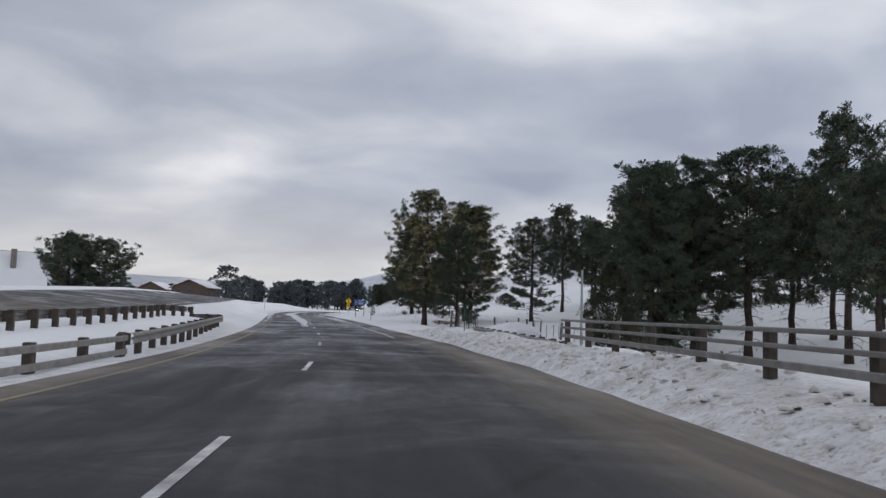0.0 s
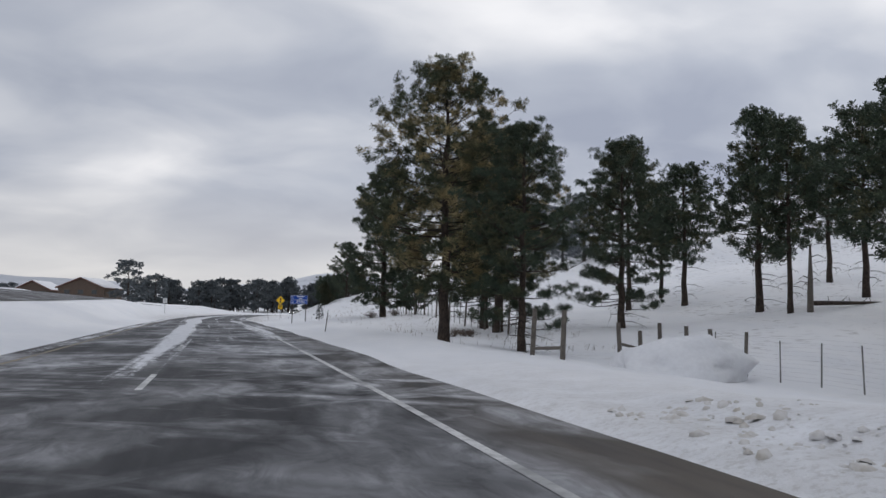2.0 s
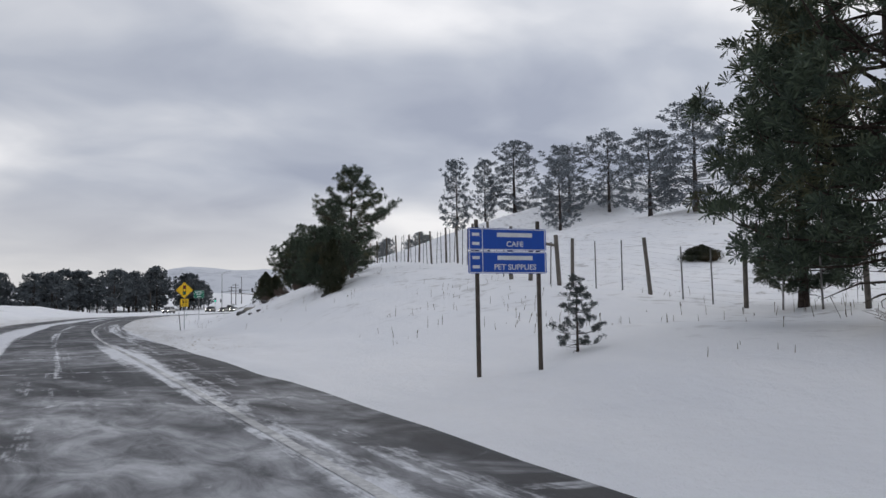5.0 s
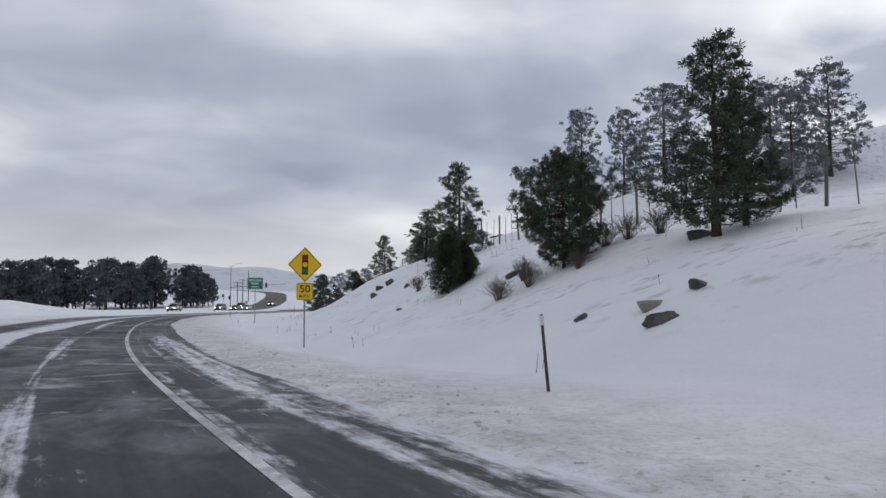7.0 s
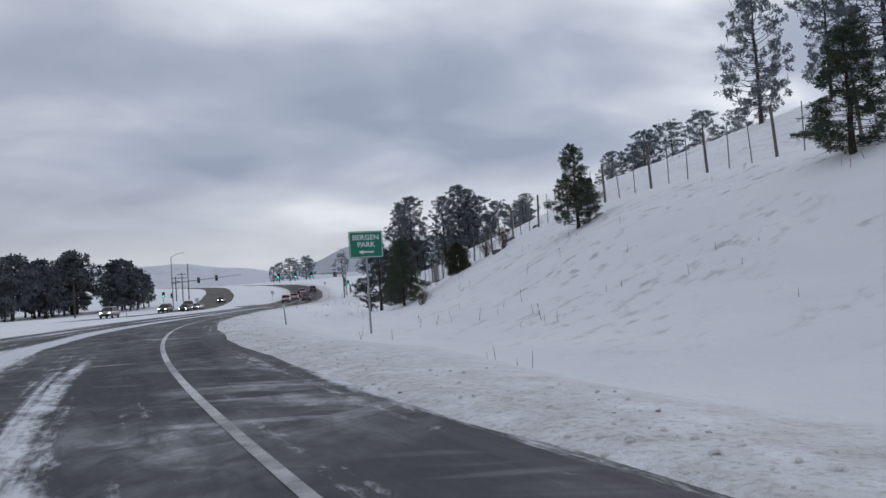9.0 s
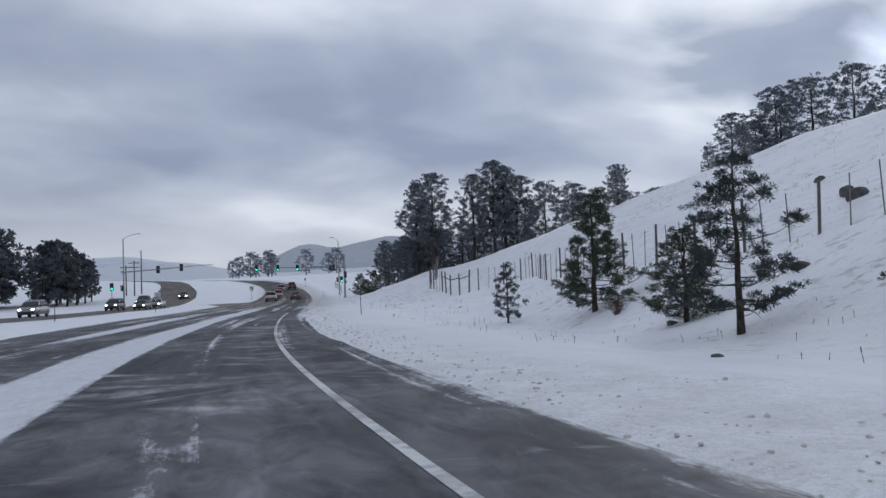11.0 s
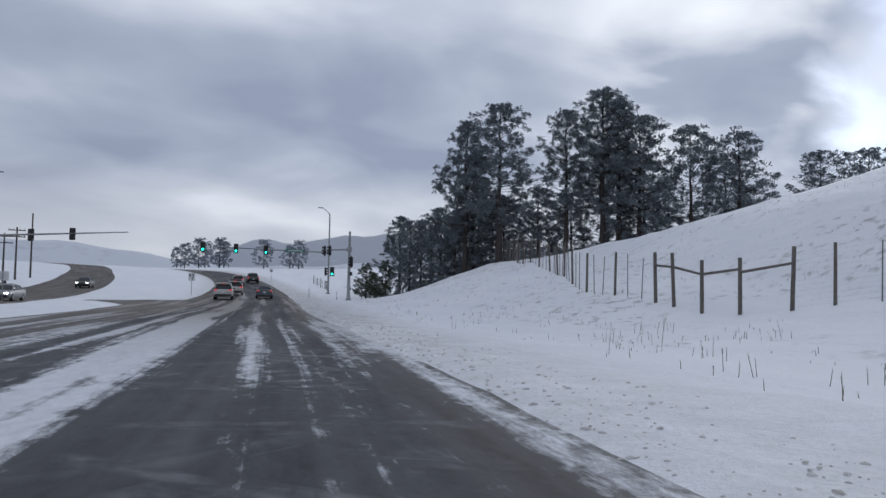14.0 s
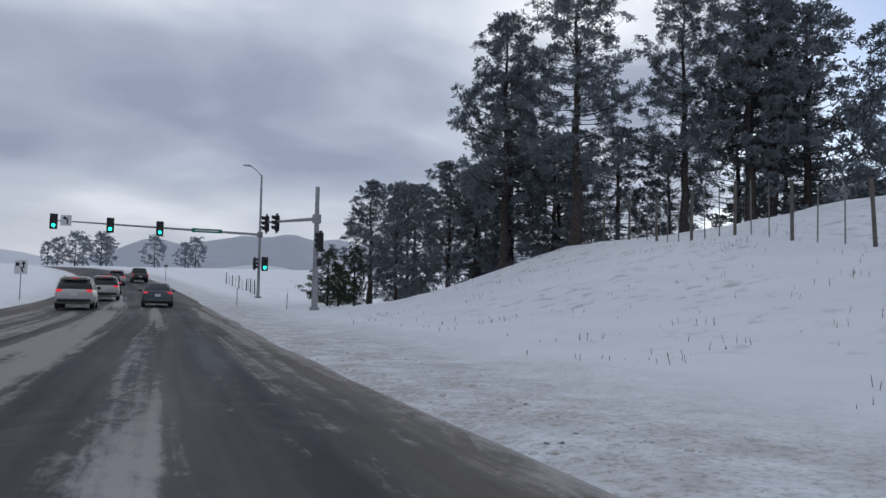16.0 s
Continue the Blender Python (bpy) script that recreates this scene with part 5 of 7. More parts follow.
for x, y, lean, h in ((-0.15, 83.7, (0.16, 0.05), 1.15), (-5.85, 149.8, (-0.12, 0), 1.06), (5.2, 301.3, (0, 0), 1.25), (-5.3, 275.0, (0, 0), 1.2),
                      (52.5, 362.5, (0.03, 0), 1.2), (50.0, 364.0, (0.02, 0), 1.2), (47.8, 367.0, (0, 0), 1.2)):
    delineator(x, y, lean, h)
delineator(-3.35, 216.2, (-0.1, 0), 0.95, PLASTIC_GREEN, "green plastic marker post with a white cap")
delineator(11.9, 268.3, (-0.02, 0.02), 1.1, PLASTIC_GREEN, "green plastic marker post with a dark cap", BLACK_PLASTIC)
delineator(5.05, 43.5, (0.0, 0), 1.35, PLASTIC_GREEN, "dark green marker post in the ploughed snow", BLACK_PLASTIC)


def plate(name, w, h, r, at, mat, parent, thick=0.006, turn=0.0, label=""):
    bm = bmesh.new()
    sheet(bm, rounded(w, h, r), thick, Matrix.Translation(at) @ Matrix.Rotation(radians(turn), 4, "Y"))
    return part(name, bm, mat, parent, label)


def bar(name, w, h, at, mat, parent):
    bm = bmesh.new()
    box(bm, (w, 0.004, h), at)
    return part(name, bm, mat, parent)


def signal_ahead_sign(x, y, yaw):
    z = stage(x, y)
    g = thing("warning_sign", (x, y, z), "yellow signal-ahead diamond sign with a 50 M.P.H. plate", "road sign", "road signs", yaw)
    bm = bmesh.new()
    box(bm, (0.06, 0.045, 4.15), (0, 0.04, 1.78), bevel=0.006)
    part("post", bm, STEEL, g, "grey steel post")
    mid = 3.32
    d = plate("diamond", 1.02, 1.02, 0.055, (0, 0, mid), SIGN_YELLOW, g, 0.006, 45)
    bm = bmesh.new()
    for k in range(4):
        rot = Matrix.Rotation(radians(45 + 90 * k), 4, "Y")
        box(bm, (0.90, 0.003, 0.02), (Matrix.Translation((0, -0.005, mid)) @ rot @ Matrix.Translation((0, 0, 0.475))).translation, rot)
    part("black_border", bm, SIGN_BLACK, d)
    plate("signal_symbol", 0.25, 0.80, 0.004, (0, -0.006, mid), SIGN_BLACK, d, 0.004)
    for dz, mat in ((0.255, SIGN_RED), (0.0, SIGN_YELLOW), (-0.255, SIGN_LENS_GREEN)):
        bm = bmesh.new()
        bmesh.ops.create_cone(bm, cap_ends=True, segments=20, radius1=0.103, radius2=0.103, depth=0.004, matrix=Matrix.Translation((0, -0.010, mid + dz)) @ Matrix.Rotation(radians(90), 4, "X"))
        part("lens_print", bm, mat, d)
    p = plate("speed_plate", 0.69, 0.69, 0.045, (0, 0, 2.24), SIGN_YELLOW, g)
    bm = bmesh.new()
    for dx, dz, w, h in ((0, 0.32, 0.65, 0.015), (0, -0.32, 0.65, 0.015), (0.32, 0, 0.015, 0.65), (-0.32, 0, 0.015, 0.65)):
        box(bm, (w, 0.003, h), (dx, -0.005, 2.24 + dz))
    part("plate_border", bm, SIGN_BLACK, p)
    letters("50", 0.42, p, "lettering", SIGN_BLACK, (0, -0.006, 2.33), 1.1)
    letters("M.P.H.", 0.18, p, "lettering", SIGN_BLACK, (0, -0.006, 2.04), 1.0)
    return g


signal_ahead_sign(-5.0, 172.0, 6)


def place_sign(x, y, yaw):
    z = stage(x, y)
    g = thing("direction_sign", (x, y, z), "green direction sign with white lettering and an arrow", "road sign", "road signs", yaw)
    bm = bmesh.new()
    box(bm, (0.07, 0.05, 3.9), (0, 0.04, 1.65), bevel=0.006)
    part("post", bm, STEEL, g, "grey steel post")
    p = plate("panel", 1.32, 1.0, 0.06, (0, 0, 3.32), SIGN_GREEN, g)
    bm = bmesh.new()
    for dx, dz, w, h in ((0, 0.465, 1.22, 0.02), (0, -0.465, 1.22, 0.02), (0.625, 0, 0.02, 0.9), (-0.625, 0, 0.02, 0.9)):
        box(bm, (w, 0.003, h), (dx, -0.005, 3.32 + dz))
    part("white_border", bm, SIGN_WHITE, p)
    letters("BERGEN", 0.27, p, "lettering", SIGN_WHITE, (0, -0.006, 3.58), 1.05)
    letters("PARK", 0.27, p, "lettering", SIGN_WHITE, (0, -0.006, 3.31), 1.05)
    bm = bmesh.new()
    box(bm, (0.46, 0.004, 0.06), (0.06, -0.006, 3.04))
    sheet(bm, [(-0.30, 3.04), (-0.13, 3.13), (-0.13, 2.95)], 0.004, Matrix.Translation((0, -0.006, 0)))
    part("arrow", bm, SIGN_WHITE, p)
    return g


place_sign(-2.1, 209.0, -4)


def service_sign(x, y, yaw):
    z = stage(x, y)
    g = thing("services_sign", (x, y, z), "two-panel blue services sign with white lettering on thin posts", "road sign", "road signs", yaw)
    for dx in (-0.55, 0.6):
        bm = bmesh.new()
        rod(bm, (dx, 0.05, -0.3), (dx, 0.05, 2.5), 0.04, 0.035, 8)
        part("post", bm, DARK_TIMBER, g)
    for k, (zz, top, low) in enumerate(((2.18, "", "CAFE"), (1.80, "", "PET SUPPLIES"))):
        p = plate("panel", 1.46, 0.365, 0.03, (0, 0, zz), SIGN_BLUE, g)
        bm = bmesh.new()
        for dx, dz, w, h in ((0, 0.168, 1.42, 0.014), (0, -0.168, 1.42, 0.014), (0.705, 0, 0.014, 0.35), (-0.705, 0, 0.014, 0.35), (-0.47, 0, 0.012, 0.33)):
            box(bm, (w, 0.003, h), (dx, -0.005, zz + dz))
        part("white_border", bm, SIGN_WHITE, p)
        bar("text_bar", 0.66, 0.07, (0.13, -0.006, zz + 0.075), SIGN_WHITE, p)
        letters(low, 0.125, p, "lettering", SIGN_WHITE, (0.13, -0.006, zz - 0.08), 1.1)
        bar("text_bar", 0.13, 0.05, (-0.59, -0.006, zz + 0.075), SIGN_WHITE, p)
        bar("text_bar", 0.13, 0.05, (-0.59, -0.006, zz - 0.075), SIGN_WHITE, p)
    return g


service_sign(-1.7, 112.0, 4)


# ---- traffic signals ----
def signal_head(name, at, parent, lit=False, away=False, sections=3, side=False):
    """A black signal head with backplate, visors and lenses; it hangs at its middle and faces -y."""
    hd = new(name)
    hd.empty_display_size = 0.2
    hd.parent = parent
    hd.location = at
    hd.rotation_euler = (0, 0, math.pi if away else (math.pi / 2 if side else 0))
    bm = bmesh.new()
    box(bm, (0.36, 0.24, 1.06), (0, 0.05, 0), bevel=0.03)
    sheet(bm, rounded(0.62, 1.32, 0.06), 0.01, Matrix.Translation((0, 0.02, 0)))
    me = bpy.data.meshes.new("housing")
    bm.to_mesh(me); bm.free()
    me.materials.append(BLACK_PLASTIC)
    ob = new("housing", me); ob.parent = hd
    for k in range(3):
        z = 0.34 - 0.34 * k
        bm = bmesh.new()
        bmesh.ops.create_cone(bm, cap_ends=True, segments=16, radius1=0.15, radius2=0.15, depth=0.03, matrix=Matrix.Translation((0, -0.085, z)) @ Matrix.Rotation(radians(90), 4, "X"))
        part("lens", bm, LENS_GREEN if lit and k == 2 else LENS_OFF, hd)
        verts, faces = [], []
        for i in range(13):
            a = radians(-25 + 230 * i / 12)
            for dy in (-0.08, -0.33):
                verts.append((0.16 * math.cos(a), dy + (0.06 * (1 - math.sin(a)) if dy < -0.2 else 0), z + 0.16 * math.sin(a)))
        for i in range(12):
            faces.append((2 * i, 2 * i + 1, 2 * i + 3, 2 * i + 2))
        v = part("visor", raw_mesh("visor", verts, faces, BLACK_PLASTIC), None, hd)
        so = v.modifiers.new("thickness", "SOLIDIFY"); so.thickness = 0.006
    return hd


def mast(name, x, y, label, pole_h, arm=None, arm_z=6.5, arm_end_z=6.9, lamp=None, radius=0.15):
    """A signal pole with its arm (along the plan vector arm) and a street lamp on a bracket."""
    z = stage(x, y)
    g = thing(name, (x, y, z), label, "traffic signal", "traffic signal poles")
    bm = bmesh.new()
    bmesh.ops.create_cone(bm, cap_ends=True, segments=14, radius1=0.3, radius2=0.3, depth=0.3, matrix=Matrix.Translation((0, 0, 0.0)))
    rod(bm, (0, 0, -0.2), (0, 0, pole_h), radius, radius * 0.62, 14)
    part("pole", bm, STEEL, g, "galvanised steel pole")
    if arm:
        bm = bmesh.new()
        rod(bm, (0, 0, arm_z), (arm[0], arm[1], arm_end_z), 0.125, 0.055, 12)
        box(bm, (0.42, 0.42, 0.55), (0, 0, arm_z), bevel=0.03)
        part("arm", bm, STEEL, g, "long tapered mast arm")
    if lamp:
        bm = bmesh.new()
        a = Vector((0, 0, pole_h - 0.1))
        for k in range(5):
            p, q = k / 5, (k + 1) / 5
            rod(bm, a + Vector((lamp[0] * p, lamp[1] * p, 0.9 * math.sin(p * 1.57))), a + Vector((lamp[0] * q, lamp[1] * q, 0.9 * math.sin(q * 1.57))), 0.05, 0.045, 8)
        part("lamp_bracket", bm, STEEL, g)
        bm = bmesh.new()
        yaw = Matrix.Rotation(math.atan2(lamp[1], lamp[0]), 4, "Z")
        box(bm, (0.75, 0.30, 0.13), a + Vector((lamp[0] * 1.12, lamp[1] * 1.12, 0.92)), yaw, 0.05)
        part("lamp_head", bm, STEEL, g, "flat grey lamp head")
    return g


HEAD_YAW = radians(-18)
right_mast = mast("traffic_signal", 58.3, 384.2, "tall signal pole with long arm, green lights and street lamp", 11.6, (-17.2, 4.8), 5.95, 6.3, (-1.2, 0.35))
for f, lit in ((0.985, True), (0.735, True), (0.505, True)):
    hd = signal_head("signal_head", (-17.2 * f, 4.8 * f - 0.2, 5.95 + 0.35 * f - 0.1), right_mast, lit)
    hd.rotation_euler = (0, 0, HEAD_YAW)
hd = signal_head("signal_head", (0.42, -0.35, 3.2), right_mast, True)
hd.rotation_euler = (0, 0, HEAD_YAW)
hd = signal_head("signal_head", (-0.42, 0.0, 3.2), right_mast, False)
hd.rotation_euler = (0, 0, HEAD_YAW + 1.6)
bm = bmesh.new()
box(bm, (0.85, 0.03, 0.9), (-17.2 * 0.93, 4.8 * 0.93 - 0.1, 6.33), Matrix.Rotation(HEAD_YAW, 4, "Z"), 0.01)
sp = part("turn_sign", bm, SIGN_WHITE, right_mast, "white lane-use plate with a left arrow")
bm = bmesh.new()
rot = Matrix.Translation((-17.2 * 0.93, 4.8 * 0.93 - 0.1, 6.33)) @ Matrix.Rotation(HEAD_YAW, 4, "Z")
for dx, dz, w, h, a in ((0.10, -0.08, 0.10, 0.45, 0), (0.0, 0.16, 0.26, 0.10, 25), (-0.13, 0.20, 0.20, 0.22, 45)):
    box(bm, (w, 0.02, h), rot @ Vector((dx, -0.02, dz)), rot.to_3x3().to_4x4() @ Matrix.Rotation(radians(a), 4, "Y"))
part("turn_arrow", bm, SIGN_BLACK, sp)
bm = bmesh.new()
box(bm, (2.7, 0.03, 0.36), (-17.2 * 0.275, 4.8 * 0.275 - 0.15, 6.05), Matrix.Rotation(radians(-15.5), 4, "Z"), 0.01)
sp = part("street_name_plate", bm, SIGN_GREEN, right_mast, "green street name plate")
bm = bmesh.new()
box(bm, (2.1, 0.02, 0.12), (-17.2 * 0.275 - 0.01, 4.8 * 0.275 - 0.17, 6.05), Matrix.Rotation(radians(-15.5), 4, "Z"))
part("text_bar", bm, SIGN_WHITE, sp)

near_mast = mast("traffic_signal", 48.7, 358.3, "thick signal pole with an arm reaching away over the side road", 7.6, (-0.1, 6.9), 5.6, 5.8, None, 0.2)
for f in (0.72, 0.92):
    hd = signal_head("signal_head", (-0.1 * f, 6.9 * f, 5.6 + 0.2 * f - 0.1), near_mast, False)
    hd.rotation_euler = (0, 0, HEAD_YAW - 1.5)
hd = signal_head("signal_head", (0.05, -0.38, 4.2), near_mast, False)
hd.rotation_euler = (0, 0, HEAD_YAW - 1.5)
bm = bmesh.new()
box(bm, (0.3, 0.2, 0.42), (0.1, -0.28, 2.9), Matrix.Rotation(HEAD_YAW, 4, "Z"), 0.03)
part("pedestrian_signal", bm, BLACK_PLASTIC, near_mast)

left_mast = mast("traffic_signal", 12.9, 375.2, "signal pole with arm over the road and a street lamp", 12.0, (15.0, -4.2), 5.9, 6.9, (2.3, -0.6))
for f in (0.38, 0.64):
    hd = signal_head("signal_head", (15.0 * f, -4.2 * f + 0.1, 5.9 + 1.0 * f - 0.05), left_mast, False, True)
    hd.rotation_euler = (0, 0, HEAD_YAW + math.pi)
hd = signal_head("signal_head", (-2.2, -1.2, 3.3), left_mast, True)
hd.rotation_euler = (0, 0, HEAD_YAW)
hd = signal_head("signal_head", (-0.35, -0.3, 3.0), left_mast, False)
hd.rotation_euler = (0, 0, HEAD_YAW - 1.4)
bm = bmesh.new()
rod(bm, (-2.2, -1.1, 0), (-2.2, -1.1, 3.9), 0.06, 0.06, 8)
part("side_pole", bm, STEEL, left_mast)


def keep_right_sign(x, y, yaw, w=0.75, h=0.9, top=2.6, arrow=True, label="white lane sign with black arrows on a steel post"):
    g = thing("regulatory_sign", (x, y, stage(x, y)), label, "road sign", "road signs", yaw)
    bm = bmesh.new()
    box(bm, (0.06, 0.05, top + 0.3), (0, 0.04, top / 2 - 0.2), bevel=0.006)
    part("post", bm, STEEL, g)
    p = plate("panel", w, h, 0.04, (0, 0, top - h / 2), SIGN_WHITE, g)
    if arrow:
        bm = bmesh.new()
        zc = top - h / 2
        box(bm, (0.09, 0.004, 0.34), (0.05, -0.006, zc - 0.16), Matrix.Rotation(radians(-20), 4, "Y"))
        box(bm, (0.09, 0.004, 0.30), (0.14, -0.006, zc + 0.08))
        sheet(bm, [(0.0, zc + 0.2), (0.28, zc + 0.2), (0.14, zc + 0.40)], 0.004, Matrix.Translation((0, -0.006, 0)))
        box(bm, (0.2, 0.004, 0.22), (-0.2, -0.006, zc + 0.18))
        part("arrow_print", bm, SIGN_BLACK, p)
    else:
        bar("text_bar", w * 0.7, h * 0.3, (0, -0.006, top - h * 0.6), SIGN_BLACK, p)
    return g


keep_right_sign(35.3, 372.0, -18)
keep_right_sign(14.5, 352.0, 160, 0.9, 0.75, 2.5, False, "back of a small sign on a post in the median")
keep_right_sign(66.5, 428.0, -18, 0.6, 0.75, 2.6, False, "small white speed sign beyond the crossing")
keep_right_sign(-22.0, 168.0, 175, 0.6, 0.75, 2.3, False, "back of a small sign beside the far lanes")


# ---- vehicles ----
def loft(sections, mat, name, parent, label="", smooth=True):
    """A closed skin over cross-sections, each a list of points in order."""
    verts, faces = [], []
    n = len(sections[0])
    for sec in sections:
        verts += [Vector(p) for p in sec]
    for i in range(len(sections) - 1):
        for k in range(n):
            a, b = i * n + k, i * n + (k + 1) % n
            faces.append((a, b, b + n, a + n))
    faces.append(tuple(range(n))[::-1])
    faces.append(tuple(range((len(sections) - 1) * n, len(sections) * n)))
    me = raw_mesh(name, verts, faces, mat, smooth)
    bm = bmesh.new(); bm.from_mesh(me)
    bmesh.ops.recalc_face_normals(bm, faces=bm.faces[:])
    bm.to_mesh(me); bm.free()
    ob = part(name, me, None, parent, label)
    return ob


def slab(y, w, z0, z1, tuck=0.06, crown=0.05):
    """One cross-section of a car's lower body, half-width w."""
    return [(-w + tuck, y, z0), (-w, y, z0 + 0.14), (-w - 0.015, y, (z0 + z1) / 2), (-w + 0.03, y, z1 - 0.06), (-w + 0.12, y, z1), (0, y, z1 + crown * 0.5),
            (w - 0.12, y, z1), (w - 0.03, y, z1 - 0.06), (w + 0.015, y, (z0 + z1) / 2), (w, y, z0 + 0.14), (w - tuck, y, z0)]


def hood_roof(y, wb, wt, zb, zt):
    """One cross-section of the glasshouse: belt half-width wb, roof half-width wt."""
    return [(-wb, y, zb), (-(wb * 0.45 + wt * 0.55), y, zb + (zt - zb) * 0.55), (-wt, y, zt - 0.06), (-wt + 0.12, y, zt), (0, y, zt + 0.03), (wt - 0.12, y, zt), (wt, y, zt - 0.06), (wb * 0.45 + wt * 0.55, y, zb + (zt - zb) * 0.55), (wb, y, zb)]


def vehicle(at, yaw, label, paint, kind="suv", lights="rear", category="car"):
    """A parked-still car with its nose along +y: body, glasshouse, roof, wheels, lamps, mirrors and plate."""
    c = thing("car", at, label, category, "cars on the road", yaw)
    if kind == "suv":
        L, w, belt, roof, ground = 4.75, 0.96, 1.12, 1.74, 0.30
        body = [(-2.36, 0.80, 0.48, 0.92), (-2.30, 0.92, 0.36, 1.06), (-1.9, 0.96, 0.30, belt), (0.9, 0.96, 0.28, belt - 0.02), (1.5, 0.95, 0.28, 1.06), (2.2, 0.90, 0.32, 0.96), (2.36, 0.78, 0.42, 0.82)]
        house = [(-2.30, 0.80, 0.66, 1.05, 1.12), (-2.02, 0.88, 0.66, belt - 0.02, 1.66), (-1.7, 0.90, 0.70, belt - 0.02, roof), (0.3, 0.90, 0.71, belt - 0.03, roof - 0.01), (0.75, 0.89, 0.69, belt - 0.04, roof - 0.12), (1.5, 0.86, 0.74, belt - 0.06, belt + 0.01)]
        roof_rows = [(-2.12, 0.665, 1.665), (-1.7, 0.71, roof + 0.012), (0.3, 0.72, roof + 0.002), (0.72, 0.69, roof - 0.11)]
        wheel_r, axle = 0.375, (-1.45, 1.45)
    elif kind == "truck":
        L, w, belt, roof, ground = 5.6, 0.98, 1.15, 1.86, 0.4
        body = [(-2.8, 0.90, 0.55, 1.05), (-2.7, 0.97, 0.45, 1.16), (-0.6, 0.98, 0.40, 1.16), (1.2, 0.98, 0.38, 1.14), (2.6, 0.94, 0.40, 1.08), (2.8, 0.84, 0.48, 0.95)]
        house = [(-0.95, 0.90, 0.74, 1.14, 1.30), (-0.75, 0.92, 0.74, 1.13, roof - 0.05), (0.6, 0.92, 0.75, 1.12, roof), (0.9, 0.91, 0.73, 1.12, roof - 0.1), (1.6, 0.90, 0.8, 1.10, 1.16)]
        roof_rows = [(-0.8, 0.74, roof - 0.04), (-0.4, 0.76, roof + 0.012), (0.6, 0.76, roof + 0.012), (0.88, 0.73, roof - 0.09)]
        wheel_r, axle = 0.40, (-1.75, 1.85)
    else:
        L, w, belt, roof, ground = 4.7, 0.91, 0.95, 1.44, 0.22
        body = [(-2.33, 0.76, 0.40, 0.86), (-2.26, 0.87, 0.28, 1.0), (-1.7, 0.91, 0.22, 1.02), (0.8, 0.91, 0.20, belt), (1.4, 0.90, 0.20, 0.90), (2.15, 0.84, 0.24, 0.78), (2.33, 0.70, 0.34, 0.64)]
        house = [(-1.95, 0.78, 0.66, 0.98, 1.02), (-1.15, 0.83, 0.62, 0.95, roof - 0.06), (-0.5, 0.84, 0.62, 0.94, roof), (0.2, 0.84, 0.62, 0.93, roof - 0.03), (0.55, 0.83, 0.62, 0.92, roof - 0.13), (1.35, 0.80, 0.68, 0.88, 0.93)]
        roof_rows = [(-1.22, 0.60, roof - 0.07), (-0.5, 0.635, roof + 0.012), (0.2, 0.635, roof - 0.018), (0.55, 0.62, roof - 0.12)]
        wheel_r, axle = 0.33, (-1.35, 1.42)
    loft([slab(y, hw, z0, z1) for y, hw, z0, z1 in body], paint, "body", c)
    loft([hood_roof(y, a, b, z0, z1) for y, a, b, z0, z1 in house], GLASS, "glasshouse", c, "dark tinted glass")
    roof_secs = [[(-a, y, z - 0.07), (-a + 0.1, y, z + 0.006), (0, y, z + 0.035), (a - 0.1, y, z + 0.006), (a, y, z - 0.07), (a - 0.05, y, z - 0.09), (-a + 0.05, y, z - 0.09)] for y, a, z in roof_rows]
    loft(roof_secs, paint, "roof", c)
    # pillars between the panes
    hr = {"suv": ((-1.75, -1.92), (-0.55, -0.5), (0.55, 1.25)), "truck": ((-0.78, -0.85), (0.05, 0.1), (0.8, 1.45)), "sedan": ((-1.05, -1.7), (-0.3, -0.25), (0.5, 1.2))}[kind]
    for ty, by in hr:
        for sd in (-1, 1):
            bm = bmesh.new()
            tw = np.interp(ty, [r[0] for r in roof_rows], [r[1] for r in roof_rows])
            tz = np.interp(ty, [r[0] for r in roof_rows], [r[2] for r in roof_rows])
            bw = np.interp(by, [h[0] for h in house], [h[1] for h in house])
            bz = np.interp(by, [h[0] for h in house], [h[3] for h in house])
            rod(bm, (sd * (bw + 0.0), by, bz), (sd * (tw - 0.005), ty, tz - 0.05), 0.05, 0.045, 6)
            part("pillar", bm, paint, c)
    for ay in axle:
        for sd in (-1, 1):
            wh = new("wheel"); wh.parent = c; wh.empty_display_size = 0.1
            wh.location = (sd * (w - 0.10), ay, wheel_r)
            bm = bmesh.new()
            rot = Matrix.Rotation(radians(90), 4, "Y")
            bmesh.ops.create_cone(bm, cap_ends=True, segments=22, radius1=wheel_r, radius2=wheel_r, depth=0.23, matrix=rot)
            bmesh.ops.bevel(bm, geom=[e for e in bm.edges if len(e.link_faces) == 2 and any(len(f.verts) > 4 for f in e.link_faces)], offset=0.035, segments=2, affect="EDGES")
            part("tyre", bm, TYRE, wh)
            bm = bmesh.new()
            bmesh.ops.create_cone(bm, cap_ends=True, segments=18, radius1=wheel_r * 0.64, radius2=wheel_r * 0.60, depth=0.03, matrix=Matrix.Translation((sd * 0.112, 0, 0)) @ rot)
            part("rim", bm, RIM, wh)
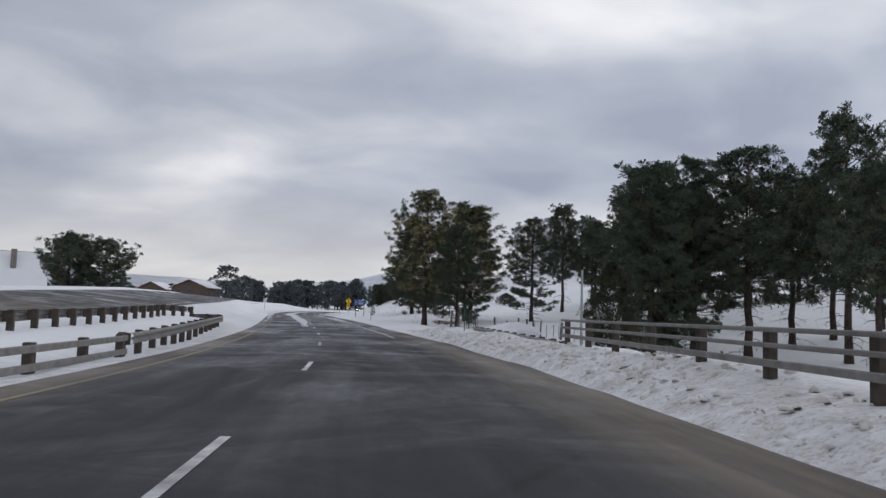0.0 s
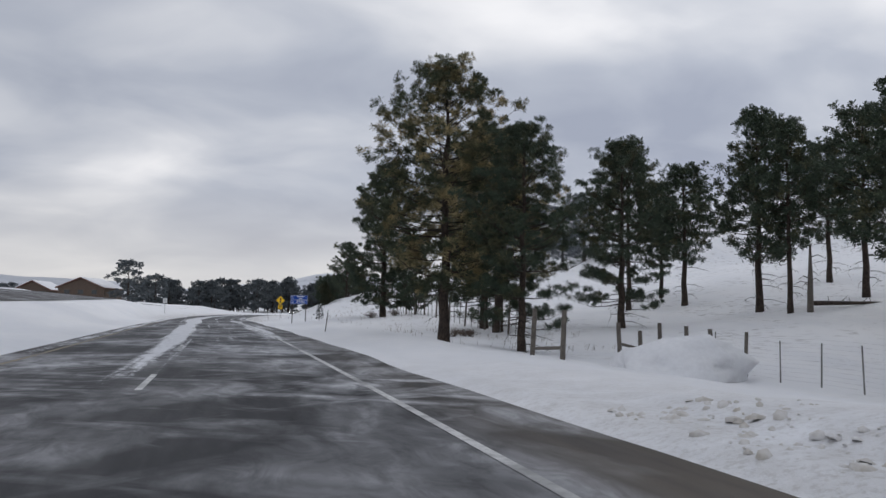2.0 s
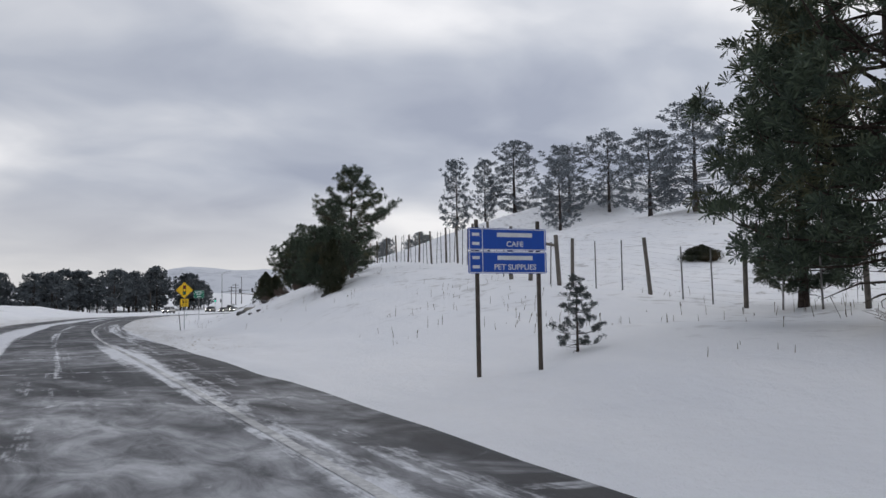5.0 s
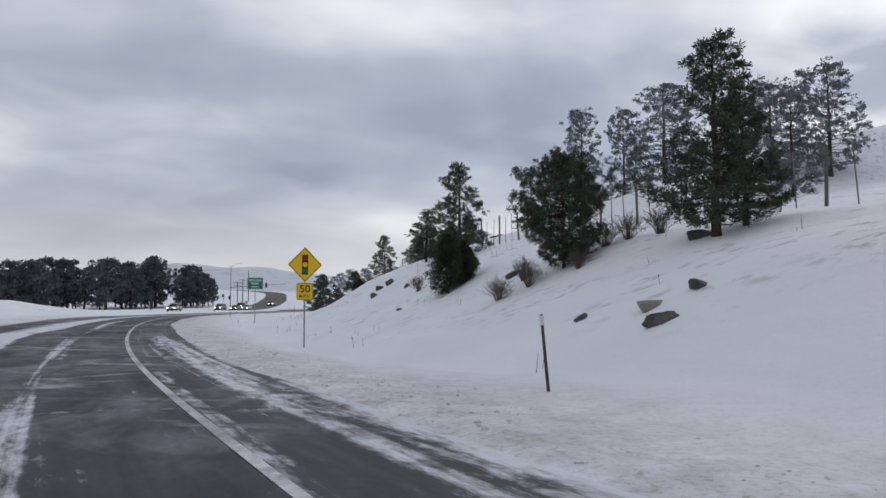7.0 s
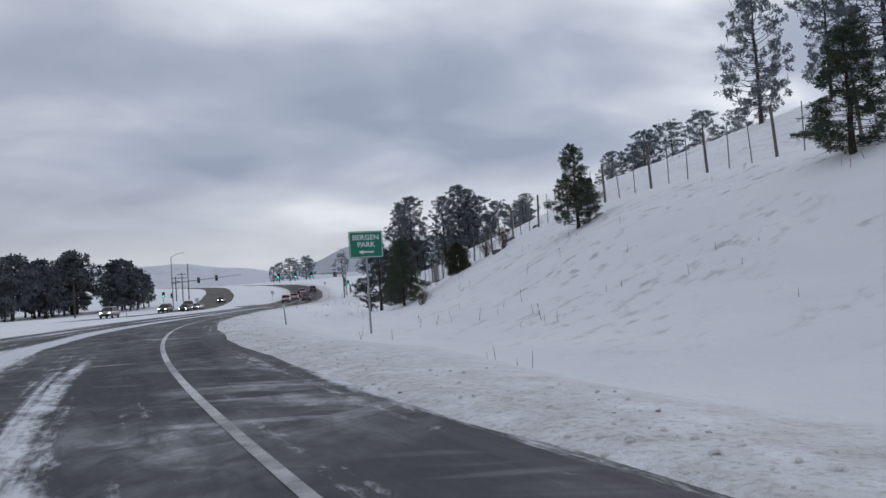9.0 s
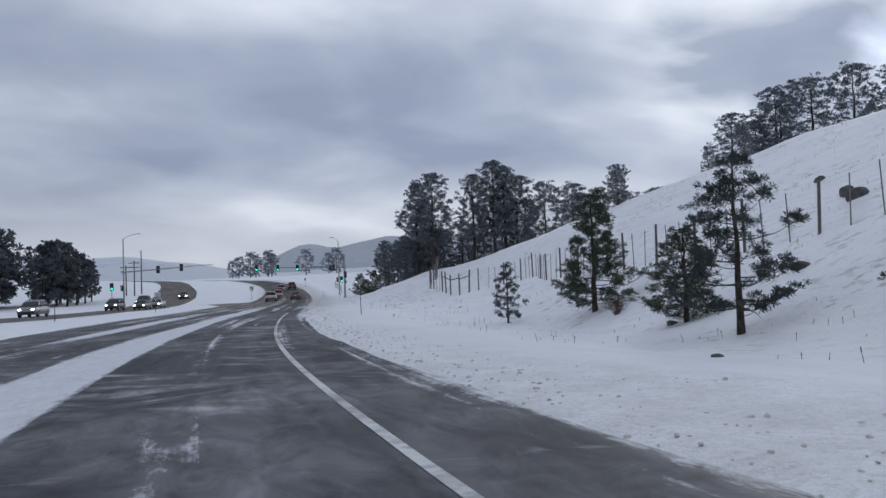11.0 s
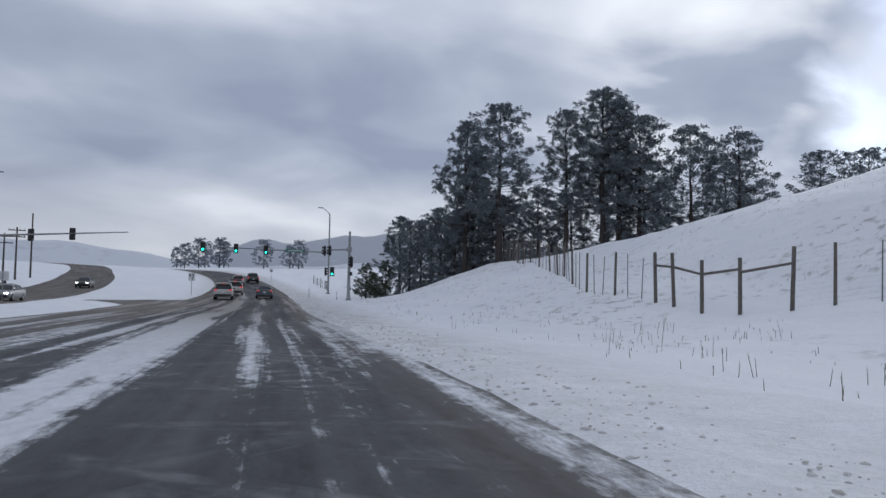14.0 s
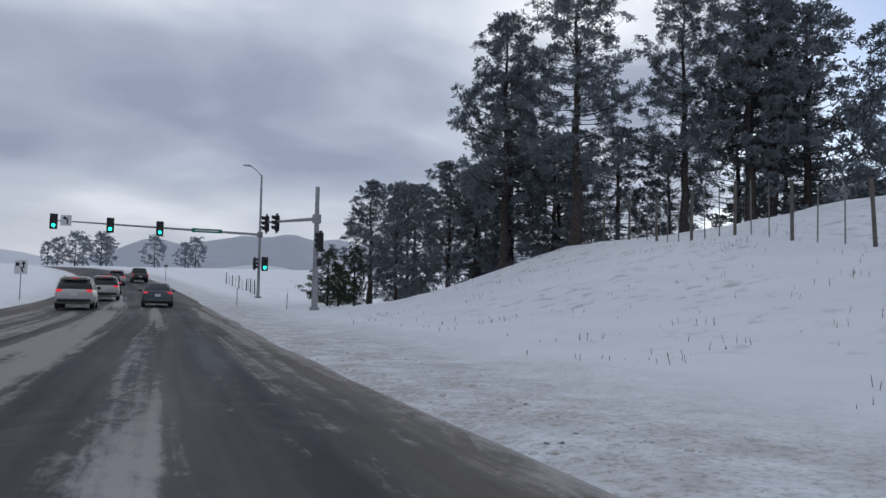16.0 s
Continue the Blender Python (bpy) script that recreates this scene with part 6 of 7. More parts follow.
    for sd in (-1, 1):
        bm = bmesh.new()
        box(bm, (0.20, 0.11, 0.15), (sd * (w + 0.09), 0.72 if kind != "truck" else 1.0, belt + 0.06), bevel=0.035)
        part("mirror", bm, BLACK_PLASTIC if lights == "rear" else paint, c)
        bm = bmesh.new()
        y0 = body[0][0]
        if kind == "suv":
            box(bm, (0.30, 0.14, 0.13), (sd * 0.74, y0 + 0.06, 1.00), Matrix.Rotation(radians(-8 * sd), 4, "Z"), 0.03)
        elif kind == "truck":
            box(bm, (0.14, 0.08, 0.40), (sd * 0.88, y0 + 0.04, 0.92), bevel=0.025)
        else:
            box(bm, (0.34, 0.14, 0.11), (sd * 0.66, y0 + 0.06, 0.86), Matrix.Rotation(radians(-8 * sd), 4, "Z"), 0.03)
        part("tail_lamp", bm, TAIL_LIT if lights == "rear" else TAIL_RED, c, "red tail lamp")
        bm = bmesh.new()
        y1 = body[-1][0]
        zz = {"suv": 0.80, "truck": 0.92, "sedan": 0.64}[kind]
        box(bm, (0.34, 0.12, 0.13), (sd * 0.62, y1 - 0.02, zz), Matrix.Rotation(radians(10 * sd), 4, "Z"), 0.03)
        part("headlamp", bm, HEAD_LIT if lights == "front" else GLASS, c, "headlamp")
    bm = bmesh.new()
    box(bm, (w * 1.72, 0.16, 0.16), (0, body[0][0] + 0.02, ground + 0.18), bevel=0.04)
    part("rear_bumper", bm, BLACK_PLASTIC if kind != "sedan" else paint, c)
    bm = bmesh.new()
    box(bm, (w * 1.6, 0.14, 0.22), (0, body[-1][0] - 0.05, ground + 0.2), bevel=0.05)
    part("front_bumper", bm, BLACK_PLASTIC, c)
    bm = bmesh.new()
    box(bm, (0.32, 0.02, 0.16), (0, body[0][0] - 0.025, {"suv": 0.80, "truck": 0.75, "sedan": 0.70}[kind]))
    part("number_plate", bm, SIGN_WHITE, c, "plain plate")
    if kind == "suv":
        bm = bmesh.new()
        box(bm, (1.18, 0.26, 0.05), (0, -2.16, roof - 0.055), Matrix.Rotation(radians(-6), 4, "X"), 0.02)
        part("spoiler", bm, paint, c)
        bm = bmesh.new()
        box(bm, (0.30, 0.03, 0.03), (0, -2.30, roof - 0.09), bevel=0.008)
        part("brake_lamp", bm, TAIL_LIT, c)
        for sd in (-1, 1):
            bm = bmesh.new()
            rod(bm, (sd * 0.60, -1.6, roof + 0.055), (sd * 0.60, 0.2, roof + 0.05), 0.018, None, 6)
            part("roof_rail", bm, BLACK_PLASTIC, c)
        bm = bmesh.new()
        box(bm, (0.55, 0.03, 0.02), (0, -2.30, 1.16), Matrix.Rotation(radians(12), 4, "Y"), 0.005)
        part("rear_wiper", bm, BLACK_PLASTIC, c)
    bm = bmesh.new()
    box(bm, (w * 1.5, 3.6, 0.16), (0, 0, ground + 0.06))
    part("underbody", bm, BLACK_PLASTIC, c)
    return c


def road_yaw(s):
    t = axis_at(s)[1]
    return -math.degrees(math.atan2(t[0], t[1]))


WHITE_PAINT = car_paint("dirty_white_car_paint", (0.60, 0.59, 0.56))
SLATE_PAINT = car_paint("dirty_slate_car_paint", (0.075, 0.095, 0.115), 0.3, 0.3)
DARK_PAINT = car_paint("dark_grey_car_paint", (0.035, 0.037, 0.042), 0.3, 0.2)
GREY_PAINT = car_paint("silver_grey_car_paint", (0.30, 0.31, 0.32), 0.3, 0.4)


def drive(s, r, label, paint, kind="suv", facing=1):
    p = on_road(s, r)
    if r < -14:
        p.z = axis_at(s)[0][2] + other_at(s)[1]
    return vehicle(p, road_yaw(s) + (180 if facing < 0 else 0), label, paint, kind, "rear" if facing > 0 else "front")


def drive_at(x, y, label, paint, kind="suv", facing=1):
    s, r = nearest_s(x, y)
    return drive(s, r, label, paint, kind, facing)


drive_at(36.2, 362.9, "dirty white sport utility car seen from behind with red lamps", WHITE_PAINT)
drive_at(42.0, 366.4, "dark slate sedan with road salt on its boot lid", SLATE_PAINT, "sedan")
drive_at(42.0, 376.5, "white crossover following in the outer lane", WHITE_PAINT)
drive_at(45.8, 387.5, "dark crossover in the outer lane", DARK_PAINT)
drive_at(53.9, 410.6, "far white car in the outer lane", WHITE_PAINT)
drive_at(60.6, 422.0, "far dark grey pickup truck in the inner lane", DARK_PAINT, "truck")
drive(312.0, -27.0, "silver car with snow spray in the opposite lanes", GREY_PAINT, "suv", -1)
drive(344.0, -26.6, "dark car with headlamps on in the opposite lanes", DARK_PAINT, "suv", -1)
drive(345.0, -23.0, "dark sedan with bright headlamps in the opposite lanes", DARK_PAINT, "sedan", -1)
drive(356.0, -23.0, "silver sedan in the opposite lanes", GREY_PAINT, "sedan", -1)
drive(366.0, -27.0, "dark pickup truck in the opposite lanes", DARK_PAINT, "truck", -1)
drive(398.0, -24.5, "far car with headlamps on in the opposite lanes", DARK_PAINT, "sedan", -1)


# ---- bank: rocks, shrubs, stalks ----
def rock(x, y, size, seed, label="dark broken rock half buried in the snowy bank", mat=None, name="rock"):
    """A broken block with flat faces, or, for a heap, a lumpy mound."""
    rnd = random.Random(seed)
    heap = name != "rock"
    bm = bmesh.new()
    bmesh.ops.create_icosphere(bm, subdivisions=4 if heap else 3, radius=1.0)
    cuts = [(Vector((rnd.gauss(0, 1), rnd.gauss(0, 1), rnd.gauss(0.2, 0.8))).normalized(), rnd.uniform(0.50, 0.85)) for _ in range(9)]
    for v in bm.verts:
        d = v.co.normalized()
        k = 1 + 0.30 * noise.noise(d * 1.3 + Vector((seed * 3.1, 0, 0))) + 0.12 * noise.noise(d * 3.1 + Vector((0, seed, 0)))
        if heap:
            k += 0.07 * noise.noise(d * 7.0) + 0.04 * noise.noise(d * 15.0)
        p = d * k
        if not heap:
            for way, far in cuts:
                over = p.dot(way) - far
                if over > 0:
                    p -= way * over * 0.92
            p += d * 0.05 * noise.noise(d * 9.0 + Vector((seed, 0, 0)))
        v.co = Vector((p.x * size[0], p.y * size[1], p.z * size[2]))
    me = bpy.data.meshes.new(name)
    bm.to_mesh(me); bm.free()
    me.materials.append(mat or ROCK)
    me.polygons.foreach_set("use_smooth", [heap] * len(me.polygons))
    ob = new(name, me)
    ob.matrix_world = pose(x, y, stage(x, y) + size[2] * 0.10, rnd.uniform(-12, 12), rnd.uniform(-12, 12), rnd.uniform(-35, 35))
    if heap:
        return tagged(ob, label, "snow heap")
    return tagged(ob, label, "rock", "rocks on the bank")


for i, (x, y, a, b, c) in enumerate(((5.2, 160.3, 0.50, 0.30, 0.22), (-0.5, 153.4, 0.36, 0.22, 0.13), (-2.1, 152.4, 0.38, 0.24, 0.17), (-1.9, 155.6, 0.22, 0.18, 0.16), (5.0, 178.3, 0.42, 0.35, 0.28), (3.4, 170.2, 0.34, 0.30, 0.30),
                                     (4.5, 191.4, 0.34, 0.30, 0.34), (4.0, 192.2, 0.34, 0.28, 0.30), (0.9, 140.5, 0.26, 0.20, 0.16), (-1.9, 145.0, 0.18, 0.12, 0.10), (-2.3, 145.6, 0.16, 0.10, 0.08), (2.8, 189.3, 0.40, 0.30, 0.26),
                                     (3.6, 185.0, 0.24, 0.2, 0.18), (0.4, 176.5, 0.16, 0.12, 0.10), (25.4, 243.6, 0.55, 0.4, 0.42), (24.0, 242.2, 0.60, 0.45, 0.45), (31.6, 249.2, 0.40, 0.3, 0.25), (12.6, 242.3, 0.26, 0.2, 0.2), (3.8, 232.5, 0.14, 0.10, 0.08),
                                     (30.6, 279.9, 0.30, 0.2, 0.14), (14.5, 228.0, 0.5, 0.35, 0.3), (15.6, 239.0, 0.4, 0.3, 0.3), (26.7, 285.5, 0.16, 0.12, 0.09), (22.8, 274.2, 0.14, 0.1, 0.09), (7.5, 190.0, 0.5, 0.4, 0.3))):
    rock(x, y, (a, b, c), i + 1)
rock(-1.5, 153.6, (0.42, 0.22, 0.2), 31, "tan lichen-covered rock half buried in the snow", ROCK_TAN)
rock(11.6, 67.0, (2.7, 2.0, 1.25), 41, "big ploughed snow heap beside the fence", SNOW_CLEAN, "snow_mound")


def juniper(x, y, h, w, seed, label="dark rust-green juniper bush on the snowy bank"):
    rng = np.random.default_rng(seed)
    rnd = random.Random(seed)
    g = thing("juniper_bush", (x, y, stage(x, y) - 0.1), label, "bush", "junipers")
    tv, tf = [], []
    for _ in range(9):
        a = rnd.uniform(0, 6.28)
        tube(tv, tf, [Vector((0, 0, -0.1)), Vector((math.cos(a) * w * 0.2, math.sin(a) * w * 0.2, h * 0.4)), Vector((math.cos(a) * w * 0.34, math.sin(a) * w * 0.34, h * rnd.uniform(0.6, 0.9)))], [0.05, 0.03, 0.01], 4)
    part("stem", raw_mesh("stem", tv, tf, BARK, True), None, g)["kind"] = "stuff"
    cs, ws = [], []
    for _ in range(1300):
        u = rnd.random() ** 0.8
        a = rnd.uniform(0, 6.28)
        lobe = 1 + 0.75 * noise.noise((math.cos(a) * 1.3 + seed, math.sin(a) * 1.3, u * 3.2)) + 0.3 * noise.noise((math.cos(a) * 4 + seed, math.sin(a) * 4, u * 8))
        rad = w * 0.5 * (math.sin(math.pi * min(0.24 + u * 0.80, 1)) ** 0.7 + 0.06) * lobe * rnd.uniform(0.5, 1.05)
        cs.append((math.cos(a) * rad, math.sin(a) * rad, h * u))
        ws.append((math.cos(a) * 0.35, math.sin(a) * 0.35, 0.9))
    part("foliage", tufts_mesh("foliage", cs, ws, 0.13 + 0.02 * h, 13, JUNIPER, rng, 0.050), None, g)["kind"] = "stuff"
    return g


juniper(2.2, 174.7, 2.7, 1.5, 1)
juniper(3.1, 175.0, 1.9, 1.1, 2)
juniper(1.3, 140.5, 2.75, 1.05, 3)
juniper(12.4, 229.8, 2.1, 1.5, 4)
juniper(20.5, 226.0, 2.0, 1.9, 6)
juniper(21.5, 128.0, 1.7, 2.7, 7, "low rounded grey-brown bush behind the fence")
juniper(18.0, 132.6, 0.8, 1.6, 10, "low rounded grey-brown bush behind the fence")
juniper(9.6, 31.5, 3.6, 2.2, 8, "thin yellow-green bush behind the bridge railing")
juniper(9.5, 193.0, 2.2, 1.8, 9)


def shrub(x, y, h, w, seed, label="leafless brown shrub standing out of the snow"):
    rnd = random.Random(seed)
    g = thing("bare_shrub", (x, y, stage(x, y) - 0.05), label, "shrub", "bare shrubs")
    tv, tf = [], []
    for _ in range(70):
        a, lean = rnd.uniform(0, 6.28), rnd.uniform(0.1, 1.0)
        out = Vector((math.cos(a), math.sin(a), 0)) * w * 0.5 * lean
        tip = out + Vector((rnd.gauss(0, 0.06), rnd.gauss(0, 0.06), h * rnd.uniform(0.55, 1.05) * (1.1 - 0.4 * lean)))
        mid = out * 0.4 + Vector((0, 0, tip.z * 0.5))
        tube(tv, tf, [Vector((out.x * 0.12, out.y * 0.12, -0.05)), mid, tip], [0.010, 0.006, 0.002], 3)
        for _ in range(5):
            p = mid.lerp(tip, rnd.random())
            tube(tv, tf, [p, p + Vector((rnd.gauss(0, 0.16), rnd.gauss(0, 0.16), rnd.uniform(0.05, 0.28))) * h], [0.006, 0.002], 3)
    part("twig", raw_mesh("twig", tv, tf, TWIG), None, g)["kind"] = "stuff"
    return g


for i, (x, y, h, w) in enumerate(((1.2, 166.8, 0.95, 1.3), (2.3, 166.5, 0.95, 1.3), (4.3, 167.6, 1.0, 1.9), (5.3, 166.0, 0.9, 2.2), (6.1, 165.7, 1.0, 2.0), (6.7, 164.5, 1.05, 1.6), (3.3, 164.6, 0.7, 1.0), (2.9, 168.2, 0.9, 1.2), (6.6, 223.3, 1.1, 1.3), (15.0, 227.8, 1.5, 1.9), (13.4, 230.8, 1.5, 1.4),
                                  (14.5, 229.4, 1.3, 1.6), (7.2, 86.4, 0.55, 1.9), (8.1, 88.2, 0.5, 1.6), (4.4, 109.4, 0.6, 1.8), (6.5, 110.2, 0.6, 1.6), (17.0, 222.0, 1.3, 2.4), (2.6, 180.0, 0.9, 1.4), (9.0, 90.3, 0.5, 1.5), (16.0, 249.0, 0.9, 1.2))):
    shrub(x, y, h, w, 100 + i)


def stalks(name, seed, count, s0, s1, r0, r1, h0, h1, label, clump=3):
    """Dry weeds that nobody could count, in loose clumps."""
    rnd = random.Random(seed)
    tv, tf = [], []
    while count > 0:
        s, r = rnd.uniform(s0, s1), rnd.uniform(r0, r1)
        for _ in range(rnd.randint(1, clump * 2)):
            q = on_road(s + rnd.gauss(0, 0.5), r + rnd.gauss(0, 0.5))
            q.z = stage(q.x, q.y) - 0.03
            h = rnd.uniform(h0, h1)
            tip = q + Vector((rnd.gauss(0, 0.12) * h, rnd.gauss(0, 0.12) * h, h))
            tube(tv, tf, [q, q.lerp(tip, 0.6), tip], [0.008, 0.006, 0.003], 3)
            if rnd.random() < 0.22:
                tube(tv, tf, [q.lerp(tip, 0.80), tip + Vector((0, 0, 0.02))], [0.014, 0.009], 4)
            count -= 1
    ob = new(name, raw_mesh(name, tv, tf, STRAW))
    return tagged(ob, label, "dry weeds", kind="stuff")


stalks("dry_weeds", 1, 520, 75, 130, 6.5, 18, 0.08, 0.36, "dry brown weeds poking through the snow")
stalks("dry_weeds", 2, 160, 130, 235, 6, 22, 0.1, 0.45, "sparse dry weeds on the snowy bank", 2)
stalks("dry_weeds", 3, 90, 262, 326, 6, 17, 0.15, 0.6, "tall dry weed stalks in the snow below the fence", 4)
stalks("dry_weeds", 4, 1500, 235, 345, 7, 46, 0.05, 0.24, "low dry grass on the snowy hillside", 3)
stalks("dry_weeds", 5, 700, 318, 366, 5.5, 24, 0.04, 0.20, "low tufts of dry grass on the rise below the fence", 5)


def log(x, y, length, yaw, label):
    g = thing("fallen_log", (x, y, stage(x, y) + 0.12), label, "log", "", yaw)
    bm = bmesh.new()
    rod(bm, (-length / 2, 0, 0), (length / 2, 0, 0.15), 0.16, 0.08, 9)
    part("log_trunk", bm, BARK, g)
    for k in range(5):
        bm = bmesh.new()
        xx = -length * 0.3 + k * length * 0.15
        rod(bm, (xx, 0, 0.05), (xx + 0.25, (-1) ** k * 0.35, 0.5), 0.03, 0.01, 6)
        part("branch_stub", bm, BARK, g)
    return g


log(33.0, 87.0, 6.0, 12, "fallen dead trunk lying on the snow")


def dead_stump(x, y, h):
    g = thing("dead_trunk", (x, y, stage(x, y) - 0.1), "broken dead grey tree trunk standing in the snow", "dead tree")
    tv, tf = [], []
    tube(tv, tf, [Vector((0, 0, 0)), Vector((0.06, 0, h * 0.5)), Vector((0.12, 0.05, h))], [0.2, 0.16, 0.06], 9)
    part("trunk", raw_mesh("trunk", tv, tf, TIMBER, True), None, g)
    tv, tf = [], []
    rnd = random.Random(4)
    for k in range(7):
        a = rnd.uniform(0, 6.28)
        z = h * rnd.uniform(0.35, 0.95)
        tube(tv, tf, [Vector((0.06, 0, z)), Vector((math.cos(a) * 0.5, math.sin(a) * 0.5, z + 0.15)), Vector((math.cos(a) * 0.95, math.sin(a) * 0.95, z - 0.1))], [0.04, 0.025, 0.008], 4)
    part("dead_branch", raw_mesh("dead_branch", tv, tf, TIMBER), None, g)["kind"] = "stuff"
    return g


dead_stump(29.4, 85.9, 4.2)


# ---- loose snow ----
def clods(seed, count, s0, s1, r0, r1, small, large, mat, label):
    """Broken crusts and lumps that the plough has thrown beside the lanes."""
    rnd = random.Random(seed)
    verts, faces = [], []
    ball = [Vector(v) for v in ((0, 0, 1), (0.9, 0, 0.25), (0.28, 0.86, 0.25), (-0.73, 0.53, 0.25), (-0.73, -0.53, 0.25), (0.28, -0.86, 0.25), (0.75, 0.5, -0.5), (-0.3, 0.85, -0.5), (-0.9, 0, -0.5), (-0.3, -0.85, -0.5), (0.75, -0.5, -0.5))]
    skin = [(0, k, k % 5 + 1) for k in range(1, 6)] + [(k, k + 5, k % 5 + 1) for k in range(1, 6)] + [(k % 5 + 1, k + 5, k % 5 + 6) for k in range(1, 6)]
    for _ in range(count):
        s, r = rnd.uniform(s0, s1), r0 + (r1 - r0) * rnd.betavariate(1.6, 2.6)
        q = on_road(s, r)
        size = small + (large - small) * rnd.random() ** 3
        turn = Matrix.Rotation(rnd.uniform(0, 6.28), 3, "Z") @ Matrix.Rotation(rnd.gauss(0, 0.4), 3, "X")
        wide = Vector((size * rnd.uniform(0.7, 1.5), size * rnd.uniform(0.7, 1.2), size * rnd.uniform(0.4, 0.8)))
        q.z = height_at(s, r) + wide.z * 0.05
        n = len(verts)
        for v in ball:
            w = v * rnd.uniform(0.75, 1.2)
            verts.append(q + turn @ Vector((w.x * wide.x, w.y * wide.y, w.z * wide.z)))
        faces += [tuple(n + k for k in f) for f in skin]
    return tagged(new("snow_clods", raw_mesh("snow_clods", verts, faces, mat, True)), label, "snow lumps", kind="stuff")


clods(1, 2300, -6, 50, 1.9, 4.4, 0.02, 0.11, SNOW_GRIT, "sand-stained lumps of ploughed snow along the railing")
clods(2, 2200, 125, 235, 1.5, 4.4, 0.012, 0.045, SNOW_GRIT, "gritty crumbs of ploughed snow along the shoulder")
clods(3, 3800, 235, 372, 1.0, 4.0, 0.012, 0.05, SNOW_GRIT, "gritty crumbs of ploughed snow beside the lanes")




# ---- poles, houses and hills across the road ----
def utility_pole(x, y, h, label, cross=True):
    g = thing("utility_pole", (x, y, stage(x, y)), label, "utility pole", "utility poles")
    bm = bmesh.new()
    rod(bm, (0, 0, -0.3), (0, 0, h), 0.16, 0.11, 9)
    part("pole", bm, DARK_TIMBER, g)
    if cross:
        for zz in (h - 0.5, h - 1.5):
            bm = bmesh.new()
            box(bm, (2.4, 0.12, 0.14), (0, 0, zz), bevel=0.01)
            part("crossarm", bm, DARK_TIMBER, g)
            for dx in (-1.05, -0.4, 0.4, 1.05):
                bm = bmesh.new()
                rod(bm, (dx, 0, zz + 0.06), (dx, 0, zz + 0.26), 0.045, 0.03, 7)
                part("insulator", bm, LENS_OFF, g)
    return g


utility_pole(21.0, 416.0, 8.0, "timber utility pole with two crossarms in the blowing snow")
utility_pole(19.5, 418.0, 7.0, "timber utility pole with two crossarms in the blowing snow")
utility_pole(24.0, 425.0, 10.5, "thin far timber pole", False)
utility_pole(-9.0, 330.0, 5.5, "short timber pole beside the opposite lanes", False)


def thin_post(x, y, h, label):
    g = thing("marker_pole", (x, y, stage(x, y)), label, "pole")
    bm = bmesh.new()
    rod(bm, (0, 0, -0.3), (0, 0, h), 0.045, 0.04, 8)
    part("pole", bm, STEEL, g)
    bm = bmesh.new()
    rod(bm, (0, 0, h), (0, 0, h + 0.03), 0.05, 0.05, 8)
    part("cap", bm, STEEL, g)
    return g


thin_post(7.05, 26.6, 2.5, "thin grey steel pole behind the bridge railing")


def house(x, y, yaw, w, d, wall, ridge, label, steep=False):
    g = thing("house", (x, y, stage(x, y)), label, "house", "houses across the road", yaw)
    z0 = -1.0
    bm = bmesh.new()
    if not steep:
        box(bm, (w, d, wall - z0), (0, 0, (wall + z0) / 2), bevel=0.03)
    sheet(bm, [(-w / 2, wall - 0.02), (w / 2, wall - 0.02), (0, ridge - 0.25)], d, Matrix.Identity(4))
    part("wall", bm, HOUSE_WALL, g, "brown siding")
    for sd in (-1, 1):
        bm = bmesh.new()
        run = Vector((w / 2 + 0.6, 0, -(ridge - wall) * (1 + 0.6 / (w / 2))))
        ang = math.atan2(ridge - wall, w / 2)
        ln = math.hypot(w / 2 + 0.6, (ridge - wall) * (1 + 1.2 / w))
        box(bm, (ln, d + 1.2, 0.22), (sd * math.cos(ang) * ln / 2, 0, ridge - math.sin(ang) * ln / 2 + 0.05), Matrix.Rotation(sd * ang, 4, "Y"), 0.03)
        rf = part("roof", bm, ROOF_RED, g, "red-brown roof")
        bm = bmesh.new()
        box(bm, (ln * 0.96, d + 1.0, 0.16), (sd * (math.cos(ang) * ln / 2 + math.sin(ang) * 0.18), 0, ridge - math.sin(ang) * ln / 2 + 0.05 + math.cos(ang) * 0.18), Matrix.Rotation(sd * ang, 4, "Y"), 0.05)
        part("roof_snow", bm, SNOW_CLEAN, rf, "snow on the roof")
    for k in range(3 if not steep else 2):
        zz = (wall * 0.55 if not steep else 2.0 + k * 2.4)
        dx = (-w * 0.3 + k * w * 0.3) if not steep else 0
        wn = new("window"); wn.parent = g; wn.empty_display_size = 0.1
        bm = bmesh.new()
        box(bm, (1.5, 0.12, 1.2), (dx, -d / 2 - 0.02, zz), bevel=0.02)
        part("frame", bm, TIMBER, wn)
        bm = bmesh.new()
        box(bm, (1.3, 0.05, 1.0), (dx, -d / 2 - 0.075, zz))
        part("pane", bm, HOUSE_WINDOW, wn)
    bm = bmesh.new()
    box(bm, (1.1, 1.1, ridge - wall + 0.6), (-w * 0.2, d * 0.1, (ridge + wall) / 2 + 0.1), bevel=0.04)
    part("chimney", bm, HOUSE_STONE, g, "broad stone chimney")
    return g


house(-56.0, 262.0, -14, 12.0, 10.0, 2.6, 5.0, "low brown house with snow on its red roof")
house(-70.0, 268.0, -8, 9.0, 9.0, 2.0, 4.2, "small brown house with a wide stone chimney")
house(-74.5, 176.0, 112, 11.0, 10.0, 0.6, 9.0, "steep-roofed white and brown chalet", True)


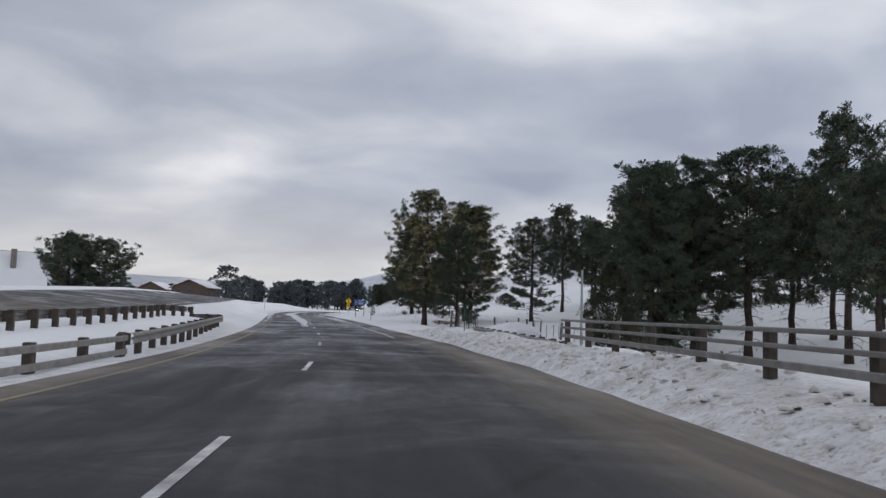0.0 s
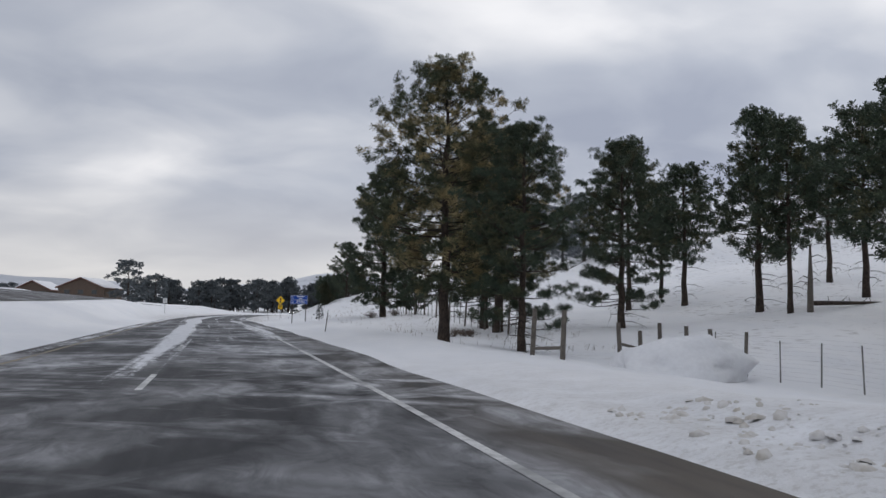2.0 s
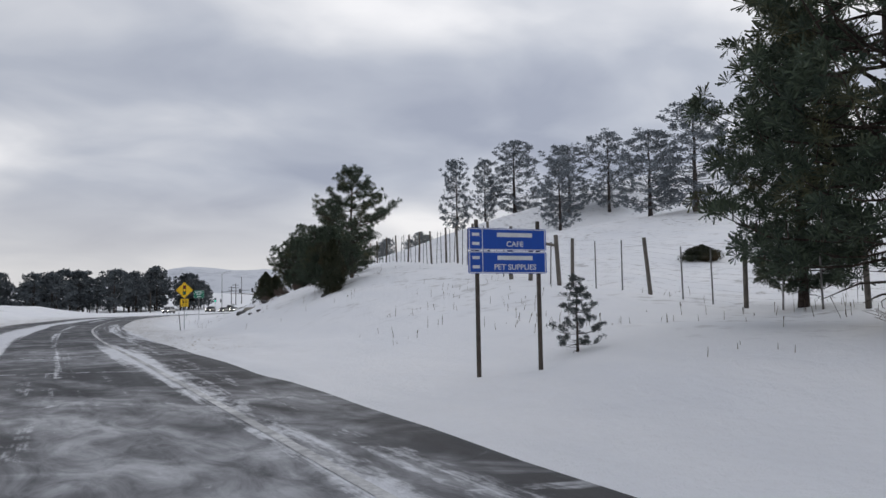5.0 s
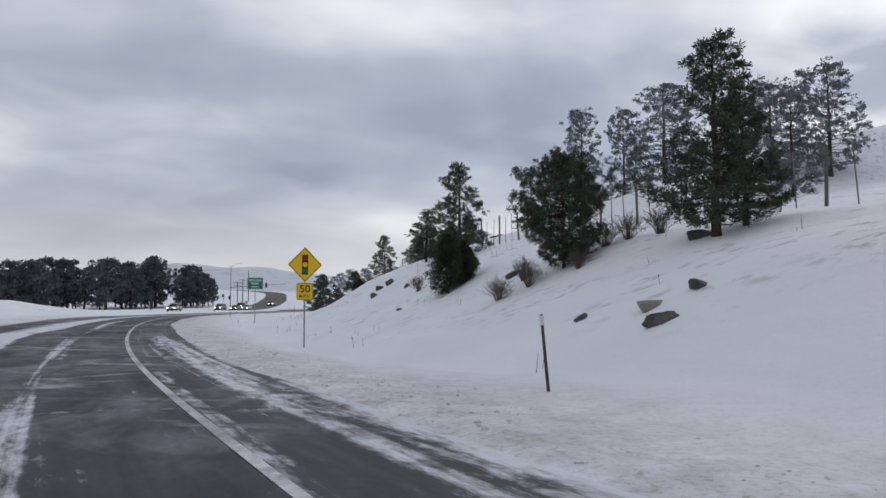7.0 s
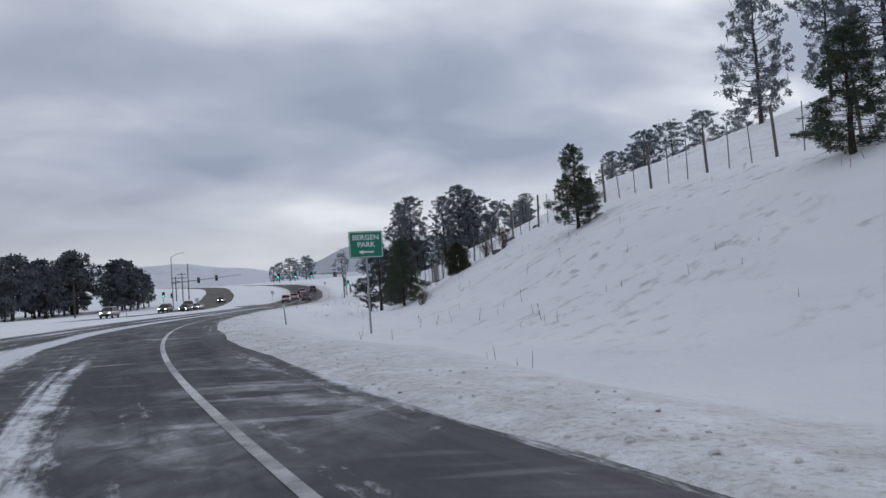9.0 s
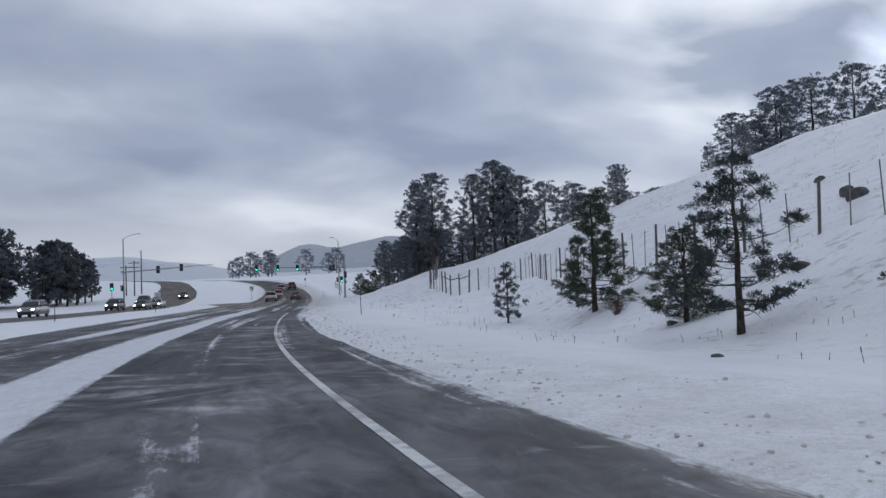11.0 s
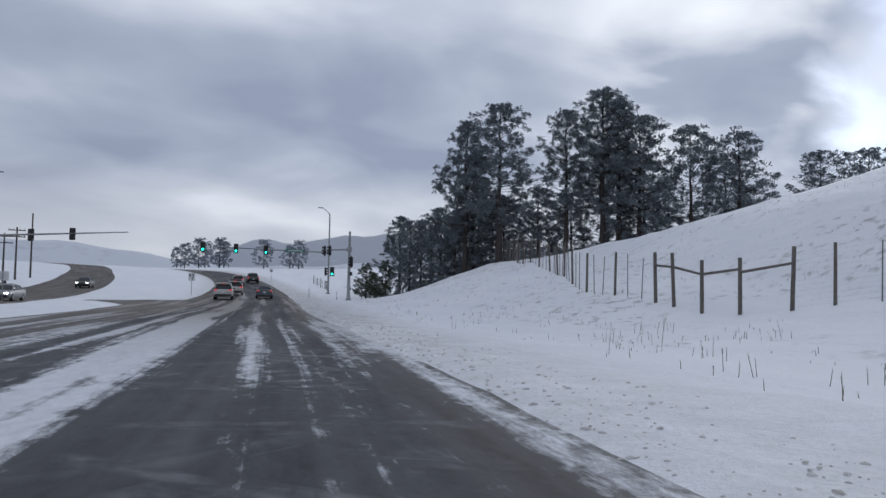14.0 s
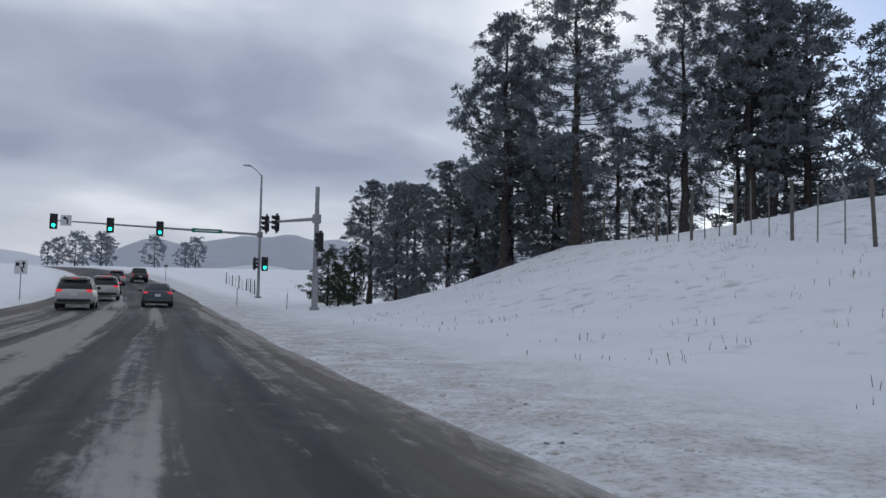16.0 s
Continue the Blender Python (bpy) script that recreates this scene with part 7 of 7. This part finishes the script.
def hill(name, x, y, length, depth, height, yaw, seed, mat, label):
    """A long far ridge."""
    nx, ny = 60, 14
    verts, faces = [], []
    for i in range(nx + 1):
        u = i / nx * 2 - 1
        for j in range(ny + 1):
            v = j / ny * 2 - 1
            env = max(0, 1 - abs(u) ** 2.4) * max(0, 1 - v * v)
            h = height * env * (0.78 + 0.38 * noise.noise((u * 2.1 + seed, v * 0.8, seed)) + 0.10 * noise.noise((u * 9, v * 3, seed)))
            verts.append((u * length / 2, v * depth / 2, h - 6))
    for i in range(nx):
        for j in range(ny):
            a = i * (ny + 1) + j
            faces.append((a, a + ny + 1, a + ny + 2, a + 1))
    ob = new(name, raw_mesh(name, verts, faces, mat, True))
    ob.matrix_world = pose(x, y, 0, 0, 0, yaw)
    return tagged(ob, label, "hill", kind="structure")


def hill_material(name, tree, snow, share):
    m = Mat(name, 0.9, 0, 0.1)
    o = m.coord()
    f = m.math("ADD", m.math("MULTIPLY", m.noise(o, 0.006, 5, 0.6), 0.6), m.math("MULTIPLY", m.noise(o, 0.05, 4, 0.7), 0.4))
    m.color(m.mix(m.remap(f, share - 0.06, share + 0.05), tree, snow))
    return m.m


# far hills: woods and snow both painted pale blue-grey for haze
FAR_WOOD = hill_material("hazed_wooded_hill", (0.50, 0.52, 0.56), (0.62, 0.64, 0.68), 0.60)
FAR_SNOW = hill_material("hazed_snowy_hill", (0.52, 0.54, 0.58), (0.68, 0.70, 0.74), 0.42)
# the nearer ridge is lifted less, its fog also painted into the greys
RIDGE_WOOD = hill_material("hazed_wooded_ridge", (0.13, 0.145, 0.16), (0.30, 0.32, 0.35), 0.62)
hill("hill_far", 215, 380, 240, 90, 46, 14, 21, RIDGE_WOOD, "dark wooded ridge dusted with snow behind the hillside")
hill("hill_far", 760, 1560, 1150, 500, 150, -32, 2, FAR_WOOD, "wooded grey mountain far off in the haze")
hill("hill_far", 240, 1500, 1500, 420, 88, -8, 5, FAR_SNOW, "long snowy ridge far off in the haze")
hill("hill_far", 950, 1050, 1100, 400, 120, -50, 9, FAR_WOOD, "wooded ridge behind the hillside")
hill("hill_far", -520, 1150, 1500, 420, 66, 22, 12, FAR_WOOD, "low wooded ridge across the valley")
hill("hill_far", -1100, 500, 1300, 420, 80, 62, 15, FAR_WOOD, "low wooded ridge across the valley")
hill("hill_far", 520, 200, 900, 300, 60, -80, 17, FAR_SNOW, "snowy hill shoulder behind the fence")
